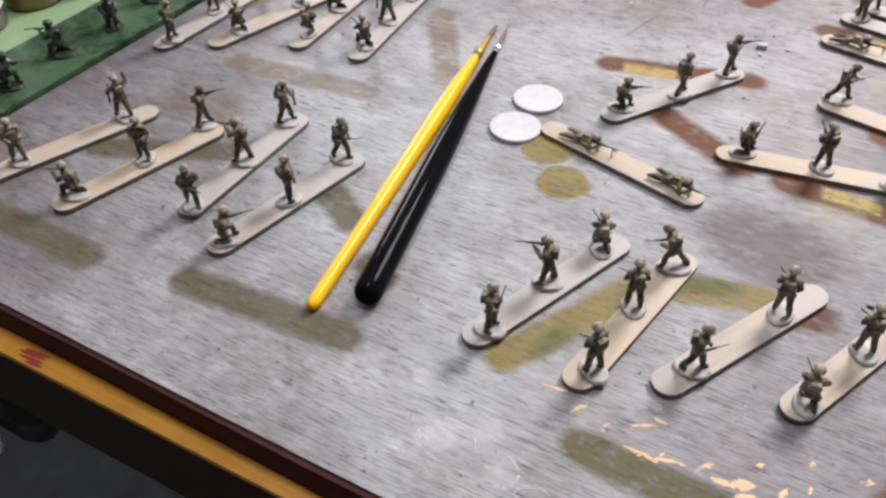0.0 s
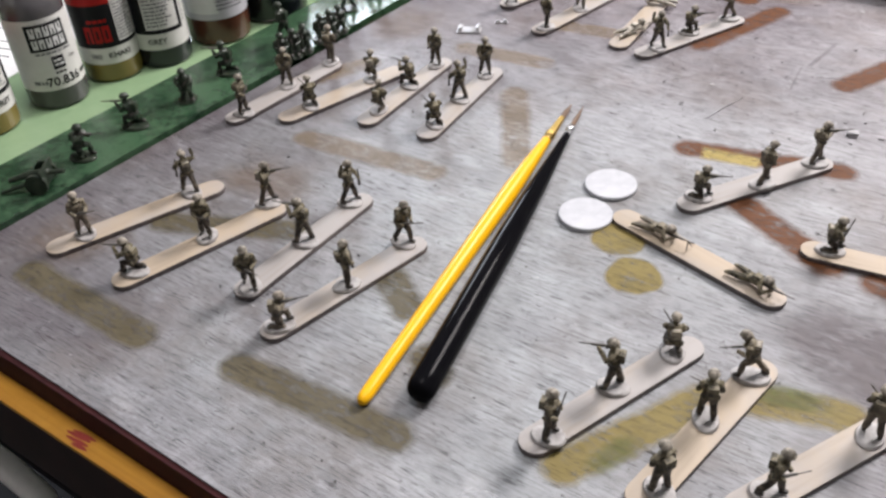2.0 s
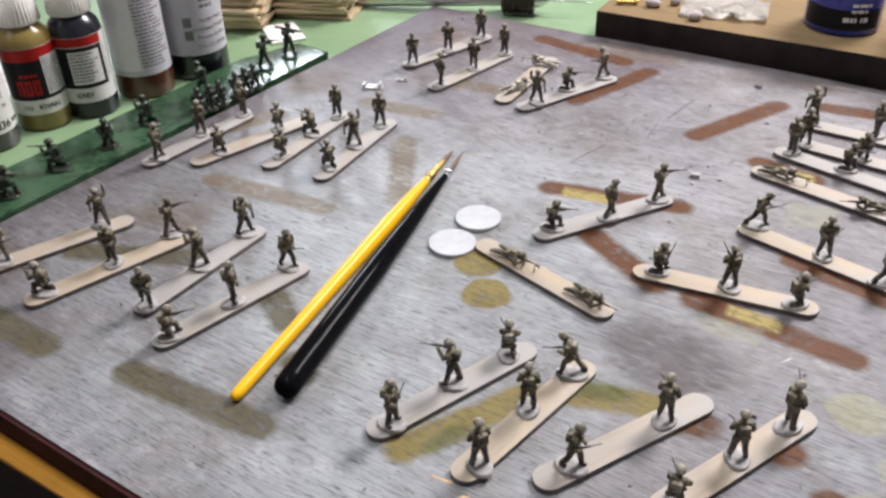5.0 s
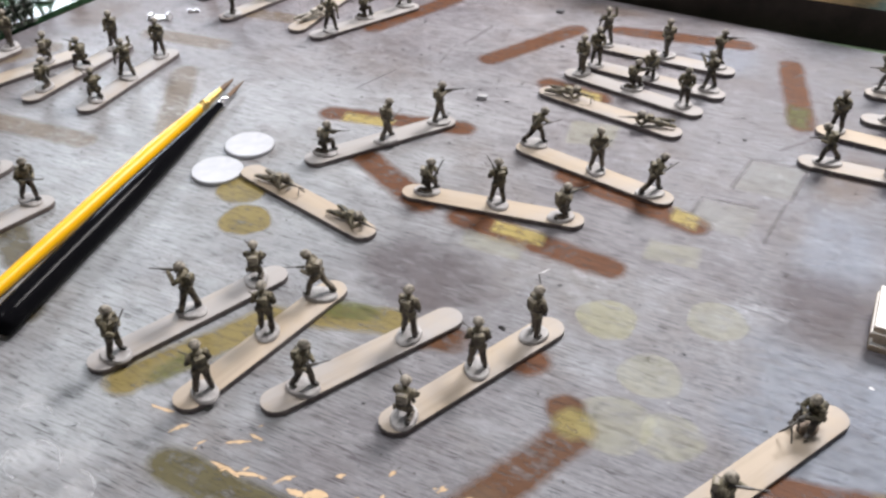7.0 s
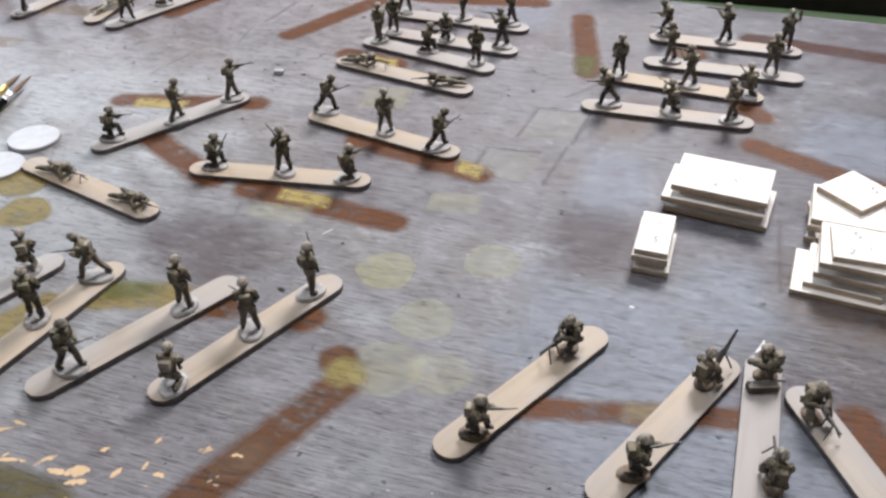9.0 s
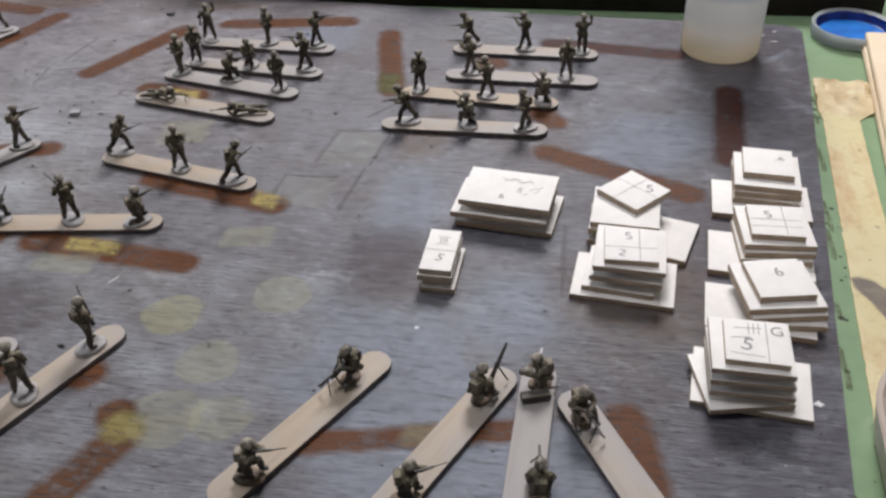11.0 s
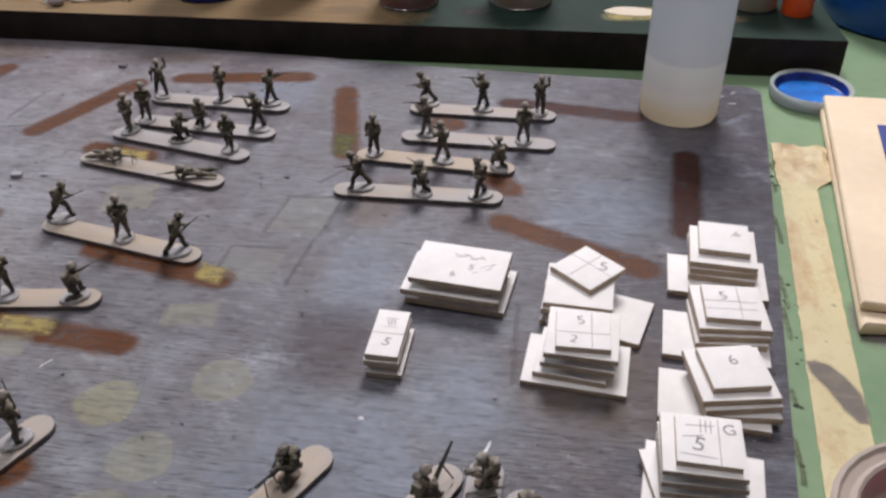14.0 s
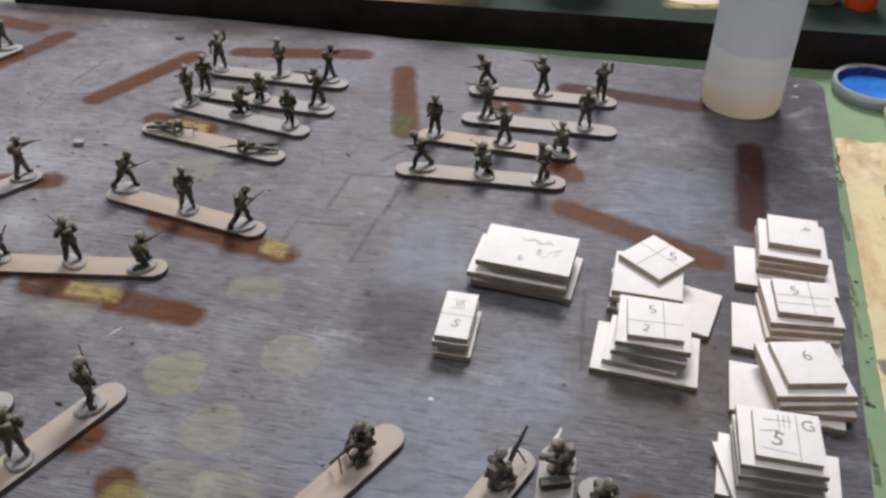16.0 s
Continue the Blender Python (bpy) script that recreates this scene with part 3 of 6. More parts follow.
for a, b, c in (
    ((-188, -127), (-125, -123), "olive"), ((-276, -131), (-211, -133), "olive"), ((-198, 52), (-165, -2), "tan"),
    ((-252, -23), (-186, -17), "tan"), ((-174, -70), (-151, -85), "olive"), ((-258, -92), (-206, -68), "olive"),
    ((-92, -114), (-66, -66), "gold"), ((-64, -66), (-31, -55), "gold"), ((-33, -59.5), (-14, -55.5), "rust"),
    ((-124, 42), (-62, 56), "brown"), ((-95, 22), (-52, -2), "brown"), ((-85, 113), (-57, 172), "brown"),
    ((-148, 120), (-126, 180), "brown"), ((-203, 191), (-139, 180), "brown"), ((-214, 113), (-172, 119), "tan"),
    ((-240, 72), (-193, 77), "tan"), ((-283, 2), (-262, 44), "tan"), ((-47, 0), (16, -6), "brown"),
    ((-24, 41), (34, 28), "brown"), ((-1, -59.5), (8, -51), "brown"), ((1, -126), (25, -69), "rust"), ((-143, -92), (-130, -104), "olive"),
    ((37, 177), (52, 111), "brown"), ((-66, -126), (-20, -128), "moor"),
    ((112, 77), (171, 51), "brown"), ((186, 136), (181, 72), "dark"), ((-45, 174), (21, 185), "brown"),
    ((107, 170), (171, 163), "dark"), ((80, 147), (96, 145), "brown"), ((108, 108), (122, 93), "brown"),
    ((-56, 107), (-22, 102), "brown"), ((144, -46), (158, -104), "brown"),
):
    stick_mark(a, b, c)
stick_mark((64, -71), (126, -57), "brown", 7.5, 2.6)
for x, y, r, c in ((-117, -19.5, 8.6, "gold"), (-105.3, -34, 8.8, "gold"), (17.3, -29, 8.8, "lime"), (45.7, -16, 8.6, "pale"), (34.5, -46, 8.6, "pale"),
                   (45, -65, 8.0, "pale"), (31, -67, 10.0, "pale")):
    round_mark(x, y, r, c, 1.6)
for pts, c in (
    ([(26, 30), (27, 47), (46, 48), (45, 29)], "faint"), ([(18, 4), (18, 14.5), (34, 17), (35, 6)], "pale"),
    ([(-28, 62), (-31, 80), (-13, 83), (-11, 66)], "pale"), ([(-37, -7), (-36, -15), (-16, -14.6), (-17, -5)], "pale"),
    ([(-31, 2.5), (-30, -4), (-12, -4.5), (-13, 2.5)], "yellow"), ([(-114, 46), (-112, 38.5), (-93, 42), (-93, 49)], "yellow"),
    ([(-44, 108), (-42, 101), (-26, 99), (-28, 106)], "yellow"), ([(36, 58), (38, 80), (57, 82), (55, 58)], "faint"),
):
    paint_mark(pts, c, 2.4)
for a, b in (((35, 57), (38, 81)), ((38, 81), (58, 83)), ((58, 83), (55, 57)), ((54, 56), (51, 28)), ((46, 92), (64, 118)), ((-100, 127), (-96, 152)), ((126, 30), (127, -8)), ((26, 29.5), (27, 47.5)), ((27, 47.5), (46.5, 48.5))):
    stick_mark(a, b, "grey", 1.6, 0.9)
for pts in ([(-60, -66), (-58, -56), (-42, -52), (-40, -60)], [(-86, -106), (-82, -92), (-74, -92), (-80, -108)]):
    paint_mark(pts, "green", 6)
# overlaps where two colours cross
for pts, c, soft in (([(20, 37), (21, 28), (30, 26), (29, 34)], "yellow", 2.6), ([(43, 132), (45, 114), (53, 113), (52, 131)], "green", 3.5), ([(91, -67.5), (92, -61), (100, -59.5), (99.5, -66.5)], "pale", 3.0),
                     ([(3, -113), (7, -98), (16, -99), (14, -111)], "dirt", 6.0), ([(203, 158), (202, 162), (213, 173), (215, 170)], "haze", 5)):
    paint_mark(pts, c, soft)
round_mark(18.4, -67.8, 5.3, "rust", 2.4)
round_mark(21.8, -71.6, 5.4, "mustard", 3.0)
rnd = random.Random(4)


def fleck(x, y, half, wide, turn, colour="orange"):
    """A small curved scrape of paint with ragged ends."""
    bend, a = rnd.uniform(-0.5, 0.5), radians(turn)
    spine = [(half * k, bend * half * 0.3 * (1 - k * k), wide * (1 - 0.7 * k * k) * rnd.uniform(0.6, 1.2)) for k in np.linspace(-1, 1, 8)]
    pts = [(u, v + h) for u, v, h in spine] + [(u, v - h * rnd.uniform(0.5, 1.2)) for u, v, h in reversed(spine)]
    paint_mark([(x + u * math.cos(a) - v * math.sin(a), y + u * math.sin(a) + v * math.cos(a)) for u, v in pts], colour, 0.5)


for row in ((-73.5, -112.8, 3.5, 0.6, 4), (-65.4, -116.3, 2.7, 0.8, 56), (-49.5, -113.5, 3.2, 0.6, 30), (-46.7, -110.3, 2.1, 0.7, -2), (-47.5, -121.7, 4.4, 0.8, -5), (-40.8, -120.9, 4.1, 0.8, 15),
            (-33.0, -118.4, 2.9, 0.9, 51), (-28.8, -120.3, 2.4, 1.2, 2), (-24.0, -119.0, 2.9, 1.5, 26), (-22.6, -121.6, 2.5, 0.9, 23), (-21.9, -111.3, 1.2, 0.7, 36), (-15.4, -116.6, 1.7, 0.9, 74),
            (-10.2, -113.0, 1.2, 0.7, 87), (-5.7, -114.5, 1.4, 0.9, 1), (-11.2, -105.4, 1.3, 0.6, 72), (1.5, -104.9, 1.4, 0.6, 48), (8.7, -104.3, 1.4, 0.7, 6)):
    fleck(*row)
for _ in range(14):
    fleck(rnd.uniform(-60, 14), rnd.uniform(-127, -104), rnd.uniform(0.4, 1.1), rnd.uniform(0.2, 0.4), rnd.uniform(-20, 70))
# a dried white splash: a few soft patches with broken rings in them
for x, y, r in ((-92, -139, 5), (-74, -142, 4.5), (-97, -146, 3.5), (-82, -134, 3.5), (-104, -126, 4)):
    round_mark(x, y, r, "white", r * 1.2)
for x, y, r, a0, a1 in ((-90, -140, 7.5, 20, 150), (-90, -140, 7.0, 200, 290), (-76, -142, 6.0, -40, 120), (-100, -130, 5.5, 60, 200), (-64, -146, 5.0, 80, 210)):
    for k in range(int((a1 - a0) / 22)):
        a = radians(a0 + 22 * k + rnd.uniform(-5, 5))
        fleck(x + r * math.cos(a), y + 0.8 * r * math.sin(a), 1.5 * rnd.uniform(0.6, 1.2), rnd.uniform(0.2, 0.55), math.degrees(a) + 90, "white")
for row in ((204.5, 187, 1.8, 0.9, 20), (210.6, 191.6, 1.4, 0.6, 40), (208.6, 180.6, 1.9, 0.6, 5), (192.4, -40.4, 1.3, 1.1, 0), (-6.5, -17.1, 2.2, 0.3, 60), (122, -32, 3.0, 0.5, 70), (88, -26, 0.8, 0.6, 0)):
    fleck(*row, "chip")
# dark scratches
for row in ((-117, 76, 12, 0.35, 74), (-101, 113, 11, 0.3, 95), (-88, 120, 9, 0.3, 20), (-60, 96, 5, 0.35, 10), (162, 108.8, 2.6, 0.35, 30), (-140, 92, 6, 0.3, 50)):
    fleck(*row, "grey")

# ---- craft sticks ----
def stick_mesh():
    bm = bmesh.new()
    prism(bm, capsule_outline(63.2, 9.1, 9), 0.1, 1.9, 0.22)
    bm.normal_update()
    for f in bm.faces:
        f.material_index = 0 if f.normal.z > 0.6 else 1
    return mesh_of(bm, "craft_stick")


STICK = stick_mesh()
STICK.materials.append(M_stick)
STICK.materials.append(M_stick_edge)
STICKS = {
    "S1": (-262, -93, 69), "S2": (-231.5, -92, 73.6), "S3": (-202, -74, 88.9), "S4": (-177, -84, 77.5), "T1": (-88.8, -81, 69), "T2": (-64.2, -80.6, 79.8),
    "T3": (-36, -74.2, 62.6), "T4": (-7.1, -66.1, 66.1), "PR": (-92.8, -16.5, -15), "U1": (-89.6, 31.6, 57.2), "V1": (-35.2, 8.6, 8.2), "W1": (-11.8, 44.6, -12),
    "X0": (-20.5, 91.7, -11.6), "X1": (-17.1, 112.8, -12.4), "X2": (-12.7, 128.4, -5), "X3": (-13.6, 151.2, -1.6), "Y1": (101.5, 157.4, 0.1), "Y2": (102.2, 132, -0.3),
    "Y3": (87.4, 112.4, -4), "Y4": (84.6, 88.1, 1.5), "Q1": (-278.2, 0.6, 85), "Q2": (-255, 11, 74.6), "Q3": (-234, 26, 91.9), "Q4": (-209, 29.2, 94.6),
    "F1": (-234, 147, 73.8), "F2": (-208.6, 129.6, 79.1), "F3": (-177.8, 134, 92.4), "F4": (-152.5, 129, 66.1), "Z1": (67.3, -64.4, 61.6), "Z2": (102, -66.5, 64.7),
    "Z3": (122.5, -66, 89), "Z4": (146, -71, 120.9),
}
# how much grey primer lies on each stick
PRIMER = dict(S1=0.3, S2=0.15, S3=0.85, S4=0.6, T1=0.7, T2=0.15, T3=0.5, T4=0.3, PR=0.2, U1=0.85, V1=0.15, W1=0.25, X0=0.4, X1=0.75, X2=0.6, X3=0.6, Y1=0.5, Y2=0.6, Y3=0.05, Y4=0.5,
              Q1=0.8, Q2=0.35, Q3=0.5, Q4=0.6, F1=0.5, F2=0.5, F3=0.32, F4=0.7, Z1=0.2, Z2=0.35, Z3=1.0, Z4=0.55)
for key, (x, y, a) in STICKS.items():
    f = PRIMER[key]
    look_of = "bare tan birch craft stick" if f < 0.25 else "grey primed birch craft stick" if f > 0.65 else "birch craft stick dusted with grey primer"
    ob = thing("craft_stick", STICK, None, at(x, y, 0, a) @ Matrix.Scale(0.955 if key[0] == "Z" else 1.0, 4, (1, 0, 0)), look_of + ", carrying toy soldiers", "craft stick", "craft sticks on the board")
    ob.color = (f, f, f, 1)

# ---- toy soldiers ----
def toy_mesh(kind, seed, bare=False):
    """One cast figure on its oval base, facing +x; slot 0 uniform, 1 base, 2 weapon."""
    bm = bmesh.new()
    low = kind in ("prone", "prone_gun")

    def rifle(p, q, up=0.0):
        p, q = Vector(p), Vector(q)
        d = (q - p).normalized()
        L = (q - p).length
        tube(bm, [(p - d * 0.0, 0.52), (p + d * L * 0.26, 0.34), (p + d * L * 0.3, 0.42), (p + d * L * 0.62, 0.36), (p + d * L * 0.65, 0.2), (q, 0.17)], 6, 2)

    def man(hip, chest, neck, head, knees, feet, elbows, fists, pack=True):
        for k, f, s in zip(knees, feet, (1, -1)):
            hj = Vector(hip) + Vector((0, 0.85 * s, -0.1))
            tube(bm, [(hj + Vector((0, 0, 0.6)), 0.9), (hj, 1.28), ((hj + Vector(k)) / 2, 1.12), (Vector(k), 0.86), ((Vector(k) + Vector(f)) / 2, 0.92), (Vector(f) + Vector((0, 0, 0.5)), 0.66)], 8, 3)
            fd = (Vector(f) - Vector(k))
            fx = Vector((1, 0.15 * s, 0)) if abs(fd.z) > 1.2 else Vector((-0.4, 0, -0.2))
            tube(bm, [(Vector(f) - fx * 0.5 + Vector((0, 0, 0.15)), 0.5), (Vector(f) + fx * 0.3 + Vector((0, 0, 0.1)), 0.7), (Vector(f) + fx * 1.5 + Vector((0, 0, -0.1)), 0.42)], 7, 2)
        hip, chest, neck, head = Vector(hip), Vector(chest), Vector(neck), Vector(head)
        tube(bm, [(hip - (chest - hip) * 0.22, 1.25), (hip, 1.95), (hip.lerp(chest, 0.4), 1.72), (chest, 2.15), (chest.lerp(neck, 0.7), 1.7), (neck, 0.75)], 10, 0, 0.78)
        tube(bm, [(hip.lerp(chest, 0.22), 1.98), (hip.lerp(chest, 0.36), 1.95)], 10, 2, 0.82)
        for e, f, s in zip(elbows, fists, (1, -1)):
            sj = chest.lerp(neck, 0.35) + Vector((0, 1.95 * s, 0))
            tube(bm, [(sj + Vector((0, -0.3 * s, 0.5)), 0.7), (sj, 1.02), (Vector(e), 0.76), ((Vector(e) + Vector(f)) / 2, 0.72), (Vector(f), 0.5)], 7, 0)
            blob(bm, f, (0.6, 0.6, 0.6), 0, 6, 4)
        limb(bm, neck, head, 0.72, 0.8, 0, 7)
        blob(bm, head, (1.18, 1.05, 1.3), 0, 8, 6)
        top = head + Vector((-0.1, 0, 0.45))
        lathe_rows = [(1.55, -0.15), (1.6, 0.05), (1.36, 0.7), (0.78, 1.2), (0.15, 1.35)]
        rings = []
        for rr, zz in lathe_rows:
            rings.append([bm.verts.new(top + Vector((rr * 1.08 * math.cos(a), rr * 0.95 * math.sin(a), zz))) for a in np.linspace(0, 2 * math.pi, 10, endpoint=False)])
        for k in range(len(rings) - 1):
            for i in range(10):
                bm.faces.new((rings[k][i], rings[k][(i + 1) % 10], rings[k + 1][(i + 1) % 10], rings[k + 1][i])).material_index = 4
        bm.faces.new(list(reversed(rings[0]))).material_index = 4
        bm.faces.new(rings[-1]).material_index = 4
        if pack:
            back = chest + Vector((-1.7, 0, -0.1))
            box(bm, back.x - 0.9, back.x + 0.7, -1.3, 1.3, back.z - 1.7, back.z + 1.2, 0.35, 4 if seed % 2 else 0)
            blob(bm, (hip.x - 0.6, 1.9, hip.z + 0.1), (0.75, 0.55, 0.9), 0, 6, 5)
            blob(bm, (hip.x - 0.7, -1.8, hip.z), (0.7, 0.6, 1.0), 0, 6, 5)
            blob(bm, (hip.x + 1.3, 0.9, hip.z + 0.5), (0.5, 0.6, 0.6), 0, 6, 4)
            blob(bm, (hip.x + 1.3, -0.9, hip.z + 0.5), (0.5, 0.6, 0.6), 0, 6, 4)

    if kind == "stand":
        man((0, 0, 8.6), (0.1, 0, 12.2), (0.2, 0, 14.0), (0.4, 0, 15.2), ((0.5, 1.3, 5.0), (-0.1, -1.4, 5.0)), ((0.3, 1.8, 1.5), (-0.6, -2.0, 1.5)),
            ((0.6, 2.7, 10.6), (0.4, -2.8, 10.4)), ((2.2, 0.9, 10.6), (2.0, -1.6, 9.2)))
        rifle((1.6, -2.6, 8.2), (2.6, 3.6, 13.6))
    elif kind == "port":
        man((0, 0, 8.6), (0.0, 0, 12.2), (0.1, 0, 14.0), (0.3, 0, 15.2), ((0.9, 1.2, 5.1), (-0.3, -1.3, 5.0)), ((0.8, 1.5, 1.5), (-1.2, -1.6, 1.5)),
            ((0.5, 2.8, 10.4), (0.2, -2.7, 10.3)), ((2.3, 1.6, 9.8), (1.9, -1.5, 9.4)))
        rifle((0.8, -2.4, 9.2), (4.6, 4.2, 10.4))
    elif kind == "fire":
        man((0, 0, 8.5), (0.2, 0, 12.0), (0.5, 0, 13.8), (1.0, -0.3, 14.9), ((0.9, 1.5, 5.0), (-0.9, -1.4, 5.0)), ((1.6, 1.9, 1.5), (-2.0, -1.8, 1.5)),
            ((2.0, 2.3, 11.4), (0.9, -3.2, 12.0)), ((4.2, 0.2, 13.2), (2.4, -0.9, 13.2)))
        rifle((0.8, -0.9, 13.6), (9.3, 0.3, 13.9))
    elif kind == "run":
        man((0, 0, 7.9), (1.4, 0, 11.0), (2.3, 0, 12.6), (3.0, 0, 13.6), ((2.2, 1.2, 5.2), (-1.4, -1.2, 4.8)), ((2.8, 1.4, 1.5), (-4.0, -1.3, 1.7)),
            ((1.5, 2.9, 9.4), (0.6, -2.9, 9.6)), ((4.0, 1.4, 9.3), (2.6, -1.6, 8.9)))
        rifle((1.0, -2.0, 8.7), (8.6, 2.4, 10.6))
    elif kind == "walk":
        man((0, 0, 8.4), (0.7, 0, 11.8), (1.1, 0, 13.6), (1.5, 0, 14.7), ((1.6, 1.1, 5.2), (-0.7, -1.1, 5.0)), ((2.0, 1.3, 1.5), (-2.6, -1.2, 1.6)),
            ((0.5, 2.8, 9.8), (0.2, -2.9, 9.8)), ((2.7, 1.3, 9.2), (2.0, -1.8, 8.8)))
        rifle((0.2, -2.3, 9.0), (6.6, 2.8, 9.4))
    elif kind == "throw":
        man((0, 0, 8.5), (0.0, 0, 12.1), (0.2, 0, 13.9), (0.6, 0, 15.0), ((1.1, 1.4, 5.1), (-0.9, -1.3, 5.0)), ((1.7, 1.7, 1.5), (-2.3, -1.6, 1.5)),
            ((1.6, 3.0, 10.6), (-0.8, -3.3, 13.4)), ((3.0, 2.0, 9.4), (-0.4, -3.0, 16.4)))
        rifle((2.8, 2.6, 6.2), (3.2, 1.8, 12.8))
    elif kind == "up":
        man((0, 0, 8.5), (0.1, 0, 12.1), (0.2, 0, 13.9), (0.4, 0, 15.0), ((0.7, 1.3, 5.0), (-0.3, -1.3, 5.0)), ((1.0, 1.7, 1.5), (-1.0, -1.8, 1.5)),
            ((0.8, 2.8, 10.6), (0.5, -2.8, 10.6)), ((2.3, 1.6, 11.4), (2.0, -1.0, 9.6)))
        rifle((1.6, -1.8, 7.6), (2.6, 3.2, 17.6))
    elif kind in ("kneel", "kneel_fire"):
        fire = kind == "kneel_fire"
        man((-0.6, 0, 4.6), (0.3, 0, 8.2), (0.8, 0, 9.9), (1.3, -0.2, 11.0), ((2.4, 1.3, 4.6), (1.3, -1.5, 1.6)), ((2.4, 1.5, 1.5), (-2.6, -1.6, 1.6)),
            ((2.4, 2.2, 7.4), (0.9, -3.0, 8.0)), ((4.4, 0.4, 9.2), (2.2, -0.9, 9.0)) if fire else ((2.9, 0.9, 7.0), (2.2, -1.4, 5.6)))
        rifle(*(((0.9, -0.9, 9.5), (9.2, 0.4, 9.9)) if fire else ((1.2, -2.2, 4.6), (4.8, 2.6, 10.8))))
    elif kind == "gunner":
        man((-1.2, 0, 3.6), (-0.2, 0, 6.8), (0.4, 0, 8.4), (1.0, 0, 9.4), ((2.2, 2.0, 4.4), (2.0, -2.2, 4.2)), ((3.2, 2.3, 1.5), (3.0, -2.4, 1.5)),
            ((1.2, 2.6, 5.6), (1.0, -2.7, 5.6)), ((3.4, 0.6, 5.8), (2.8, -0.6, 5.6)))
        tube(bm, [((1.6, 0, 5.6), 0.6), ((5.0, 0, 5.2), 0.85), ((5.4, 0, 5.1), 0.35), ((10.4, 0, 4.7), 0.3)], 7, 2)
        for s in (1, -1):
            limb(bm, (7.5, 0, 4.9), (8.4, 1.9 * s, 1.2), 0.22, 0.2, 2, 5)
        limb(bm, (5.0, 0, 5.0), (4.2, 0, 1.2), 0.25, 0.2, 2, 5)
    elif kind == "mortar":
        man((-1.4, 0, 3.4), (-0.4, 0, 6.6), (0.2, 0, 8.2), (0.9, 0, 9.2), ((1.8, 2.0, 4.2), (1.4, -2.2, 4.0)), ((2.6, 2.5, 1.2), (2.2, -2.6, 1.2)),
            ((1.2, 2.5, 5.6), (1.0, -2.6, 5.4)), ((3.6, 0.9, 6.0), (3.0, -0.8, 5.0)))
        tube(bm, [((2.6, 0, 1.2), 0.65), ((3.2, 0, 2.0), 0.7), ((7.2, -0.4, 7.4), 0.5), ((10.2, -0.7, 11.4), 0.26)], 8, 2)
        for s in (1, -1):
            limb(bm, (6.6, 0, 7.0), (8.6, 2.2 * s, 0.9), 0.26, 0.22, 2, 5)
        box(bm, 1.6, 4.0, -1.4, 1.4, 0.3, 0.9, 0.2, 2)
    elif kind == "loader":
        man((-1.0, 0, 3.6), (0.2, 0.1, 6.4), (1.0, 0.1, 7.8), (1.8, 0.1, 8.6), ((1.2, 1.8, 4.0), (1.0, -2.0, 3.8)), ((0.4, 2.3, 1.2), (0.0, -2.4, 1.2)),
            ((1.8, 2.4, 5.2), (1.6, -2.5, 5.2)), ((4.2, 1.0, 5.0), (3.8, -0.6, 4.8)))
        tube(bm, [((2.6, 0.2, 5.0), 0.8), ((5.6, 0.4, 5.6), 0.85), ((6.0, 0.4, 5.7), 0.5)], 8, 4)
        box(bm, -0.6, 6.6, 3.4, 5.8, 0.2, 2.2, 0.3, 2)
        limb(bm, (0.2, 3.0, 1.4), (-3.0, 2.8, 1.0), 0.3, 0.3, 2, 5)
    elif kind == "tube":
        man((0, 0, 8.5), (0.1, 0, 12.0), (0.3, 0, 13.8), (0.7, 0.3, 14.9), ((0.9, 1.4, 5.0), (-0.8, -1.3, 5.0)), ((1.3, 1.8, 1.5), (-1.7, -1.7, 1.5)),
            ((1.9, 2.2, 11.2), (1.2, -2.9, 11.4)), ((3.2, -0.6, 13.2), (1.8, -1.5, 13.2)))
        tube(bm, [((-5.5, -1.5, 14.0), 0.62), ((7.5, -1.3, 14.2), 0.62), ((9.5, -1.3, 14.25), 0.5)], 8, 2)
    elif kind == "sit":
        man((-1.0, 0, 3.2), (-0.6, 0, 6.6), (-0.3, 0, 8.2), (0.0, 0, 9.3), ((1.8, 1.1, 4.2), (1.8, -1.1, 4.2)), ((2.6, 1.2, 1.6), (2.6, -1.2, 1.6)),
            ((0.4, 2.4, 5.4), (0.4, -2.4, 5.4)), ((2.0, 0.8, 5.0), (2.0, -0.8, 5.0)))
        rifle((1.4, -0.6, 2.0), (1.6, -1.0, 10.0))
    elif low:
        for s, spread in ((1, 1.9), (-1, 2.3)):
            tube(bm, [((-1.0, 0.7 * s, 1.9), 1.2), ((-3.6, spread * s * 0.7, 1.6), 1.0), ((-6.8, spread * s, 1.3), 0.75), ((-7.9, spread * s * 1.15, 1.0), 0.5)], 8, 0)
        tube(bm, [((-1.6, 0, 1.9), 1.4), ((0.4, 0, 2.2), 1.75), ((2.6, 0, 2.6), 2.0), ((4.2, 0, 3.1), 1.1)], 9, 0, 0.7)
        for s in (1, -1):
            tube(bm, [((3.2, 1.5 * s, 2.7), 0.95), ((4.8, 2.5 * s, 1.4), 0.75), ((6.6, 0.4 * s + 0.3, 2.3), 0.5)], 7, 0)
        blob(bm, (5.1, 0, 3.9), (1.2, 1.05, 1.2), 0, 8, 6)
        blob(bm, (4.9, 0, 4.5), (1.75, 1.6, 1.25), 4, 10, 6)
        box(bm, 0.2, 2.6, -1.2, 1.2, 3.2, 4.3, 0.35)
        rifle((4.4, -0.7, 2.8), (13.2, 0.6, 3.0))
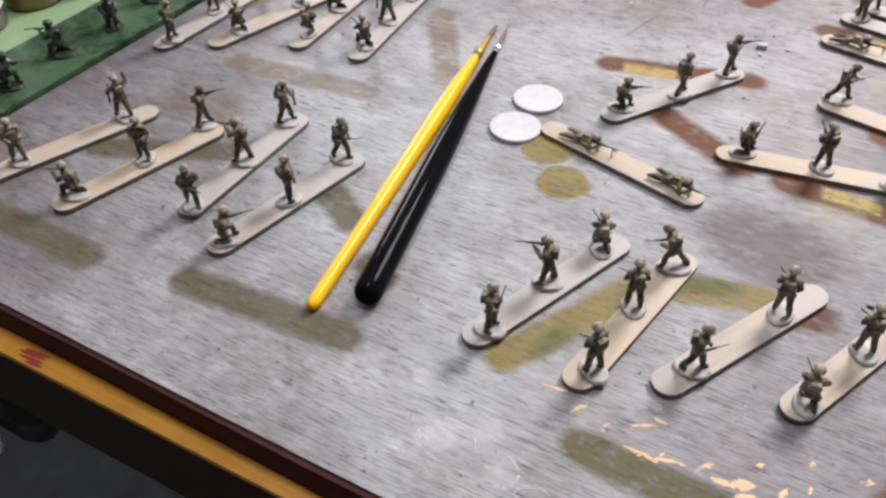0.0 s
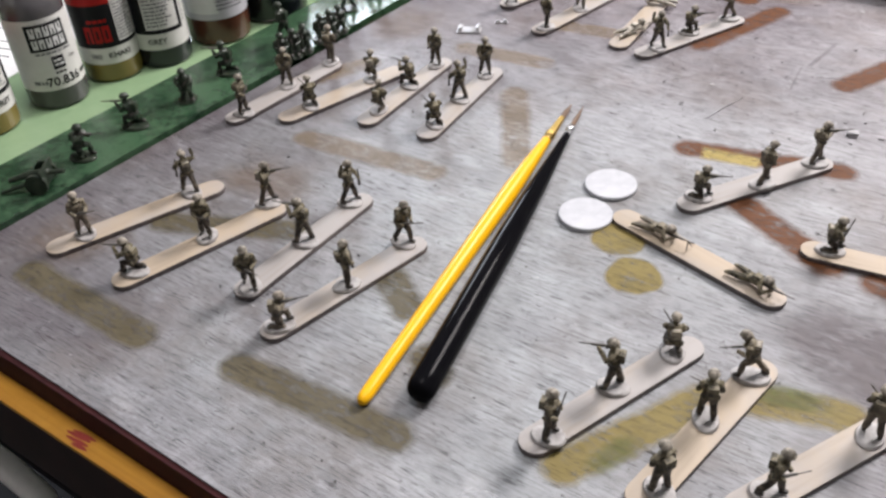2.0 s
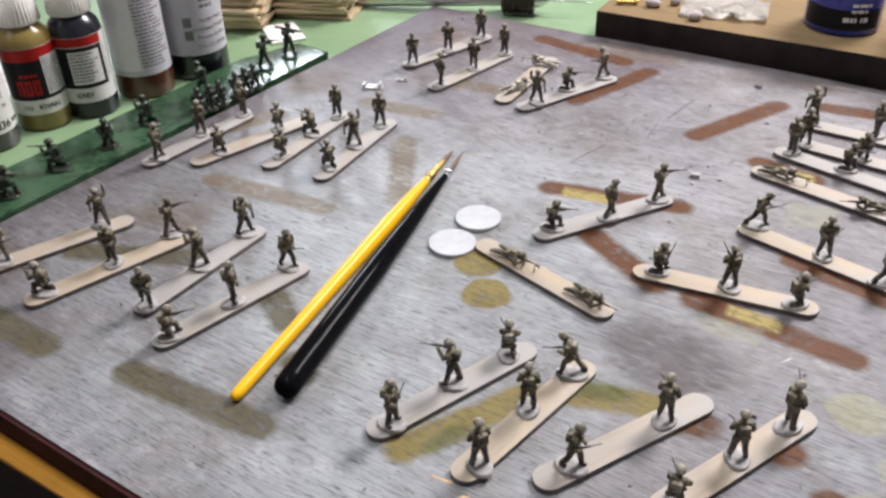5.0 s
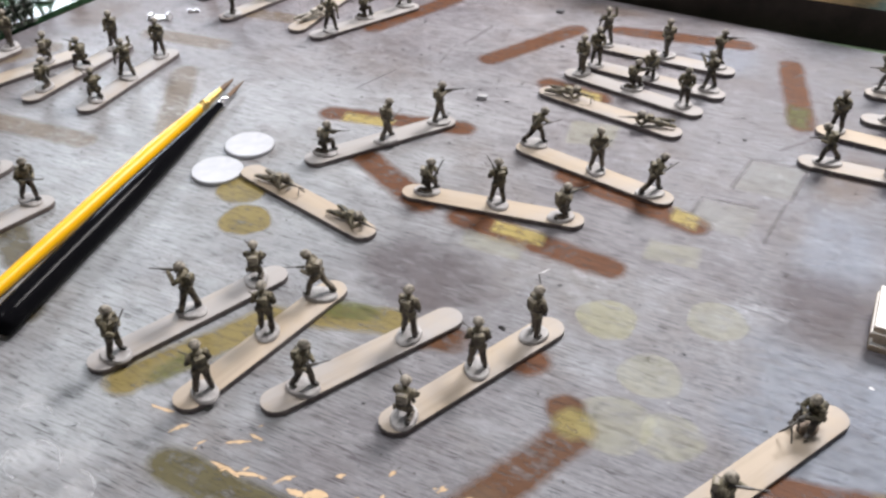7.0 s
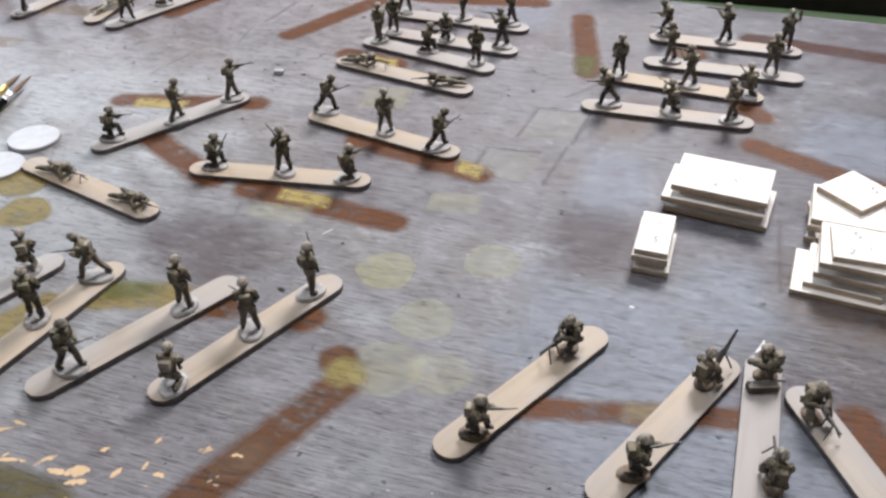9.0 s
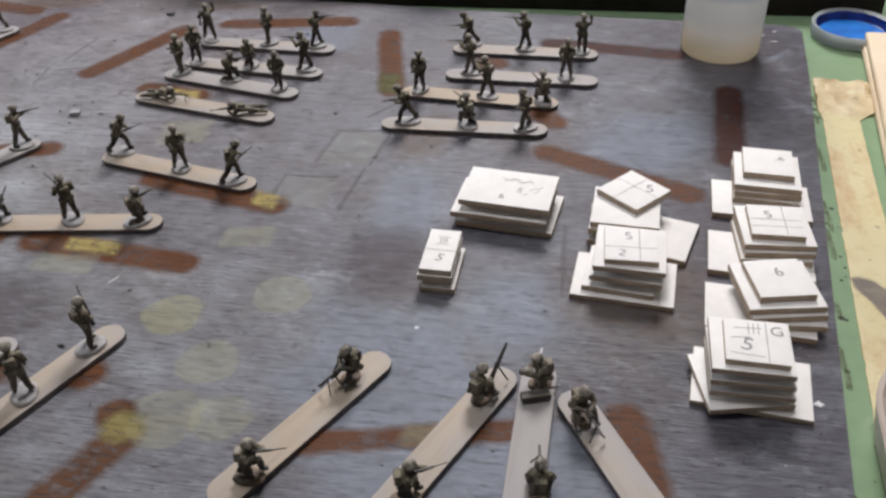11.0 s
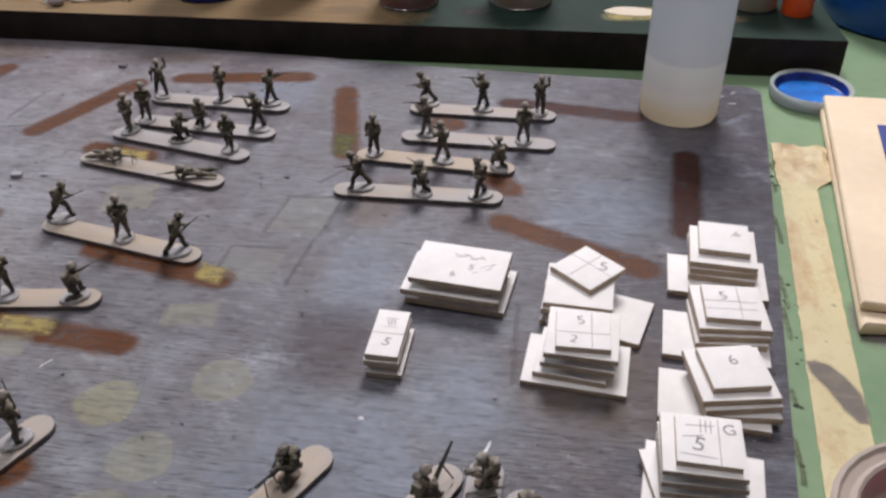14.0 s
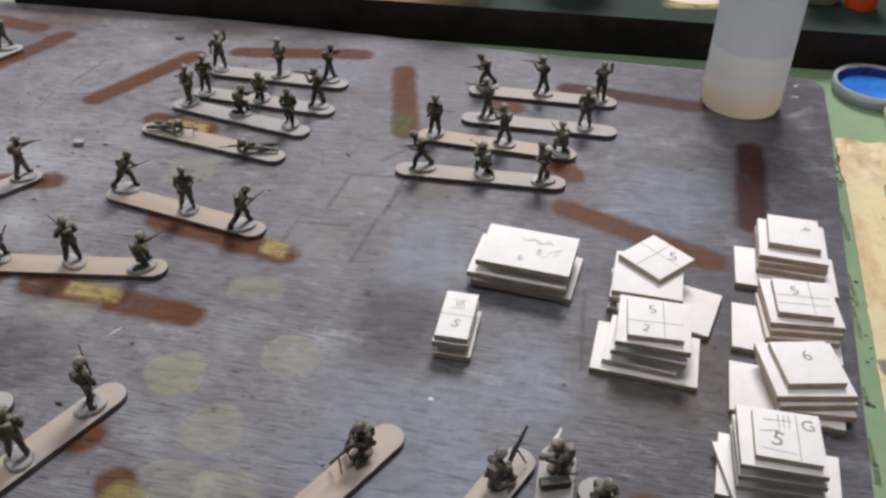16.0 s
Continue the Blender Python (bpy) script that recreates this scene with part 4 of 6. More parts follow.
        if kind == "prone_gun":
            for s in (1, -1):
                limb(bm, (11.0, 0.3, 2.9), (11.8, 0.3 + 1.5 * s, 0.6), 0.2, 0.18, 2, 5)
    for v in bm.verts:
        n = noise.noise_vector(v.co * 1.1 + Vector((seed * 7.1, 0, 0)))
        v.co += n * 0.16
    if not low:
        n = 18
        rx, ry = {"run": (5.0, 3.3), "walk": (4.6, 3.3), "gunner": (3.9, 3.0), "mortar": (4.0, 3.2), "loader": (3.8, 3.2), "kneel_fire": (4.6, 3.4), "kneel": (4.4, 3.3)}.get(kind, (4.4, 3.3))
        cx = 0.6 if kind in ("gunner", "mortar", "loader") else -0.2
        if bare:
            rx, ry = rx * 0.78, ry * 0.74
        ring = [[bm.verts.new((cx + rx * k * math.cos(a), ry * k * math.sin(a), z)) for a in np.linspace(0, 2 * math.pi, n, endpoint=False)] for k, z in ((1.0, 0.0), (1.02, 0.35), (0.93, 0.5 if bare else 0.75), (0.55, 0.6 if bare else 1.0))]
        faces = [bm.faces.new((ring[k][i], ring[k][(i + 1) % n], ring[k + 1][(i + 1) % n], ring[k + 1][i])) for k in range(3) for i in range(n)]
        faces += [bm.faces.new(list(reversed(ring[0]))), bm.faces.new(ring[-1])]
        for f in faces:
            f.material_index = 1
        for ri in ring[2:]:
            for v in ri:
                v.co.z += (0.35 if bare else 0.7) * abs(noise.noise(v.co * 0.6 + Vector((seed, 3, 1))))
    return mesh_of(bm, "toy_soldier", MM * 1.04)


TOY = {}


def toy(kind, x, y, z, a, dark=False, seed=0, bare=False, pale=False):
    key = (kind, dark, seed, bare, pale)
    if key not in TOY:
        TOY[key] = toy_mesh(kind, seed, bare)
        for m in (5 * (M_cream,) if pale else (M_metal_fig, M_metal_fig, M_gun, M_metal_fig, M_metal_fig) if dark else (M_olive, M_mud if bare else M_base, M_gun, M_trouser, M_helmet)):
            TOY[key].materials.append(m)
    words = {"stand": "standing, rifle across chest", "port": "standing with lowered rifle", "fire": "standing and aiming a rifle", "run": "running with a rifle",
             "walk": "striding with a rifle", "throw": "standing, one arm raised", "up": "standing with upright rifle", "kneel": "kneeling with a rifle",
             "kneel_fire": "kneeling and aiming a rifle", "gunner": "crouching at a machine gun", "mortar": "crouching behind a raised mortar tube", "loader": "crouching over an ammunition box", "tube": "standing with launcher tube", "sit": "sitting with a rifle",
             "prone": "lying prone with rifle", "prone_gun": "lying prone at a machine gun"}[kind]
    return thing("toy_soldier", TOY[key], None, at(x, y, z, a) @ Matrix.Scale(1.13 if dark else 1.0, 4), f"{'dark glossy' if dark else 'cream' if pale else 'olive'} toy soldier {words}, on {'green' if dark else 'craft'} {'strip' if dark else 'stick'}", "toy soldier",
                 "toy soldiers on the green strip" if dark else "toy soldiers on craft sticks")


# stick, then (pose, place along x and y, facing)
TOYS = (
    ("port", -268.5, -110, -20), ("throw", -256, -74, 160), ("kneel_fire", -238.7, -114.6, 200), ("port", -231.8, -89.7, -60), ("fire", -227.3, -65, 35),
    ("walk", -201.5, -101, -40), ("fire", -202, -75, 190), ("throw", -203, -50, 20), ("kneel_fire", -182, -109, 40), ("stand", -176.4, -84.7, 60), ("walk", -174.2, -58.5, -10),
    ("stand", -96, -104, 10), ("fire", -90, -80.5, 195), ("kneel", -82, -60, 120), ("stand", -66.5, -104.5, 150), ("port", -65.5, -78, 120), ("run", -61, -58, 195),
    ("walk", -44.5, -92, 5), ("stand", -29.5, -62, 90), ("kneel", -16.5, -89.5, 100), ("stand", -7.4, -65.6, 120), ("up", 1.6, -46.5, 60),
    ("kneel_fire", -103, 13, 10), ("walk", -87.5, 31, 50), ("fire", -76, 52.5, 25), ("kneel", -57.9, 6.2, 20), ("up", -33.6, 9.9, 140), ("kneel_fire", -11.5, 11.8, 45),
    ("run", -36.9, 53, 5), ("stand", -10.4, 45.1, -60), ("run", 11, 39, 30), ("port", -40.8, 118.9, -110), ("kneel_fire", -17.3, 114.8, 5), ("walk", 5.2, 109.7, -80),
    ("port", -38, 129.7, -70), ("kneel", -13.3, 128.5, -90), ("fire", 11.3, 127.8, 175), ("throw", -40.9, 153, 130), ("port", -12.9, 152, -130), ("fire", 9.5, 151.5, 10),
    ("run", 77.1, 160, 195), ("fire", 101.4, 158.5, 175), ("throw", 126, 158.5, 80), ("fire", 81.1, 132.8, 185), ("stand", 120.7, 132.4, -90), ("stand", 63, 114.5, -100),
    ("fire", 90.4, 112.3, 165), ("kneel", 112.8, 110, 120), ("run", 62.9, 88, 195), ("kneel_fire", 86.1, 88.4, 130), ("walk", 107.8, 88.3, 210),
    ("stand", -278.8, -23.5, 20), ("stand", -279.5, 3.5, -60), ("port", -277, 29, 100), ("kneel", -259.5, -5, 150), ("kneel", -252, 25.5, 120), ("kneel", -233.2, 5.9, 100),
    ("kneel_fire", -234.5, 28.5, 170), ("stand", -235.2, 49.2, -80), ("kneel", -207.6, 7.9, 150), ("throw", -210, 29, 170), ("stand", -212, 52, -60),
    ("stand", -240, 121, -50), ("port", -233.5, 146, 120), ("stand", -227, 171, -80), ("port", -212, 104.5, 60), ("walk", -208.3, 131, 120), ("stand", -203.5, 156, -100),
    ("throw", -160, 109.5, -30), ("kneel_fire", -154, 130.5, 15), ("walk", -144, 152.5, 200),
    )
for n, (kind, x, y, a) in enumerate(TOYS):
    toy(kind, x, y, 1.92, a, False, n % 3)
for kind, x, y, a, n in (("prone_gun", -107, -12.5, -15, 0), ("prone", -73, -21, -20, 1), ("prone_gun", -40, 96, -10, 2), ("prone", -1, 87.5, 200, 0),
                         ("prone", -176, 118, 60, 1), ("prone_gun", -178, 153, 190, 2)):
    toy(kind, x, y, 1.92, a, False, n, False, x < -150)

# the heavy weapons stand on bare sticks, with hardly any base
for kind, x, y, a, n in (("gunner", 75.0, -48.0, 236, 0), ("kneel_fire", 59.5, -83, 5, 1), ("mortar", 109.0, -51.0, 62, 2), ("kneel_fire", 96.5, -84, 18, 0),
                         ("loader", 124, -43.5, 200, 1), ("gunner", 126, -79, 95, 2), ("gunner", 134, -54, -60, 0)):
    toy(kind, x, y, 1.92, a, False, n, True)

# ---- the green strip with dark figures ----
bm = bmesh.new()
ragged = []
for k in range(122):
    y = -130 + 2.0 * k
    ragged.append((-299.8 + (y + 130) * 0.0364 + 0.75 * noise.noise(Vector((0.31 * y, 4, 0))) + 0.4 * noise.noise(Vector((1.3 * y, 9, 0))), y))
prism(bm, [(-336, -160)] + ragged + [(-314.5, 114.5), (-327, 80)], MAT_Z + 0.02, 1.8, 0.4)
thing("painting_strip", bm, M_strip, label="dark green glossy wooden strip holding toy soldiers", category="wood strip")
for kind, x, y, a, n in (("kneel_fire", -309.3, -78.6, 20, 0), ("kneel_fire", -310.2, -52.6, -150, 1), ("kneel", -308.1, -26.4, -40, 2), ("kneel_fire", -309.9, -0.9, 200, 0),
                         ("walk", -308.4, 34.7, 200, 1), ("fire", -305.6, 76.7, 25, 2), ("tube", -305.2, 96.4, 0, 0),
                         ("sit", -297.5, 20.5, -40, 0), ("sit", -296.0, 26.5, -40, 1), ("sit", -295.0, 32.5, -40, 2), ("sit", -295.0, 44, -40, 1), ("sit", -294.5, 50, -40, 0), ("sit", -294, 56, -40, 2)):
    toy(kind, x, y, 1.82, a, True, n)

# ---- brushes ----
def paintbrush(name, tip, end, r_end, r_belly, r_neck, m_handle, m_ferrule, label, belly_at, f0, f1, lift):
    """Lies from end (handle) to tip (hair), in millimetres."""
    ax = Vector((tip[0] - end[0], tip[1] - end[1], 0))
    L = ax.length
    e = root(name, at(end[0], end[1], 0, math.degrees(math.atan2(ax.y, ax.x))), label, "paintbrush")

    def z(t):
        return r_end + lift * t / L
    bm = bmesh.new()
    rows = [(0.0, 0.5), (0.004, 0.78), (0.010, 0.92), (0.02, 0.99), (0.04, 1.0)]
    pts = [((k * L, 0, z(k * L)), r_end * s) for k, s in rows] + [((belly_at * L, 0, z(belly_at * L)), r_belly), (((belly_at + f0) / 2 * L, 0, z((belly_at + f0) / 2 * L)), (r_belly * 0.62 + r_neck * 0.38)), ((f0 * L, 0, z(f0 * L)), r_neck)]
    tube(bm, pts, 18)
    part("handle", bm, m_handle, e)
    bm = bmesh.new()
    rows = [(f0 - 0.002, r_neck * 1.08), (f0 + 0.012, r_neck * 1.12), (f0 + 0.014, r_neck * 0.98), (f0 + 0.02, r_neck * 0.98), (f0 + 0.022, r_neck * 1.1), (f0 + 0.03, r_neck * 1.05), (f1, r_neck * 0.7)]
    tube(bm, [((k * L, 0, z(k * L)), r) for k, r in rows], 16)
    fer = part("ferrule", bm, m_ferrule, e)
    for k in (f0 + 0.017, f0 + 0.026):
        bm = bmesh.new()
        tube(bm, [(((k - 0.0022) * L, 0, z(k * L)), r_neck * 1.02), (((k - 0.001) * L, 0, z(k * L)), r_neck * 1.2), (((k + 0.001) * L, 0, z(k * L)), r_neck * 1.2), (((k + 0.0022) * L, 0, z(k * L)), r_neck * 1.02)], 16)
        part("crimp_ring", bm, m_ferrule, fer)
    bm = bmesh.new()
    tube(bm, [((f1 * L - 0.5, 0, z(f1 * L)), r_neck * 0.62), (((f1 + 0.35 * (1 - f1)) * L, 0, z(L * 0.97)), r_neck * 0.72), (((f1 + 0.75 * (1 - f1)) * L, 0, z(L * 0.98)), r_neck * 0.35), ((L, 0, z(L)), 0.08)], 12)
    part("bristles", bm, M_hair, e)
    return e


paintbrush("paintbrush", (-168.5, 46.5), (-143.6, -120.0), 2.0, 3.1, 1.7, M_yellow, M_brass, "yellow lacquered paintbrush with brass ferrule, lying on the board", 0.62, 0.83, 0.93, 1.0)
paintbrush("paintbrush", (-164.0, 47.5), (-131.0, -111.6), 4.15, 4.15, 1.35, M_black, M_steel, "glossy black paintbrush with nickel ferrule, lying on the board", 0.42, 0.86, 0.90, -1.4)

# ---- two plastic discs ----
for x, y, z in ((-132.3, 6.5, 0.05), (-131.8, -13.6, 0.05)):
    bm = bmesh.new()
    lathe(bm, [(9.0, 0), (9.15, 0.3), (9.1, 1.2), (8.8, 1.5)], 40)
    thing("disc", bm, M_disc, at(x, y, z), "round grey-white plastic base disc lying on the board", "disc", "discs")

# ---- writing ----
def text_mesh(words, size, bold=0.0):
    """The outline of some words as a flat mesh, centred, in millimetres."""
    cu = bpy.data.curves.new("writing", "FONT")
    cu.body, cu.size, cu.align_x, cu.align_y, cu.offset = words, size, "CENTER", "CENTER", bold
    cu.resolution_u = 3
    ob = bpy.data.objects.new("writing", cu)
    scene.collection.objects.link(ob)
    dg = bpy.context.evaluated_depsgraph_get()
    me = bpy.data.meshes.new_from_object(ob.evaluated_get(dg))
    bpy.data.objects.remove(ob)
    return me


def flat_words(parent, words, size, x, y, z, rz, material, bold=0.0, cut=None):
    me = text_mesh(words, size, bold)
    if cut is not None:
        bm = bmesh.new()
        bm.from_mesh(me)
        bmesh.ops.bisect_plane(bm, geom=list(bm.verts) + list(bm.edges) + list(bm.faces), plane_co=(0, cut, 0), plane_no=(0, 1, 0), clear_outer=True)
        bm.to_mesh(me)
        bm.free()
    for v in me.vertices:
        v.co = Vector((v.co.x, v.co.y, 0)) * MM
    me.materials.append(material)
    return part("writing", me, material, parent, "", at(x, y, z, rz))


def wrap(me, r, ang, z):
    """Bend a flat mesh in x and y round an upright cylinder."""
    for v in me.vertices:
        a = ang + v.co.x / r
        v.co = Vector((r * math.cos(a), r * math.sin(a), z + v.co.y)) * MM
    return me


def round_words(parent, words, size, r, ang, z, material, bold=0.0):
    me = wrap(text_mesh(words, size, bold), r, ang, z)
    me.materials.append(material)
    return part("writing", me, material, parent)


def round_patch(parent, name, r, a0, a1, z0, z1, material, label="", n=None):
    """A thin sheet on a cylinder between two angles and heights."""
    n = n or max(4, int((a1 - a0) * 14))
    bm = bmesh.new()
    rows = [[bm.verts.new((rr * math.cos(a), rr * math.sin(a), z)) for a in np.linspace(a0, a1, n)] for z in (z0, z1) for rr in (r,)]
    for i in range(n - 1):
        bm.faces.new((rows[0][i], rows[0][i + 1], rows[1][i + 1], rows[1][i]))
    return part(name, bm, material, parent, label)


# ---- card stacks ----
def card_mesh(w, d, t=2.2):
    bm = bmesh.new()
    box(bm, -w / 2, w / 2, -d / 2, d / 2, 0, t, 0.28)
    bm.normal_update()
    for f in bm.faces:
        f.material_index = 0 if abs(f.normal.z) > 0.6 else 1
    return mesh_of(bm, "card")


def card_stack(cards, t=2.0, marks=()):
    """Cards from the bottom up, each (x, y, angle, width, depth, underside)."""
    t = (cards[-1][5] + t) / len(cards)
    for n, (x, y, a, w, d, _) in enumerate(cards):
        top, z = n == len(cards) - 1, 0.04 + n * t
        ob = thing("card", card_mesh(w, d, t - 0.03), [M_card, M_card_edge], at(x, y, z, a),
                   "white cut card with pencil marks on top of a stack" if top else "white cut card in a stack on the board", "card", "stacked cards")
        if top:
            for kind, *m in marks:
                if kind == "line":
                    x0, y0, x1, y1 = m
                    bm = bmesh.new()
                    dx, dy = x1 - x0, y1 - y0
                    L = math.hypot(dx, dy)
                    nx, ny = -dy / L * 0.10, dx / L * 0.10
                    bm.faces.new([bm.verts.new(p) for p in ((x0 - nx, y0 - ny, t + 0.03), (x1 - nx, y1 - ny, t + 0.03), (x1 + nx, y1 + ny, t + 0.03), (x0 + nx, y0 + ny, t + 0.03))])
                    part("pencil_mark", bm, M_ink, ob)
                else:
                    words, size, px, py, rz = m
                    flat_words(ob, words, size * 1.2, px, py, t + 0.04, rz + 16 * math.sin(px * 9 + py * 5 + n), M_ink)


# rows: bottom card first, then (x, y, angle, width, depth, underside height)
card_stack([(107.8, 35.0, -7, 31.5, 22, 0.05), (107.3, 34.2, -4, 24, 16, 2.3), (106.0, 33.6, -6, 31, 21, 4.5), (107.5, 34.2, -8, 24, 16, 6.7), (107.4, 34.4, -6, 29, 20.4, 8.2)], 2.1,
           [("word", "5", 3.4, 3.5, -1, 8), ("word", "6", 3.2, -1.5, -5.5, 0), ("line", -2.5, 3.5, 1.5, 5.2), ("line", 1.5, 5, 3.5, 3.4), ("line", 3.5, 3.4, 6.5, 5.2), ("line", -3.5, 5.4, 0.5, 3.9), ("line", -0.5, 5.6, 3.0, 5.0), ("line", 2.0, 3.2, 5.4, 4.4), ("line", 5.2, 5.6, 7.2, 3.8), ("line", 6.4, -0.6, 8.4, 1.2), ("line", 8.5, 0.5, 10.5, 2.4), ("line", 8.2, -1.6, 10.0, 0.1), ("line", 4.4, -3.6, 6.4, -2.6)])
card_stack([(90.9, 1.3, -1, 10.4, 20.5, 0.05), (90.4, 1.2, 0, 8.4, 17.6, 2.2), (90.2, 1.4, -1, 10.2, 20.2, 4.3), (90.3, 1.8, -1, 9.5, 20, 6.2)], 1.9,
           [("line", -4.7, -0.4, 4.7, -0.4), ("word", "5", 4.2, 0.4, -4.2, 0), ("word", "III", 3.0, 0.2, 4.3, 0), ("line", -2, 6.2, 2.2, 6.2), ("line", -2, 2.5, 2.2, 2.5)])
card_stack([(150.5, 27.2, -15, 30.5, 21, 0.05), (145.0, 29.0, 6, 20.5, 20.0, 2.3), (144.2, 30.4, -4, 20.6, 20.4, 4.3), (144.6, 31.2, -3, 20.8, 20.4, 6.2), (146.8, 38.2, 49, 16.6, 16.4, 8.4)], 2.0,
           [("line", -8.2, 1.2, 8.2, 1.2), ("line", 1.5, -8, 1.5, 8), ("word", "5", 5, 3.8, -3.2, -48)])
card_stack([(144.6, 2.9, -5, 29.5, 20.7, 0.05), (143.6, 4.6, -7, 20.5, 20, 2.4), (144.5, 5.4, 0, 13.0, 12.6, 4.5), (145.4, 5.0, -6, 20.5, 20.2, 6.4), (145.5, 5.2, -2, 13.0, 12.6, 8.2), (145.6, 5.4, -3, 20.4, 20.6, 9.0), (145.5, 4.6, 1, 15.2, 15.5, 11.2)], 2.0,
           [("line", 2.4, -7.6, 2.4, 7.6), ("line", -7.4, -1.5, 7.4, -1.5), ("word", "5", 4.2, -0.6, 3.8, 0), ("word", "2", 3.6, -2.6, -4.4, 0)])
card_stack([(188.4, 50.1, -3, 30.9, 20.2, 0.05), (190.2, 56.4, -5, 20.6, 20.4, 2.3), (190.1, 57.2, -2, 20.8, 20.6, 4.4), (190.1, 57.8, -4, 20.9, 21, 6.4), (190.4, 60.0, -4, 15.9, 16.4, 8.9)], 2.1,
           [("word", "6", 3.4, 4.2, 2.2, 10), ("line", 2.2, 0.6, 3.4, 2.0)])
card_stack([(184.9, 19.6, -4, 30.5, 20.5, 0.05), (188.2, 24.6, 3, 20.6, 20.4, 2.3), (188.8, 25.6, 5, 20.4, 20.4, 4.3), (188.8, 26.8, 4, 20.9, 20.6, 6.2), (188.7, 26.6, 1, 15.5, 15.8, 8.3)], 2.0,
           [("line", 2.6, -7.6, 2.6, 7.6), ("line", -7.6, 0.2, 7.6, 0.2), ("line", -7.4, -3.6, 7.4, -3.2), ("word", "5", 4.4, -1.8, 2.6, 0)])
card_stack([(181.7, -6.4, -4, 29.5, 19.4, 0.05), (187.6, -4.6, 4, 20.4, 20.2, 2.3), (186.4, -3.6, 12, 20.6, 20.4, 4.4), (185.8, -2.4, 11, 21.2, 20.4, 6.3), (186.1, -1.8, 12, 15.6, 16.2, 8.4)], 2.0, [("word", "6", 4.6, 0.6, 2.2, -8)])
card_stack([(176.6, -35.2, -6, 29.5, 20.4, 0.05), (173.4, -36.2, 13, 21.5, 20.0, 2.4), (175.6, -35.8, -2, 13.0, 12.6, 4.5), (175.0, -35.2, 0, 20.4, 19.6, 5.4), (175.2, -35.4, -1, 13.0, 12.6, 7.5), (174.7, -35.0, 0, 20.2, 19.6, 8.9), (175.2, -35.4, -1, 13.0, 12.6, 10.8), (174.5, -34.9, -1, 19.8, 19.3, 11.4), (175.4, -35.3, -2, 15.2, 15.0, 13.6)], 2.0,
           [("line", 2.6, -7.4, 2.6, 7.4), ("word", "G", 4.0, 5.2, 4.2, 0), ("line", -6.4, -4.8, 1.8, -5.4), ("line", -5.2, 4.4, 1.6, 4.9), ("line", -6.0, 0.6, -1.2, 1.4), ("word", "5", 5.4, -2.2, -1.6, 0), ("line", -1.6, 6.6, -1.6, 2.4), ("line", -0.4, 6.6, -0.4, 2.4), ("line", 0.8, 6.6, 0.8, 2.4)])

# ---- the thick plank at the back ----
def plank_top(t, b):
    v = coords(t, world_space=True)
    g = noise_tex(t, coords(t, (20, 300, 60), world_space=True), 1.0, 5, 0.6)
    tan = mixc(t, g, (0.15, 0.098, 0.048), (0.27, 0.19, 0.10))
    green = mixc(t, noise_tex(t, v, 60.0, 4), (0.010, 0.024, 0.018), (0.026, 0.046, 0.035))
    sep = t.nodes.new("ShaderNodeSeparateXYZ")
    t.links.new(v, sep.inputs[0])
    edge = node(t, "ShaderNodeMapRange", ins={"From Min": 0.02, "From Max": 0.11, "To Min": -0.35, "To Max": 0.65})
    t.links.new(sep.outputs[0], edge.inputs[0])
    add = node(t, "ShaderNodeMath", operation="ADD")
    t.links.new(noise_tex(t, v, 22.0, 5, 0.65), add.inputs[0])
    t.links.new(edge.outputs[0], add.inputs[1])
    t.links.new(mixc(t, ramp(t, add.outputs[0], [(0.42, (0, 0, 0)), (0.62, (1, 1, 1))]), tan, green), b.inputs["Base Color"])
    b.inputs["Roughness"].default_value = 0.7
    b.inputs["Specular IOR Level"].default_value = 0.12
    bump(t, b, g, 0.2)


M_plank = mat("worn plank top, bare wood and green paint", plank_top)
bm = bmesh.new()
y_at = lambda x: 208.8 + (x + 174) * 0.036
prism(bm, [(-174, y_at(-174)), (264, y_at(264)), (255, y_at(264) + 150), (-183, y_at(-174) + 150)], MAT_Z + 0.03, 15, 0.6)
bm.normal_update()
for f in bm.faces:
    f.material_index = 0 if f.normal.z > 0.6 else 1
plank = thing("plank", bm, [M_plank, M_dark], label="thick plank with dark edge and paint-stained top", category="plank")


# ---- translucent bottle ----


def frosted(name, colour, see):
    """Milky plastic: part of the light scatters through."""
    def build(t, b):
        b.inputs["Base Color"].default_value = (*colour, 1)
        b.inputs["Roughness"].default_value = 0.4
        b.inputs["Transmission Weight"].default_value = see
        b.inputs["IOR"].default_value = 1.15
        tr = node(t, "ShaderNodeBsdfTranslucent")
        tr.inputs[0].default_value = (*colour, 1)
        mx = node(t, "ShaderNodeMixShader", ins={0: 0.5})
        t.links.new(b.outputs[0], mx.inputs[1])
        t.links.new(tr.outputs[0], mx.inputs[2])
        t.links.new(mx.outputs[0], t.nodes["Material Output"].inputs[0])
    return mat(name, build)


M_frost = frosted("frosted polythene", (0.95, 0.96, 0.97), 0.4)


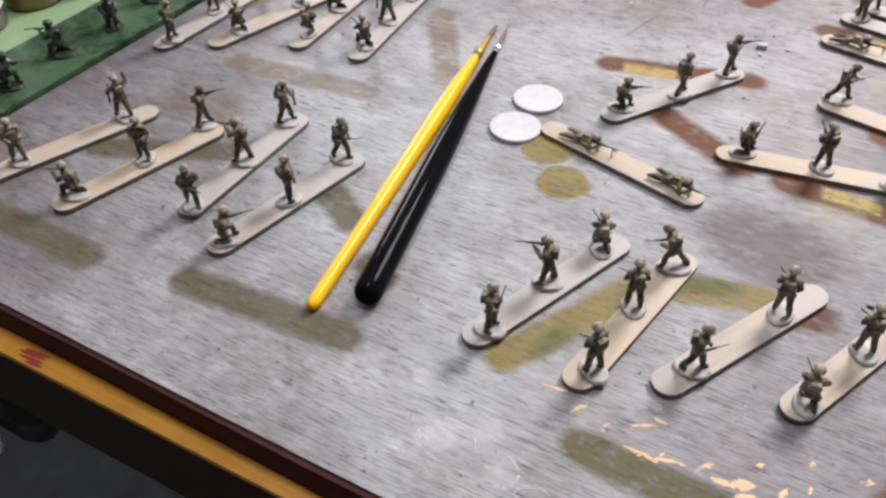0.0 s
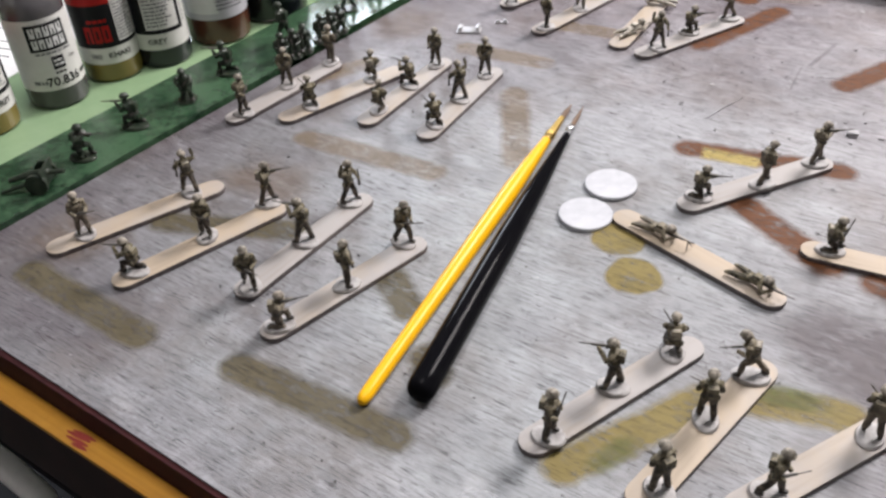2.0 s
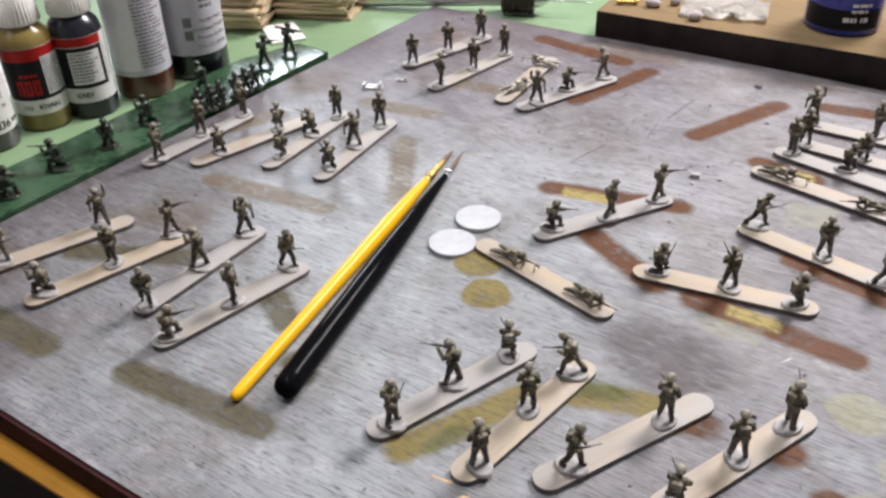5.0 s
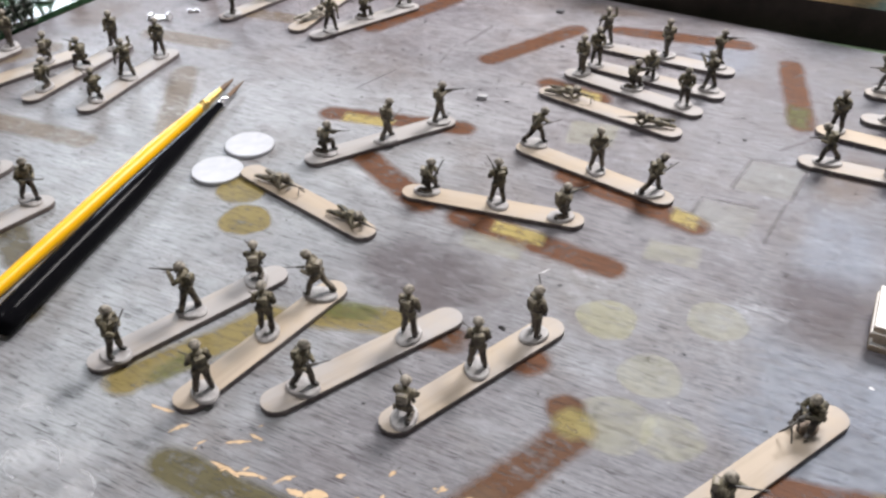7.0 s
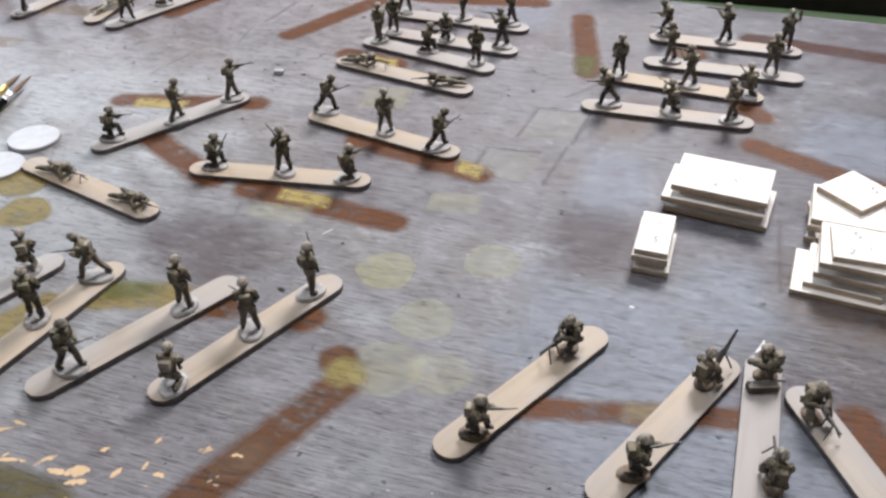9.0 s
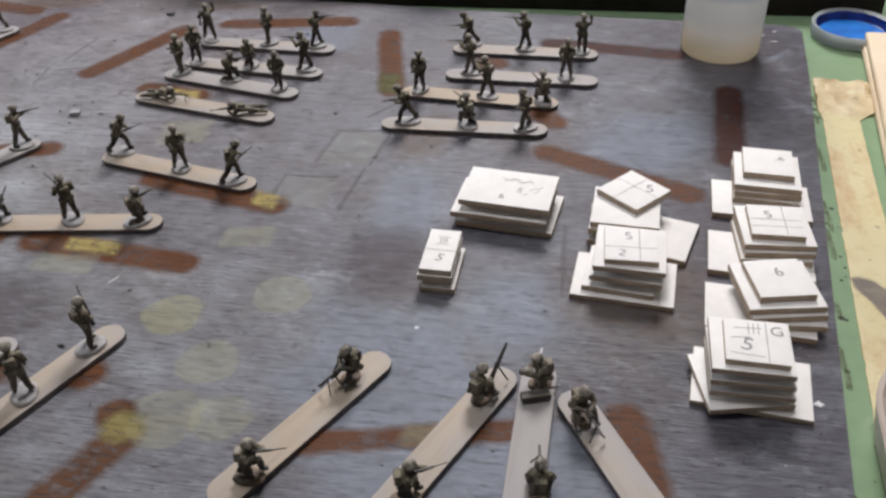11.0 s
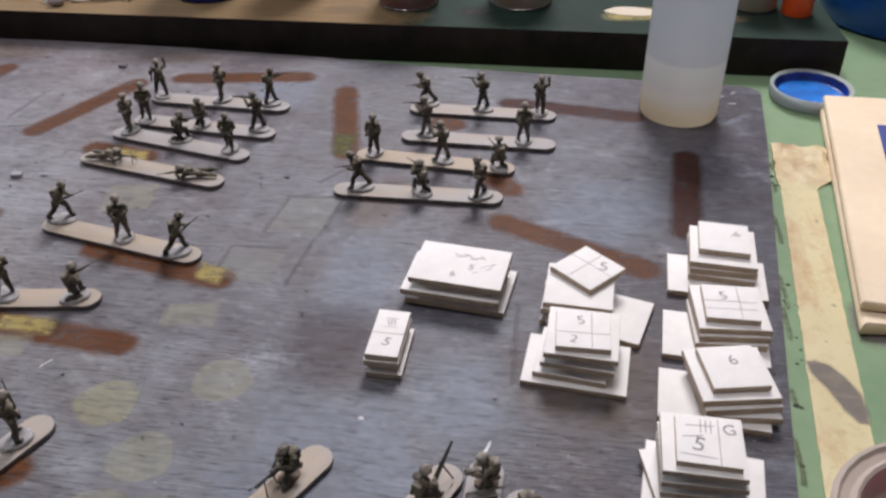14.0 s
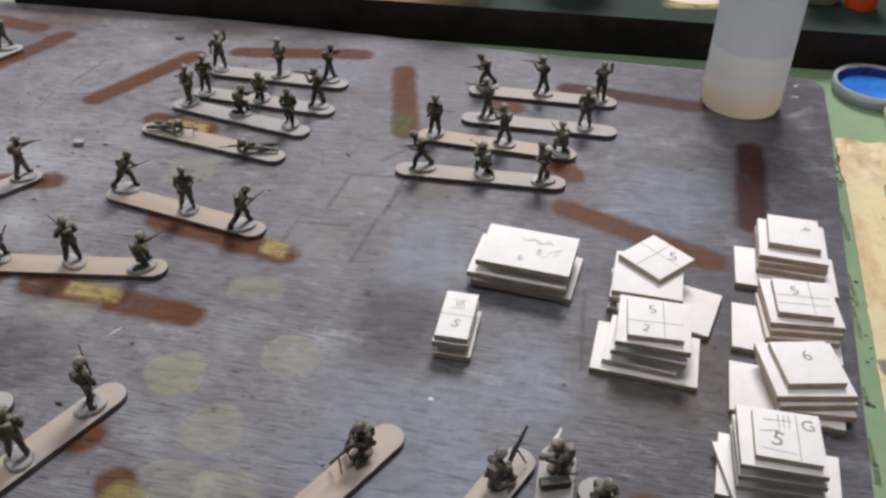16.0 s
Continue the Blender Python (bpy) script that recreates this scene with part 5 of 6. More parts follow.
def filled_bottle(t, b):
    """Milky plastic with cream cloudy water showing through at the bottom."""
    c = t.nodes.new("ShaderNodeTexCoord")
    sep = t.nodes.new("ShaderNodeSeparateXYZ")
    t.links.new(c.outputs["Object"], sep.inputs[0])
    up = node(t, "ShaderNodeMapRange", ins={"From Min": 0.0, "From Max": 0.08})
    t.links.new(sep.outputs[2], up.inputs[0])
    col = ramp(t, up.outputs[0], [(0.0, (1.0, 0.86, 0.62)), (0.07, (1.0, 0.90, 0.70)), (0.16, (0.90, 0.88, 0.84)), (0.22, (0.80, 0.81, 0.81)), (0.335, (0.82, 0.83, 0.80)), (0.355, (0.66, 0.69, 0.72)), (1.0, (0.60, 0.63, 0.67))])
    t.links.new(col, b.inputs["Base Color"])
    b.inputs["Roughness"].default_value = 0.38
    b.inputs["Transmission Weight"].default_value = 0.4
    b.inputs["IOR"].default_value = 1.15
    tr = node(t, "ShaderNodeBsdfTranslucent")
    t.links.new(col, tr.inputs[0])
    mx = node(t, "ShaderNodeMixShader", ins={0: 0.58})
    t.links.new(b.outputs[0], mx.inputs[1])
    t.links.new(tr.outputs[0], mx.inputs[2])
    t.links.new(mx.outputs[0], t.nodes["Material Output"].inputs[0])


e = root("squeeze_bottle", at(184.8, 171.2, 0.02), "frosted translucent plastic bottle with cloudy water, standing on the board", "bottle")
bm = bmesh.new()
lathe(bm, [(14.2, 0.2), (15.8, 0.8), (16.5, 2.4), (16.5, 70), (15.9, 76), (13, 82), (8, 84)], 48)
part("body", bm, mat("frosted bottle with cloudy water", filled_bottle), e)
bm = bmesh.new()
lathe(bm, [(7.9, 84.02), (7.9, 92), (6, 93)], 36)
part("neck", bm, M_frost, e)

# ---- paint bottles ----
M_label = plain("white label paper", (0.66, 0.65, 0.63), 0.5)
M_cap = plain("white plastic cap", (0.78, 0.76, 0.72), 0.4)
M_blackprint = plain("black print", (0.010, 0.010, 0.012), 0.5, Specular_IOR_Level=0.15)
M_redprint = plain("red print", (0.34, 0.012, 0.010), 0.5, Specular_IOR_Level=0.2)
M_greyprint = plain("grey print", (0.16, 0.16, 0.17), 0.5)
M_whiteprint = plain("white print", (0.70, 0.70, 0.70), 0.5)


M_lilac = plain("lilac grey label", (0.50, 0.49, 0.53), 0.4)


def paint_bottle(x, y, paint, r, h, label, lab, cap=True, paper=None):
    e = root("paint_bottle", at(x, y, MAT_Z + 0.02), label, "paint bottle", "paint bottles")
    bm = bmesh.new()
    lathe(bm, [(r * 0.86, 0), (r * 0.97, 0.8), (r, 2.2), (r, h * 0.80), (r * 0.975, h * 0.86), (r * 0.90, h * 0.92), (r * 0.74, h * 0.965), (r * 0.62, h), (r * 0.55, h + 1.5)], 48)
    part("body", bm, paint, e)
    z0, z1 = lab
    bm = bmesh.new()
    lathe(bm, [(r + 0.12, z0), (r + 0.12, z1)], 64, cap=False)
    lab_ob = part("label", bm, paper or M_label, e)
    if cap:
        bm = bmesh.new()
        n = 72
        rings = [[bm.verts.new((rr * (1 + (0.02 if i % 2 else -0.02)) * math.cos(2 * math.pi * i / n), rr * (1 + (0.02 if i % 2 else -0.02)) * math.sin(2 * math.pi * i / n), zz)) for i in range(n)] for rr, zz in ((r * 0.76, h + 0.3), (r * 0.80, h + 1.0), (r * 0.74, h + 14), (r * 0.60, h + 16), (r * 0.34, h + 24))]
        for k in range(len(rings) - 1):
            for i in range(n):
                bm.faces.new((rings[k][i], rings[k][(i + 1) % n], rings[k + 1][(i + 1) % n], rings[k + 1][i]))
        bm.faces.new(rings[-1])
        part("cap", bm, M_cap, e)
    return lab_ob


def print_lines(e, r, a0, a1, z0, z1, n, material, seed=0, fill=0.55):
    """Rows of unreadable small print as bars."""
    g = random.Random(seed)
    bm = bmesh.new()
    step = (z1 - z0) / n
    for k in range(n):
        z = z1 - step * (k + 0.5)
        a = a0
        end = a1 - (a1 - a0) * g.uniform(0.0, 0.35)
        while a < end:
            b = min(end, a + g.uniform(0.06, 0.22))
            q = [(r * math.cos(t), r * math.sin(t), zz) for t, zz in ((a, z - step * fill / 2), (b, z - step * fill / 2), (b, z + step * fill / 2), (a, z + step * fill / 2))]
            bm.faces.new([bm.verts.new(p) for p in q])
            a = b + 0.03
    return part("small_print", bm, material, e)


M_p = {k: plain(k + " paint in plastic", c, 0.25, Coat_Weight=0.15) for k, c in dict(grey=(0.075, 0.072, 0.076), khaki=(0.23, 0.17, 0.05), navy=(0.012, 0.013, 0.020), brown=(0.10, 0.032, 0.02), black=(0.01, 0.012, 0.018)).items()}
R0 = 12.6
V = radians(-20)
e = paint_bottle(-369.2, -45.6, M_p["grey"], R0, 51, "grey paint dropper bottle with white label and cap", (9, 40))
round_patch(e, "black_panel", R0 + 0.2, V - 0.62, V + 0.66, 26.5, 38, M_blackprint)
for row, (z0, z1) in enumerate(((32.6, 36.8), (27.7, 31.7))):
    for k in range(5):
        round_patch(e, "logo_bar", R0 + 0.28, V - 0.50 + 0.222 * k, V - 0.33 + 0.222 * k, z0, z1, M_whiteprint)
        round_patch(e, "logo_bar", R0 + 0.36, V - 0.435 + 0.222 * k, V - 0.395 + 0.222 * k, z0 - 0.02 if k % 2 else z0 + 1.7, z1 - 1.7 if k % 2 else z1 + 0.02, M_blackprint)
print_lines(e, R0 + 0.2, V - 0.5, V + 0.8, 24.6, 26.2, 1, M_greyprint, 3)
round_patch(e, "logo_patch", R0 + 0.2, V - 0.08, V + 0.32, 18.0, 23.6, M_blackprint)
print_lines(e, R0 + 0.28, V - 0.02, V + 0.3, 19.0, 22.6, 2, M_whiteprint, 4)
print_lines(e, R0 + 0.2, V - 0.06, V + 0.34, 15.6, 17.4, 1, M_blackprint, 4)
round_words(e, "161", 2.6, R0 + 0.22, V + 0.66, 21.5, M_blackprint)
round_words(e, "70.836", 5.4, R0 + 0.22, V + 0.14, 12.6, M_blackprint, 0.11)
print_lines(e, R0 + 0.2, V - 0.85, V - 0.36, 11.2, 14.2, 1, M_greyprint, 8)
print_lines(e, R0 + 0.2, V + 0.82, V + 1.3, 11.4, 14.4, 1, M_blackprint, 9)


def war_label(e, words, seed, bare=False):
    """The black and red label with a pale panel of small print."""
    if not bare:
        round_patch(e, "black_field", R0 + 0.18, V - 1.5, V + 1.7, 16.5, 37.6, M_blackprint, n=40)
        for k in range(3):
            round_patch(e, "logo_bar", R0 + 0.26, V - 0.92 + 0.30 * k, V - 0.67 + 0.30 * k, 19.0, 26.5, M_redprint)
            round_patch(e, "logo_bar", R0 + 0.32, V - 0.83 + 0.30 * k, V - 0.76 + 0.30 * k, 20.6 if k else 18.9, 24.6, M_blackprint)
        print_lines(e, R0 + 0.26, V - 0.75, V - 0.05, 27.4, 30, 1, M_redprint, seed + 1)
        round_patch(e, "white_panel", R0 + 0.24, V + 0.16, V + 1.05, 18.4, 37, M_label)
        print_lines(e, R0 + 0.30, V + 0.2, V + 1.0, 19, 36.6, 13, M_greyprint, seed + 2)
    else:
        round_patch(e, "black_frame", R0 + 0.18, V - 1.2, V + 0.62, 16.5, 37, M_blackprint)
        round_patch(e, "white_panel", R0 + 0.24, V - 0.75, V + 0.45, 18.5, 35, M_label)
        print_lines(e, R0 + 0.30, V - 0.68, V + 0.38, 19.5, 34.5, 9, M_greyprint, seed)
        bm = bmesh.new()
        g = random.Random(2)
        z = 19.0
        while z < 37:
            h = g.uniform(0.25, 0.8)
            q = [((R0 + 0.24) * math.cos(t), (R0 + 0.24) * math.sin(t), zz) for t, zz in ((V + 0.72, z), (V + 1.08, z), (V + 1.08, z + h), (V + 0.72, z + h))]
            bm.faces.new([bm.verts.new(p) for p in q])
            z += h + g.uniform(0.3, 0.7)
        part("barcode", bm, M_blackprint, e)
    round_patch(e, "red_band", R0 + 0.2, V - 1.5, V + (1.7 if not bare else 0.66), 35.8 if not bare else 37.4, 41.8, M_redprint, n=40)
    round_words(e, words, 3.5, R0 + 0.22, V + (0.08 if not bare else -0.45), 12.8, M_blackprint, 0.09)


e = paint_bottle(-367.4, -16.6, M_p["khaki"], R0, 51, "khaki paint dropper bottle with black and red label", (9, 42))
war_label(e, "KHAKI", 20)
round_words(e, "988", 3.4, R0 + 0.22, V - 0.74, 12.6, M_greyprint, 0.04)
e = paint_bottle(-357.7, 4.8, M_p["navy"], R0, 51, "dark grey paint dropper bottle with white and red label", (9, 42))
war_label(e, "GREY", 30, True)
e = paint_bottle(-374.5, -77, M_p["khaki"], R0, 51, "green grey paint dropper bottle with black and red label", (9, 42))
war_label(e, "GREEN GREY", 40)
e = paint_bottle(-352.6, 35.6, M_p["brown"], 14.6, 88, "brown craft paint bottle with lilac grey label", (13, 82), False, M_lilac)
print_lines(e, 14.78, V - 0.35, V + 0.85, 17, 62, 24, M_greyprint, 51, 0.5)
round_patch(e, "pale_panel", 14.76, V - 1.4, V - 0.3, 16, 80, M_whiteprint)
e = paint_bottle(-348.2, 69, M_p["black"], 16.9, 88, "black craft paint bottle with lilac grey label", (14, 82), False, M_lilac)
for words, z, size in (("2 FL.OZ (59 ML)", 18.5, 2.8), ("Pintura Acrilica", 23.5, 3.0), ("Acrylique Peinture", 28.0, 3.0), ("Acrylic Paint", 32.5, 3.0)):
    round_words(e, words, size, 17.12, V + 0.30, z, M_greyprint, 0.02)
print_lines(e, 17.08, V - 0.05, V + 0.5, 38, 58, 6, M_greyprint, 62)
print_lines(e, 17.08, V - 0.1, V + 0.7, 60, 66, 1, M_blackprint, 63)
for z in (22.5, 29.5):
    round_patch(e, "round_seal", 17.06, V - 0.62, V - 0.36, z, z + 5.2, M_greyprint)

# ---- loose sheets and wood behind the bottles ----
M_paper = speckled("printed newsprint", (0.62, 0.62, 0.62), (0.74, 0.74, 0.73), 260, 0.7, 0, 0.1)
M_ply = wood("thin basswood", (0.50, 0.38, 0.23), (0.64, 0.52, 0.35), "x")
bm = bmesh.new()
prism(bm, [(-520, -75), (-405, -48), (-420, 60), (-540, 50)], MAT_Z + 0.05, MAT_Z + 0.4)
sheet = thing("paper_sheet", bm, M_paper, label="white printed paper sheet lying on the desk", category="paper")
g = random.Random(6)
bm = bmesh.new()
for k in range(14):
    for c in range(3):
        x, y = -500 + c * 28, -45 + k * 6.5
        bm.faces.new([bm.verts.new((x + a, y + b + 0.2 * a, MAT_Z + 0.46)) for a, b in ((0, 0), (g.uniform(15, 25), 0), (20, 1.2), (0, 1.2))])
part("small_print", bm, M_greyprint, sheet)


def sheet_stack(cx, cy, n, w, d, ang, spread, seed, t=2.1):
    g = random.Random(seed)
    for k in range(n):
        bm = bmesh.new()
        box(bm, -w / 2, w / 2, -d / 2, d / 2, 0, t - 0.05, 0.15)
        thing("wood_sheet", bm, M_ply, at(cx + g.uniform(-spread, spread), cy + g.uniform(-spread, spread), MAT_Z + 0.03 + k * t, ang + g.uniform(-7, 7)),
              "thin pale wood sheet in an untidy stack", "wood sheet", "stacked wood sheets")


sheet_stack(-383, 138, 15, 44, 42, 25, 3.5, 1)
sheet_stack(-356, 178, 16, 56, 44, 24, 4.0, 2)
bm = bmesh.new()
box(bm, -15, 15, -10, 10, 0, 1.6, 0.15)
thing("card", bm, [M_card], at(-341, 131.5, MAT_Z + 0.03, -36), "small white card lying on the desk by the green strip", "card")

# ---- a hobby tool with a ribbed grip ----
M_rib = plain("dark brown rubber", (0.035, 0.018, 0.014), 0.5)
M_alu = plain("satin aluminium", (0.66, 0.66, 0.68), 0.3, 0.9)
e = root("hobby_tool", at(-332, 193, MAT_Z + 9.3, math.degrees(math.atan2(36, 92))), "hobby tool with pale handle, ribbed brown grip and needle", "hobby tool")
bm = bmesh.new()
tube(bm, [((0, 0, -4.6), 3.6), ((2, 0, -4.5), 4.4), ((60, 0, -2.0), 4.6), ((97, 0, -0.4), 4.2)], 18)
part("handle", bm, M_alu, e)
bm = bmesh.new()
tube(bm, [((94 + 1.5 * k, 0, 0), 9.2 if k % 2 else 8.2) for k in range(14)], 24)
part("grip", bm, M_rib, e, "ribbed dark brown grip")
bm = bmesh.new()
tube(bm, [((114, 0, 0), 5.0), ((118, 0, 0), 4.6), ((121, 0, 0), 2.4), ((123, 0, 0), 0.8), ((150, 0, -1), 0.35)], 14)
part("needle", bm, M_steel, e, "steel collar and needle")

# ---- things on the plank ----
M_glass = plain("clear plastic", (0.95, 0.95, 0.95), 0.06, Transmission_Weight=0.92, IOR=1.35)


def paint_pot(x, y, r, h, colour, label):
    e = root("paint_pot", at(x, y, 15.05), label, "paint pot", "paint pots on the plank")
    bm = bmesh.new()
    lathe(bm, [(r * 0.90, 0), (r * 0.98, 0.7), (r, 2), (r, h), (r * 0.975, h), (r * 0.975, 1.0), (r * 0.3, 0.9)], 40)
    part("pot", bm, M_glass, e)
    bm = bmesh.new()
    lathe(bm, [(r * 0.3, 1.1), (r * 0.965, 1.2), (r * 0.965, h * 0.9), (r * 0.3, h * 0.9)], 36)
    part("paint", bm, plain("pot paint " + label[:6], colour, 0.3), e)
    bm = bmesh.new()
    lathe(bm, [(r * 1.03, h + 0.1), (r * 1.05, h + 0.6), (r * 1.05, h + 9), (r * 0.98, h + 10)], 40)
    part("lid", bm, M_cap, e)


paint_pot(54, 249, 15.6, 26, (0.30, 0.016, 0.028), "dark red paint in a clear pot on the plank")
paint_pot(110, 257.5, 16.2, 26, (0.55, 0.42, 0.25), "tan paint in a clear pot on the plank")
paint_pot(225.5, 265.5, 12.6, 24, (0.50, 0.42, 0.26), "sand coloured paint in a clear pot on the plank")
M_orange = plain("orange plastic", (0.80, 0.10, 0.015), 0.35)
bm = bmesh.new()
lathe(bm, [(6.8, 0), (7.4, 0.6), (7.0, 14), (6.0, 22), (4.6, 30), (3.6, 31)], 32)
thing("nozzle_cap", bm, M_orange, at(246, 257.5, 15.05), "orange plastic nozzle cap standing on the plank", "cap")
M_bluecan = plain("blue gloss label", (0.015, 0.03, 0.30), 0.25, Coat_Weight=0.5)
e = root("paint_can", at(-52, 250, 15.05), "dark blue jar with black label band on the plank", "jar")
bm = bmesh.new()
lathe(bm, [(17.6, 0), (18.6, 0.8), (19.0, 2), (19.0, 40), (18, 43), (15, 45)], 44)
part("body", bm, M_bluecan, e)
round_patch(e, "black_band", 19.12, radians(-150), radians(-20), 3.5, 14, M_blackprint)
print_lines(e, 19.2, radians(-80), radians(-38), 7.5, 10.5, 1, M_whiteprint, 71, 0.8)
print_lines(e, 19.2, radians(-70), radians(-40), 12, 18, 2, M_whiteprint, 72, 0.5)
e = root("clear_bottle", at(-6, 258, 15.05), "clear plastic bottle with white printed label on the plank", "bottle")
bm = bmesh.new()
lathe(bm, [(13.5, 0), (15.2, 0.8), (15.6, 2.5), (15.6, 48), (12, 54), (7, 56)], 40)
part("body", bm, plain("glossy white plastic", (0.70, 0.70, 0.72), 0.15), e)
print_lines(e, 15.75, radians(-150), radians(-70), 8, 40, 14, M_greyprint, 81)
M_putty = plain("grey putty", (0.42, 0.36, 0.37), 0.6)
for x, y, w, d, h, a in ((-148.7, 229, 9, 6, 5, 10), (-121, 220, 8.5, 6, 5.5, 35), (-118, 231, 6, 5, 4.5, 0), (-139, 238, 7, 5, 5, 60)):
    bm = bmesh.new()
    blob(bm, (0, 0, h * 0.46), (w * 0.5, d * 0.5, h * 0.5), 0, 14, 9)
    for v in bm.verts:
        v.co += noise.noise_vector(v.co * 0.4 + Vector((x, 0, 0))) * 0.5
        v.co.z = max(v.co.z, 0.0)
    thing("putty_lump", bm, M_putty, at(x, y, 15.03, a), "small lump of grey-pink putty on the plank", "putty", "putty lumps")
bm = bmesh.new()
tube(bm, [((-6, 0, 1.6), 1.4), ((-2, 0, 1.6), 1.6), ((-1.8, 0, 1.6), 1.1), ((3, 0, 1.6), 1.1), ((3.2, 0, 1.6), 1.5), ((6, 0, 1.6), 1.2)], 12)
thing("brass_fitting", bm, M_brass, at(-163, 226, 15.05, 25), "small brass fitting lying on the plank", "fitting")
M_film = plain("crumpled clear film", (0.85, 0.82, 0.78), 0.2, Transmission_Weight=0.7, IOR=1.1)
bm = bmesh.new()
nx, ny = 16, 12
grid = [[bm.verts.new(((i / nx - 0.5) * 46, (j / ny - 0.5) * 34 + 4 * noise.noise(Vector((i * 0.4, j * 0.3, 9))), 0.6 + 4.5 * max(0, noise.noise(Vector((i * 0.35, j * 0.45, 2))) + 0.25))) for j in range(ny + 1)] for i in range(nx + 1)]
for i in range(nx):
    for j in range(ny):
        bm.faces.new((grid[i][j], grid[i + 1][j], grid[i + 1][j + 1], grid[i][j + 1]))
bmesh.ops.solidify(bm, geom=list(bm.faces), thickness=0.15)
thing("plastic_film", bm, M_film, at(-112, 243, 15.1, 12), "crumpled clear plastic film on the plank", "plastic film")
bm = bmesh.new()
ring = [(166 + 13 * math.cos(a) * (1 + 0.25 * noise.noise(Vector((math.cos(a), math.sin(a), 1)))), 250 + 6 * math.sin(a), 15.04) for a in np.linspace(0, 2 * math.pi, 20, endpoint=False)]
bm.faces.new([bm.verts.new(p) for p in ring])
bm.verts.ensure_lookup_table()
thing("paint_smear", bm, plain("cream paint smear", (0.52, 0.45, 0.34), 0.5), label="cream paint smear dried on the plank", category="paint mark", kind="structure")

paint_mark([(150, 236), (156, 252), (180, 258), (186, 246), (172, 238)], "yellow", 7, 15.03, plank)
paint_mark([(80, 232), (84, 244), (98, 246), (96, 234)], "speck", 5, 15.04, plank)
paint_mark([(205, 240), (208, 250), (222, 252), (224, 242)], "tan", 5, 15.05, plank)
paint_mark([(10, 226), (16, 240), (34, 240), (36, 228)], "dirt", 5, 15.06, plank)

# ---- desk beside the board: lid, tape, pad, block, pen, tray ----
M_lid = frosted("cloudy clear plastic", (0.86, 0.90, 0.90), 0.5)
M_blue = speckled("bright blue wet paint", (0.004, 0.10, 0.42), (0.010, 0.19, 0.62), 120, 0.35, 0, 0.3, 0.35, 0.62, 0.0005, 60)
M_bluewall = speckled("dark blue dried paint", (0.002, 0.010, 0.07), (0.004, 0.035, 0.26), 160, 0.35, 0, 0.3, 0.38, 0.58, 0.0005, 70)
e = root("paint_dish", at(246.2, 201.5, MAT_Z + 0.02) @ Matrix.Scale(0.87, 4), "clear plastic dish holding bright blue paint", "dish")
bm = bmesh.new()
lathe(bm, [(17.5, 0), (19.4, 0.5), (20.3, 2.0), (20.8, 7.2), (20.5, 7.6), (19.9, 7.4), (18.6, 6.6), (17.2, 2.2), (3, 1.6)], 48)
part("rim", bm, M_lid, e)
bm = bmesh.new()
lathe(bm, [(14.6, 2.3), (16.9, 2.9), (17.9, 5.0), (18.35, 6.4), (18.55, 6.5), (17.3, 2.25), (15, 1.9)], 48, cap=False)
for v in bm.verts:
    if v.co.z > 4.5:
        v.co.z += 0.5 * noise.noise(v.co * 0.35)
part("paint_rim", bm, M_bluewall, e, "dark blue paint smeared up the side")
bm = bmesh.new()
lathe(bm, [(0.1, 1.75), (16.2, 1.8), (16.0, 2.75), (14.5, 2.6), (8, 2.55), (0.1, 2.6)], 48)
for v in bm.verts:
    if v.co.z > 2.3:
        v.co.z += 0.22 * noise.noise(v.co * 0.2)
part("paint", bm, M_blue, e, "wet bright blue paint")


def tape_mat(t, b):
    v = coords(t, world_space=True)
    n = noise_tex(t, v, 30.0, 5)
    f = noise_tex(t, v, 400.0, 3)
    c = mixc(t, n, (0.53, 0.45, 0.22), (0.62, 0.56, 0.34))
    rust = ramp(t, noise_tex(t, coords(t, (30, 12, 1), world_space=True), 1.6, 6, 0.7), [(0.50, (0, 0, 0)), (0.66, (0.75, 0.75, 0.75))])
    c = mixc(t, rust, c, (0.44, 0.26, 0.12))
    c = mixc(t, ramp(t, f, [(0.30, (0.35, 0.35, 0.35)), (0.45, (0, 0, 0))]), c, (0.36, 0.28, 0.15))
    c = mixc(t, ramp(t, noise_tex(t, v, 160.0, 3), [(0.27, (0.8, 0.8, 0.8)), (0.32, (0, 0, 0))]), c, (0.10, 0.08, 0.06))
    t.links.new(c, b.inputs["Base Color"])
    b.inputs["Roughness"].default_value = 0.6
    bump(t, b, n, 0.3, 0.001)


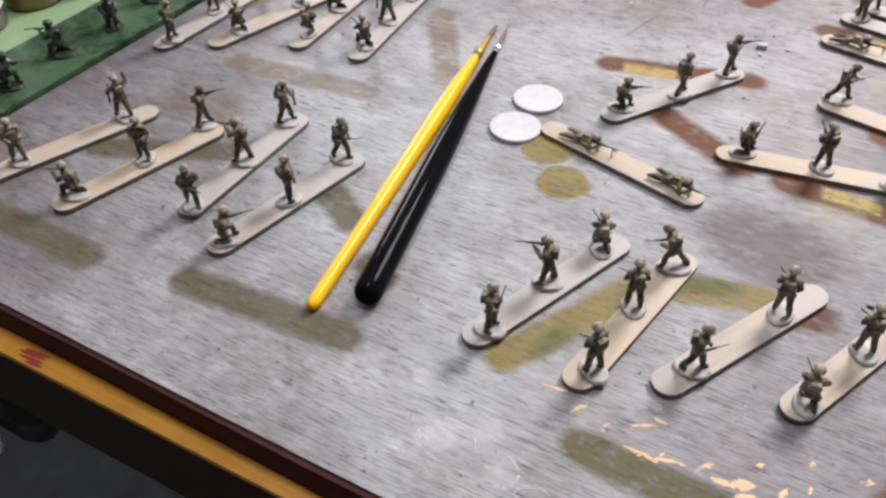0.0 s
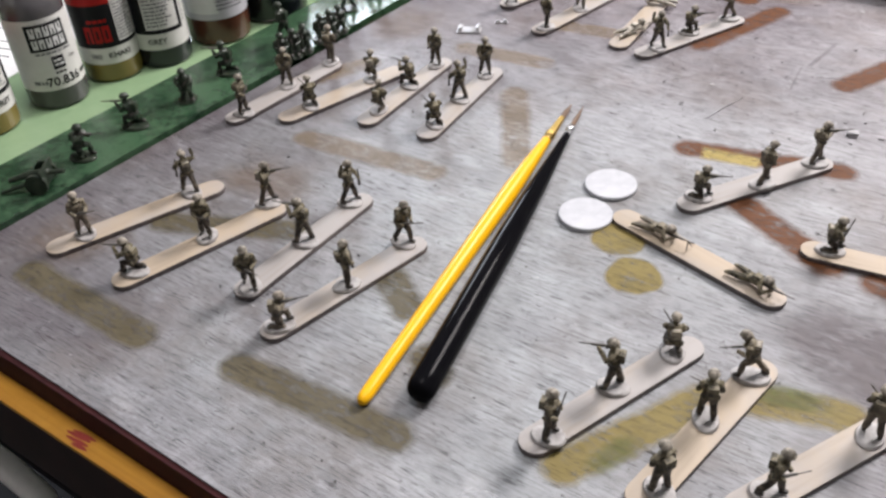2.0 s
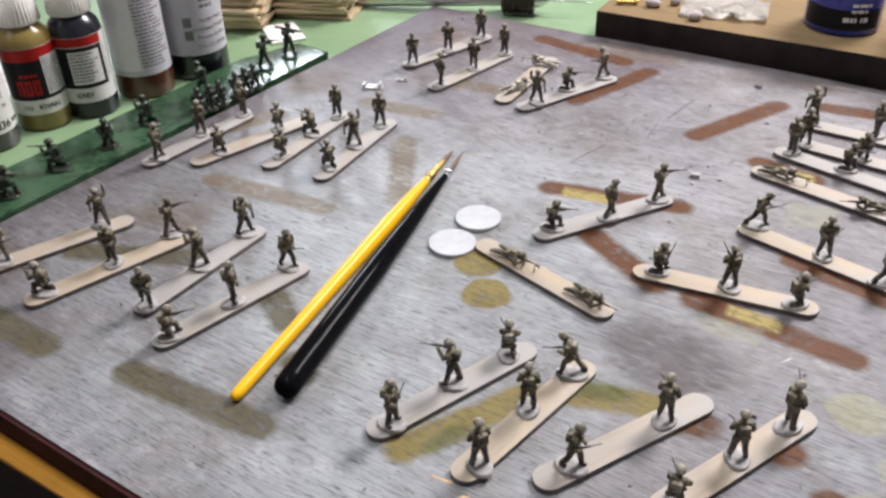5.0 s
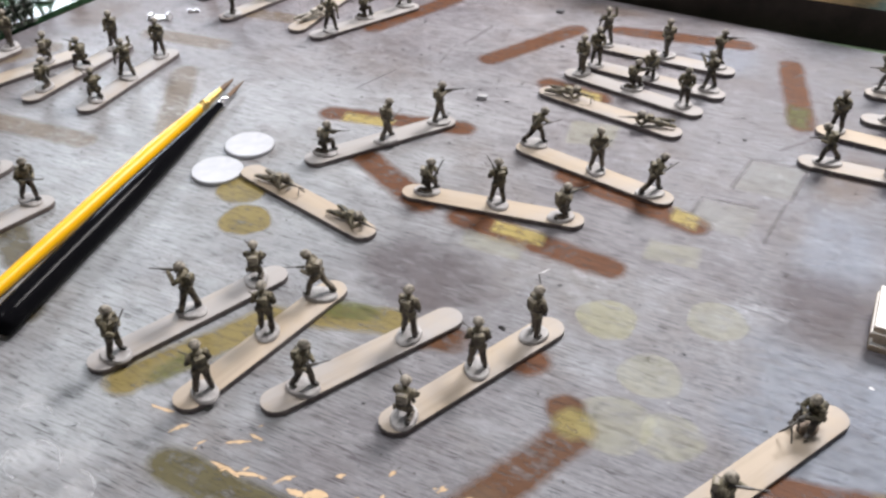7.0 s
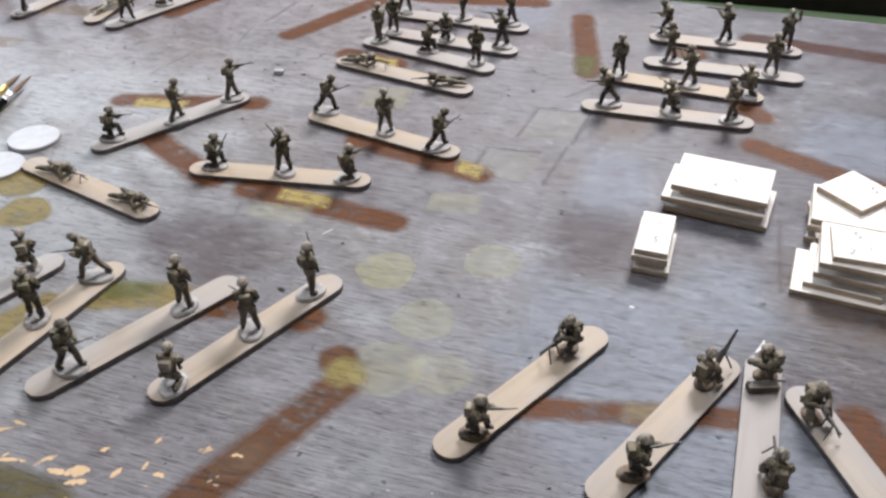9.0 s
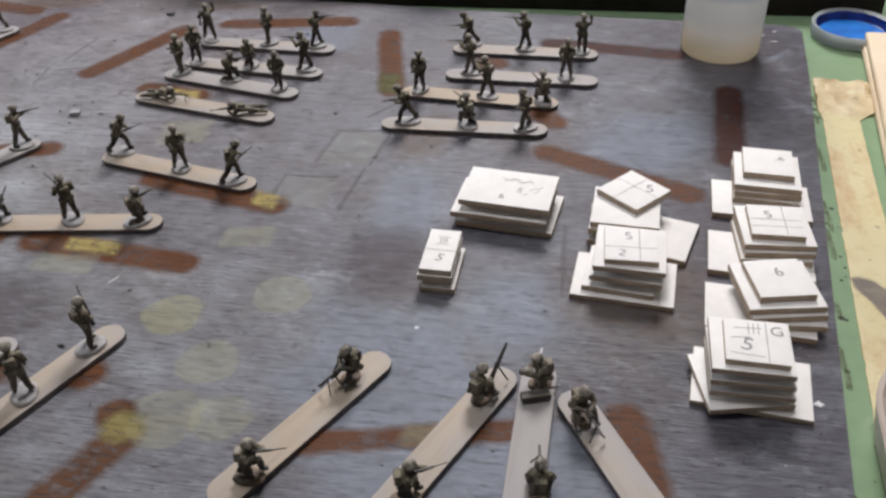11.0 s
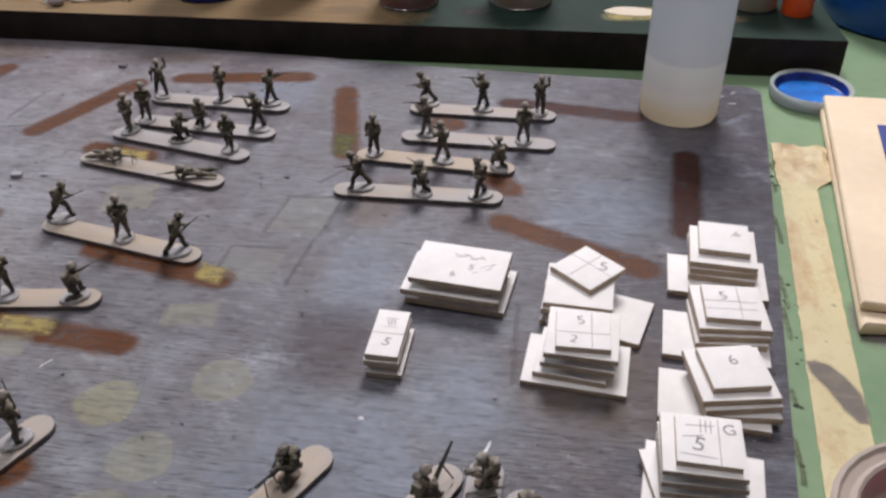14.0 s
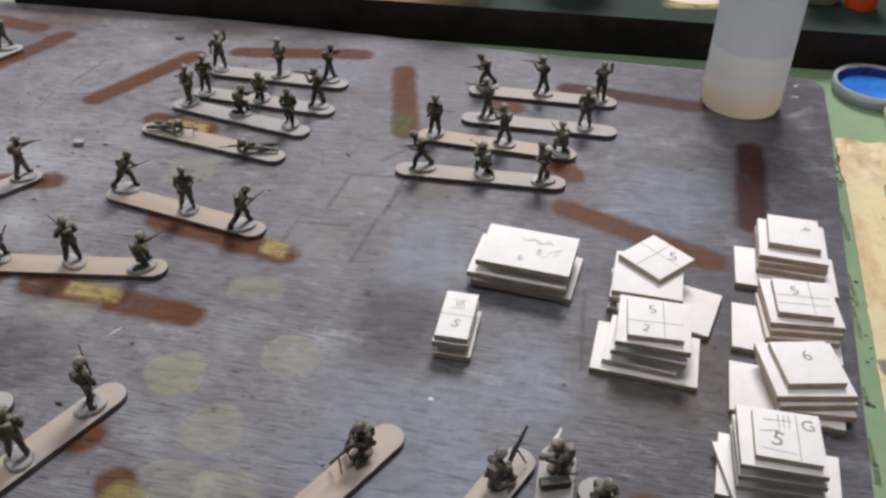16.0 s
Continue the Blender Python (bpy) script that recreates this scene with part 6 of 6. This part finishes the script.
M_tape = mat("old masking tape", tape_mat)
bm = bmesh.new()
rows, cols = 110, 10
strip = []
for k in range(rows + 1):
    y = 152.5 - 330 * k / rows
    xl, xr = 220.6 - (119 - y) * 0.0865, 234.2 - (119 - y) * 0.0785
    rough = max(0.0, min(1.0, (y - 121) / 5))
    xl -= rough * 1.6 - 0.5 * noise.noise(Vector((y * 0.3, 2, 1)))
    xr += rough * (6.5 + 1.6 * noise.noise(Vector((y * 0.35, 7, 1)))) + 0.4 * noise.noise(Vector((y * 0.2, 4, 1)))
    line = []
    for q in range(cols + 1):
        u = q / cols
        top = 2.2 * noise.noise(Vector((u * 5, 0.3, 4))) if k == 0 else 0.0
        ridge = (abs(noise.noise(Vector((u * 4.5 + y * 0.10, y * 0.16, 3)))) * 3.2 + abs(noise.noise(Vector((u * 9, y * 0.5, 6)))) * 1.8) * rough
        line.append(bm.verts.new((xl + (xr - xl) * u, y + top, MAT_Z + 0.4 + ridge + 0.25 * abs(noise.noise(Vector((u * 2, y * 0.05, 9)))))))
    strip.append(line)
for k in range(rows):
    for q in range(cols):
        fc = bm.faces.new((strip[k][q], strip[k + 1][q], strip[k + 1][q + 1], strip[k][q + 1]))
        fc.material_index = 1 if strip[k][q].co.y > 123 and strip[k][q].co.z > MAT_Z + 0.75 else 0
for q in (0, cols):
    low = [bm.verts.new((strip[k][q].co.x, strip[k][q].co.y, MAT_Z + 0.02)) for k in range(rows + 1)]
    for k in range(rows):
        bm.faces.new((strip[k][q], strip[k + 1][q], low[k + 1], low[k]))
low = [bm.verts.new((p.co.x, p.co.y, MAT_Z + 0.02)) for p in strip[0]]
for q in range(cols):
    bm.faces.new((strip[0][q], strip[0][q + 1], low[q + 1], low[q]))
M_tapebrown = speckled("browned crumpled tape", (0.40, 0.28, 0.14), (0.62, 0.52, 0.31), 110, 0.6, 0, 0.3, 0.36, 0.6, 0.0006, 60)
tape = thing("masking_tape", bm, [M_tape, M_tapebrown], label="strip of crumpled yellowed masking tape stuck along the desk", category="masking tape")
paint_mark([(211.6, 18.6), (214.5, 19.4), (218.4, 17.6), (222.0, 13.0), (224.6, 6.0), (225.2, -1.0), (224.2, -5.6), (221.4, -5.4), (218.6, -1.0), (216.8, 4.0), (214.6, 9.0), (212.4, 13.0)], "soot", 1.4, MAT_Z + 0.9, tape, "grey_stain")

# specks and rubbed-in dirt on the desk beside the board
desk_top = bpy.data.objects["desk_top"]
g = random.Random(21)
for x, y, r in ((206.2, 0.2, 1.0), (207.4, -0.4, 0.6), (203.8, -22, 0.7), (210.5, 48, 0.6), (213.2, 57, 0.7), (218.8, 128, 1.0), (219.4, 121, 0.8), (211.2, 30, 0.5), (209.4, 18, 0.5), (206.0, -48, 0.7), (232, 33, 1.0), (239.5, 27.5, 1.3)):
    round_mark(x, y, r, "speck", 0.5, MAT_Z + 0.04, desk_top)
for _ in range(9):
    y = g.uniform(-100, 150)
    round_mark(220.0 - (119 - y) * 0.0865 - 2.2 * g.random(), y, 0.15 + 0.3 * g.random() ** 3, "speck", 0.3, MAT_Z + 0.05, desk_top)
paint_mark([(229, 30), (230, 50), (233, 50), (241, 33), (240, 29)], "soot", 6, MAT_Z + 0.045, desk_top)

for k in range(10):
    y = -118 + 29 * k + g.uniform(-12, 12)
    x, h, w = 187.5 + (y + 162) * 0.1074, g.uniform(3, 10), g.uniform(0.3, 0.9)
    paint_mark([(x + 0.3, y - h), (x + 0.5 + w, y - h * g.uniform(0.2, 0.7)), (x + 0.5 + w * g.random(), y + h * 0.5), (x + 0.3, y + h)], "grime", 2.2, MAT_Z + 0.05 + 0.002 * k, desk_top)

M_pad = speckled("cream sandpaper sleeve", (0.69, 0.555, 0.385), (0.75, 0.62, 0.44), 200, 0.7, 0, 0.08)
M_bluepanel = plain("blue print panel", (0.035, 0.055, 0.24), 0.5)


def pad_sheet(name, pts, z, parent, material, t=1.4):
    bm = bmesh.new()
    prism(bm, pts, z, z + t, 0.35)
    return part(name, bm, material, parent)


pad = root("paper_pad", at(0, 0, 0), "folded cream paper packet with blue printed panel", "paper packet")
def folded(name, pts, z, t, parent):
    bm = bmesh.new()
    prism(bm, pts, z, z + t, 0.0)
    bmesh.ops.bevel(bm, geom=[x for x in bm.edges if abs(x.verts[0].co.z - x.verts[1].co.z) < 0.01], offset=t * 0.42, segments=4, affect="EDGES", profile=0.5)
    return part(name, bm, M_pad, parent)


folded("lower_fold", [(230.0, 33.4), (262, 35.2), (300, 34.2), (332, 35), (350, 189), (247.6, 189)], MAT_Z + 0.03, 4.2, pad)
folded("upper_fold", [(230.8, 40.6), (260, 38.6), (296, 36.8), (332, 35.5), (351, 190), (248.6, 189.6)], MAT_Z + 4.25, 3.78, pad)
TOPZ = MAT_Z + 0.03 + 5 * 1.6
bm = bmesh.new()
bm.faces.new([bm.verts.new((x, y, TOPZ + 0.04)) for x, y in ((249.8, 48.5), (322, 46.5), (338, 162), (264.4, 162.6))])
part("blue_panel", bm, M_bluepanel, pad)
flat_words(pad, "AND DISPLAY", 11.2, 313.5, 188.6, TOPZ + 0.06, 0, M_blackprint, 0.0, 0.6)
flat_words(pad, "FROM", 12.2, 288.0, 175.4, TOPZ + 0.06, 1.0, M_blackprint)
bm = bmesh.new()
lathe(bm, [(8.2, 0), (8.2, 0.03)], 36)
part("white_badge", bm, M_pad, pad, "", at(266.0, 61.5, TOPZ + 0.06))
flat_words(pad, "&", 11, 266.5, 61.0, TOPZ + 0.12, 0, M_blackprint, 0.2)

leaf = root("paper_leaflet", at(0, 0, 0), "folded cream leaflet with yellow and black print", "leaflet")
for k in range(3):
    o = 1.6 * k
    pad_sheet("page", [(239.8 + o, 34), (238.2 + o * 1.2, 8 - 0.4 * k), (243.6 + o * 1.8, 3.2 - 0.5 * k), (300, 3 - 0.5 * k), (304, 32)], MAT_Z + 0.03 + 0.9 * k, leaf, M_pad, 0.7)
bm = bmesh.new()
bm.faces.new([bm.verts.new((284 + 12 * math.cos(a), 33 + 10 * math.sin(a), MAT_Z + 2.62)) for a in np.linspace(math.pi, 2 * math.pi, 16)])
part("yellow_print", bm, plain("yellow print", (0.75, 0.42, 0.02), 0.5), leaf)
for k, (u, w, h) in enumerate(((9.5, 3.0, 1.3), (5.6, 7.6, 1.5), (3.2, 8.4, 1.5), (0.4, 8.8, 1.6))):
    bm = bmesh.new()
    a = radians(-68)
    for n in range(max(1, int(w / 1.5))):
        x0 = -w / 2 + 1.5 * n
        q = [(x0, u - h / 2), (x0 + 1.1, u - h / 2), (x0 + 1.1, u + h / 2), (x0, u + h / 2)]
        bm.faces.new([bm.verts.new((264.5 + x * math.cos(a) - y * math.sin(a), 25.5 + x * math.sin(a) + y * math.cos(a), MAT_Z + 2.66)) for x, y in q])
    part("small_print", bm, M_greyprint, leaf)


M_blocktop = speckled("grey block top", (0.27, 0.265, 0.27), (0.36, 0.355, 0.36), 260, 0.5, 0, 0.15, 0.35, 0.65, 0.0003, 30)
# the block's front face is darker than its top and other sides
M_blockside = speckled("dark olive brown front", (0.045, 0.032, 0.018), (0.11, 0.08, 0.045), 60, 0.6)
e = root("sanding_block", at(246.1, 64.8, TOPZ + 0.05, -9), "grey sanding block with olive and yellow paint on top", "sanding block")
bm = bmesh.new()
prism(bm, [(0, 0), (75, 0), (79, 48.8), (4.3, 48.8)], 0, 18.3, 0.9)
bm.normal_update()
for f in bm.faces:
    f.material_index = 1 if (f.normal.y < -0.6) else 0
part("body", bm, [M_blocktop, M_blockside], e)
paint_mark([(7.8, 34), (16, 44), (24, 46), (36, 41), (42, 32), (44.5, 20), (41.5, 12.4), (30, 8.6), (19, 18), (12, 26)], "moss", 7, 18.36, e, "olive_paint")
bm = bmesh.new()
prism(bm, [(19.6, 41.6), (23, 42.2), (29, 41.8), (33, 42.0), (34.6, 40), (33.4, 31.6), (28, 31.9), (23, 31.4), (18.6, 32.2), (18.8, 37)], 18.34, 18.75, 0.15)
part("yellow_paint", bm, plain("thick yellow paint", (0.60, 0.38, 0.10), 0.45), e, "thick dab of yellow paint")

M_redpen = plain("red lacquer", (0.42, 0.006, 0.012), 0.15, Coat_Weight=0.5)
M_chrome = plain("chrome", (0.80, 0.80, 0.82), 0.07, 1.0)
e = root("pen", at(273.6, 150.2, TOPZ + 5.4, -1), "red pen with chrome tip lying on the paper packet", "pen")
bm = bmesh.new()
tube(bm, [((0, 0, 0), 1.5), ((0.8, 0, 0), 2.8), ((3, 0, 0), 3.2), ((14.5, 0, 0), 3.4)], 20)
part("tip", bm, M_chrome, e)
bm = bmesh.new()
tube(bm, [((14.2, 0, 0), 3.8), ((16.6, 0, 0), 3.8)], 20)
part("red_ring", bm, M_redpen, e)
bm = bmesh.new()
tube(bm, [((16.6, 0, 0), 4.1), ((19, 0, 0), 5.3), ((23, 0, 0), 5.3), ((26, 0, 0), 4.6)], 20)
part("collar", bm, M_chrome, e)
bm = bmesh.new()
tube(bm, [((26, 0, 0), 4.7), ((70, 0, 0), 5.2), ((110, 0, 0), 4.8)], 20)
part("barrel", bm, M_redpen, e)

# ---- the palette tray ----
M_tray = speckled("beige plastic tray", (0.375, 0.312, 0.258), (0.47, 0.40, 0.34), 120, 0.4, 0, 0.08, 0.3, 0.7, 0.0002, 20)
M_pink = speckled("pink paint", (0.66, 0.075, 0.22), (0.80, 0.15, 0.31), 150, 0.4, 0, 0.3, 0.35, 0.65, 0.0006, 60)


def rrect(inset, r, w=150.0, d=170.0, n=9):
    """A rounded rectangle from the tray's corner at (0, 0), to the right and to the front."""
    x0, x1, y0, y1 = inset, w - inset, -d + inset, -inset
    r = max(r - inset, 2.0)
    out = []
    for cx, cy, a0 in ((x1 - r, y1 - r, 0), (x0 + r, y1 - r, 90), (x0 + r, y0 + r, 180), (x1 - r, y0 + r, 270)):
        out += rounded_corner(cx, cy, r, a0, a0 + 90, n)
    return out


e = root("palette_tray", at(204.6, -18.4, MAT_Z + 0.05, -3.2), "beige plastic tray with pink paint and a toothpick", "tray")
bm = bmesh.new()
rings = [[bm.verts.new((x, y, z)) for x, y in rrect(i, 29)] for i, z in ((4.0, 0), (2.2, 1.0), (0.4, 10.4), (0.0, 11.6), (0.5, 12.2), (1.4, 12.2), (2.2, 11.2), (4.2, 10.8), (5.0, 11.6), (5.6, 12.0), (6.4, 11.4), (7.4, 3.0), (9.0, 1.5))]
for k in range(len(rings) - 1):
    n = len(rings[k])
    for i in range(n):
        bm.faces.new((rings[k][i], rings[k][(i + 1) % n], rings[k + 1][(i + 1) % n], rings[k + 1][i]))
bm.faces.new(rings[-1])
bm.faces.new(list(reversed(rings[0])))
part("tray", bm, M_tray, e)
M_residue = stain_mat("brown dried residue", (0.16, 0.10, 0.06), (0.26, 0.18, 0.12), 0.6, 0.3, False)
STAIN["residue"] = M_residue
for cx, cy, rx, ry, z, seed in ((21.9, -12.2, 4.2, 3.4, 1.62, 1), (31.4, -11.8, 6.0, 4.6, 1.63, 2), (41.0, -13.4, 8.0, 5.0, 1.64, 3), (26.4, -19.0, 4.4, 2.6, 1.65, 4), (23.7, -25.9, 4.0, 2.4, 1.66, 6), (25.6, -35.1, 3.6, 2.0, 1.67, 7), (33.1, -35.0, 4.4, 1.8, 1.68, 8)):
    bm = bmesh.new()
    edge = [(cx + rx * math.cos(a) * (1 + 0.2 * noise.noise(Vector((math.cos(a) * 1.5, math.sin(a) * 1.5, seed)))), cy + 1.2 * ry * math.sin(a) * (1 + 0.25 * noise.noise(Vector((math.sin(a), math.cos(a), seed))))) for a in np.linspace(0, 2 * math.pi, 24, endpoint=False)]
    prism(bm, edge, 1.5, z, 0.0)
    part("pink_paint", bm, M_pink, e)
bm = bmesh.new()
prism(bm, [(28.6, -22), (29.4, -20.4), (31, -19.4), (35, -19.8), (40, -18.8), (45, -19.4), (50.2, -18), (50.5, -24), (50.4, -31.4), (47, -31), (44, -33), (39, -32.4), (36, -34), (32, -32.8), (29.8, -33.4), (28.9, -31), (29.6, -27.5), (28.4, -25)], 1.5, 2.1, 0.25)
part("pink_paint", bm, M_pink, e)
paint_mark([(11.5, -9), (10.5, -26), (14, -24), (23, -8)], "residue", 5, 1.58, e, "dried_residue")
paint_mark([(20, -39.5), (28, -39), (34, -44), (24, -44)], "residue", 3, 1.6, e, "dried_residue")
M_pale = speckled("pale plastic divider with paint", (0.30, 0.30, 0.34), (0.50, 0.47, 0.44), 90, 0.4)
for x0, x1, y0, y1, h in ((34.6, 36.0, -140, -39.4, 9.6), (36.02, 140, -40.8, -39.4, 9.6), (50.6, 51.8, -39.38, -9.5, 9.4)):
    bm = bmesh.new()
    box(bm, x0, x1, y0, y1, 1.5, h, 0.4)
    part("divider", bm, M_pale, e)
bm = bmesh.new()
box(bm, 36.1, 138, -138, -40.9, 1.55, 4.0, 0.3)
part("navy_paint", bm, plain("navy paint", (0.012, 0.015, 0.06), 0.2), e)
bm = bmesh.new()
tube(bm, [((0, 0, 0), 0.5), ((1.5, 0, 0), 0.95), ((62, 0, 0), 1.0), ((64, 0, 0), 0.4)], 8)
thing("toothpick", bm, M_ply, pose(0.2358, -0.0383, 0.0092, 0, 2.0, -41), "pale wooden toothpick resting across the tray", "toothpick")

# ---- rubber band and blue tub ----
M_band = plain("tan rubber", (0.70, 0.53, 0.39), 0.45)
bm = bmesh.new()
ctrl = [(291, 246, 2), (302, 256, 4), (316, 264, 6), (322, 259, 5), (312, 247, 3), (304, 236, 2), (305, 228, 2), (312, 227.5, 2), (319, 235, 3), (330, 243, 3), (342, 245, 2), (346, 237, 2),
        (337, 221, 2), (323, 213.5, 2), (315, 220, 3), (318, 232, 5), (322, 246, 9), (326, 262, 13), (328, 274, 15)]
pts = []
for i in range(len(ctrl) - 1):
    p0, p1, p2, p3 = (Vector(ctrl[max(0, min(len(ctrl) - 1, i + k))]) for k in (-1, 0, 1, 2))
    for s in np.linspace(0, 1, 5, endpoint=False):
        pts.append(0.5 * ((2 * p1) + (p2 - p0) * s + (2 * p0 - 5 * p1 + 4 * p2 - p3) * s * s + (3 * p1 - p0 - 3 * p2 + p3) * s ** 3))
rowsb = [[bm.verts.new(p + Vector((0, 0, h))) for h in (-2.6, 2.6)] for p in pts]
for i in range(len(rowsb) - 1):
    bm.faces.new((rowsb[i][0], rowsb[i + 1][0], rowsb[i + 1][1], rowsb[i][1]))
bmesh.ops.solidify(bm, geom=list(bm.faces), thickness=0.9)
zmin = min(v.co.z for v in bm.verts)
thing("rubber_band", bm, M_band, at(0, 0, MAT_Z + 0.03 - zmin), "wide tan rubber band lying twisted on the desk", "rubber band")
bm = bmesh.new()
lathe(bm, [(44, 0), (47, 1.5), (49, 18), (50, 34), (48.4, 34), (47, 18), (45, 4), (5, 3)], 56)
thing("blue_tub", bm, plain("blue plastic", (0.008, 0.07, 0.30), 0.35), at(318, 316, MAT_Z + 0.03), "blue plastic tub standing on the desk", "tub")
bm = bmesh.new()
lathe(bm, [(17, 0), (19.4, 1), (20, 40), (14, 46)], 40)
thing("white_jar", bm, M_frost, at(364, 266, MAT_Z + 0.03), "white plastic jar standing on the desk", "jar")

# ---- toy gun on the strip, crumbs on the board ----
e = root("toy_cannon", at(-306.5, -99, 1.84, 35) @ Matrix.Scale(1.25, 4), "dark green toy field gun on the green strip", "toy cannon")
bm = bmesh.new()
tube(bm, [((-9, 0, 2.5), 0.7), ((-2, 0, 4.4), 1.1), ((3, 0, 4.8), 1.3), ((3.4, 0, 4.8), 0.8), ((7.5, 0, 5.0), 0.7)], 10)
part("barrel", bm, M_metal_fig, e)
for s in (1, -1):
    bm = bmesh.new()
    tube(bm, [((0.5, 4.0 * s - 0.6, 3.2), 3.2), ((0.5, 4.0 * s + 0.6, 3.2), 3.2)], 18)
    part("wheel", bm, M_metal_fig, e)
    bm = bmesh.new()
    limb(bm, (0, 1.6 * s, 3.2), (-10.5, 3.4 * s, 0.6), 0.6, 0.5)
    part("trail", bm, M_metal_fig, e)
bm = bmesh.new()
box(bm, 2.2, 2.9, -4.6, 4.6, 1.6, 7.4, 0.2)
part("shield", bm, M_metal_fig, e)
M_crumb = speckled("grey crumb", (0.03, 0.028, 0.028), (0.45, 0.45, 0.45), 160, 0.6, 0, 0, 0.52, 0.62, 0.0003, 90)
M_stone = speckled("grey grit", (0.08, 0.08, 0.085), (0.22, 0.22, 0.23), 500, 0.7)
M_pebble = speckled("pale grey pebble", (0.20, 0.20, 0.205), (0.50, 0.50, 0.51), 300, 0.7)
M_castbit = plain("bare cast metal", (0.55, 0.55, 0.56), 0.35, 0.6)
# two cast metal bits, then a lump of grit and a pebble
for x, y, w, d, h, a, m in ((-243.5, 88.5, 11, 5.5, 1.6, 25, M_castbit), (-235, 103, 6, 2, 1.0, 30, M_castbit), (-73.7, 184, 3.4, 2.4, 2.4, 0, M_stone), (-70.5, 81.5, 3.8, 2.6, 2.9, 10, M_pebble)):
    bm = bmesh.new()
    box(bm, -w / 2, w / 2, -d / 2, d / 2, 0, h * 0.6, 0.3)
    if m is M_castbit and w > 5:
        box(bm, -w / 2 + 0.6, -w / 2 + 2.4, -d / 2 + 0.5, d / 2 - 0.5, h * 0.5, h * 1.5, 0.3)
        box(bm, w / 2 - 2.0, w / 2 - 0.6, -d / 2 + 0.5, d / 2 - 0.5, h * 0.5, h * 1.7, 0.3)
    for v in bm.verts:
        v.co += noise.noise_vector(v.co * 0.8 + Vector((x, y, 0))) * 0.3
        v.co.z = max(0, v.co.z)
    thing("metal_offcut", bm, m, at(x, y, 0.04, a), "small loose fragment lying on the board", "offcut", "offcuts on the board")
g = random.Random(11)
bm = bmesh.new()
for _ in range(800):
    x, y = g.uniform(-292, 205), g.uniform(-155, 198)
    s = (0.14 + 0.5 * g.random() ** 2) * (2.2 if g.random() < 0.04 else 1)
    c = Vector((x, y, s * 0.4))
    vs = [bm.verts.new(c + Vector((g.uniform(-s, s) * 1.4, g.uniform(-s, s), g.uniform(-0.3, 0.6) * s))) for _ in range(5)]
    for t in ((0, 1, 2), (0, 2, 3), (0, 3, 1), (1, 4, 2), (2, 4, 3), (3, 4, 1)):
        bm.faces.new([vs[k] for k in t])
for _ in range(260):
    x, y = g.uniform(-230, 60), g.uniform(50, 200)
    s = 0.25 + 0.6 * g.random() ** 3
    c = Vector((x, y, s * 0.4))
    vs = [bm.verts.new(c + Vector((g.uniform(-s, s) * 1.6, g.uniform(-s, s), g.uniform(-0.3, 0.6) * s))) for _ in range(5)]
    for t in ((0, 1, 2), (0, 2, 3), (0, 3, 1), (1, 4, 2), (2, 4, 3), (3, 4, 1)):
        bm.faces.new([vs[k] for k in t])
thing("crumbs", bm, M_crumb, label="crumbs and filings scattered over the board", category="crumbs", kind="stuff")

# ---- chair arm below the desk ----
e = root("chair_arm", at(-352, -128, -186), "chair arm with dark pad and off-white rail, below the desk", "chair arm")
bm = bmesh.new()
tube(bm, [((-200, 5, 0), 6.5), ((-90, 1, -1), 7), ((-40, 0, -2), 7), ((-12, -1, -5), 6.5), ((-4, -2, -7), 4.5), ((-1, -3, -9), 2)], 20)
part("rail", bm, plain("off-white plastic", (0.85, 0.84, 0.82), 0.5), e)
bm = bmesh.new()
prism(bm, [(-160, 10), (2, 9), (10, 12), (14, 18), (10, 30), (0, 36), (-160, 40)], -14, 2, 5)
part("pad", bm, speckled("dark grey vinyl", (0.012, 0.012, 0.014), (0.03, 0.03, 0.034), 200, 0.5), e)
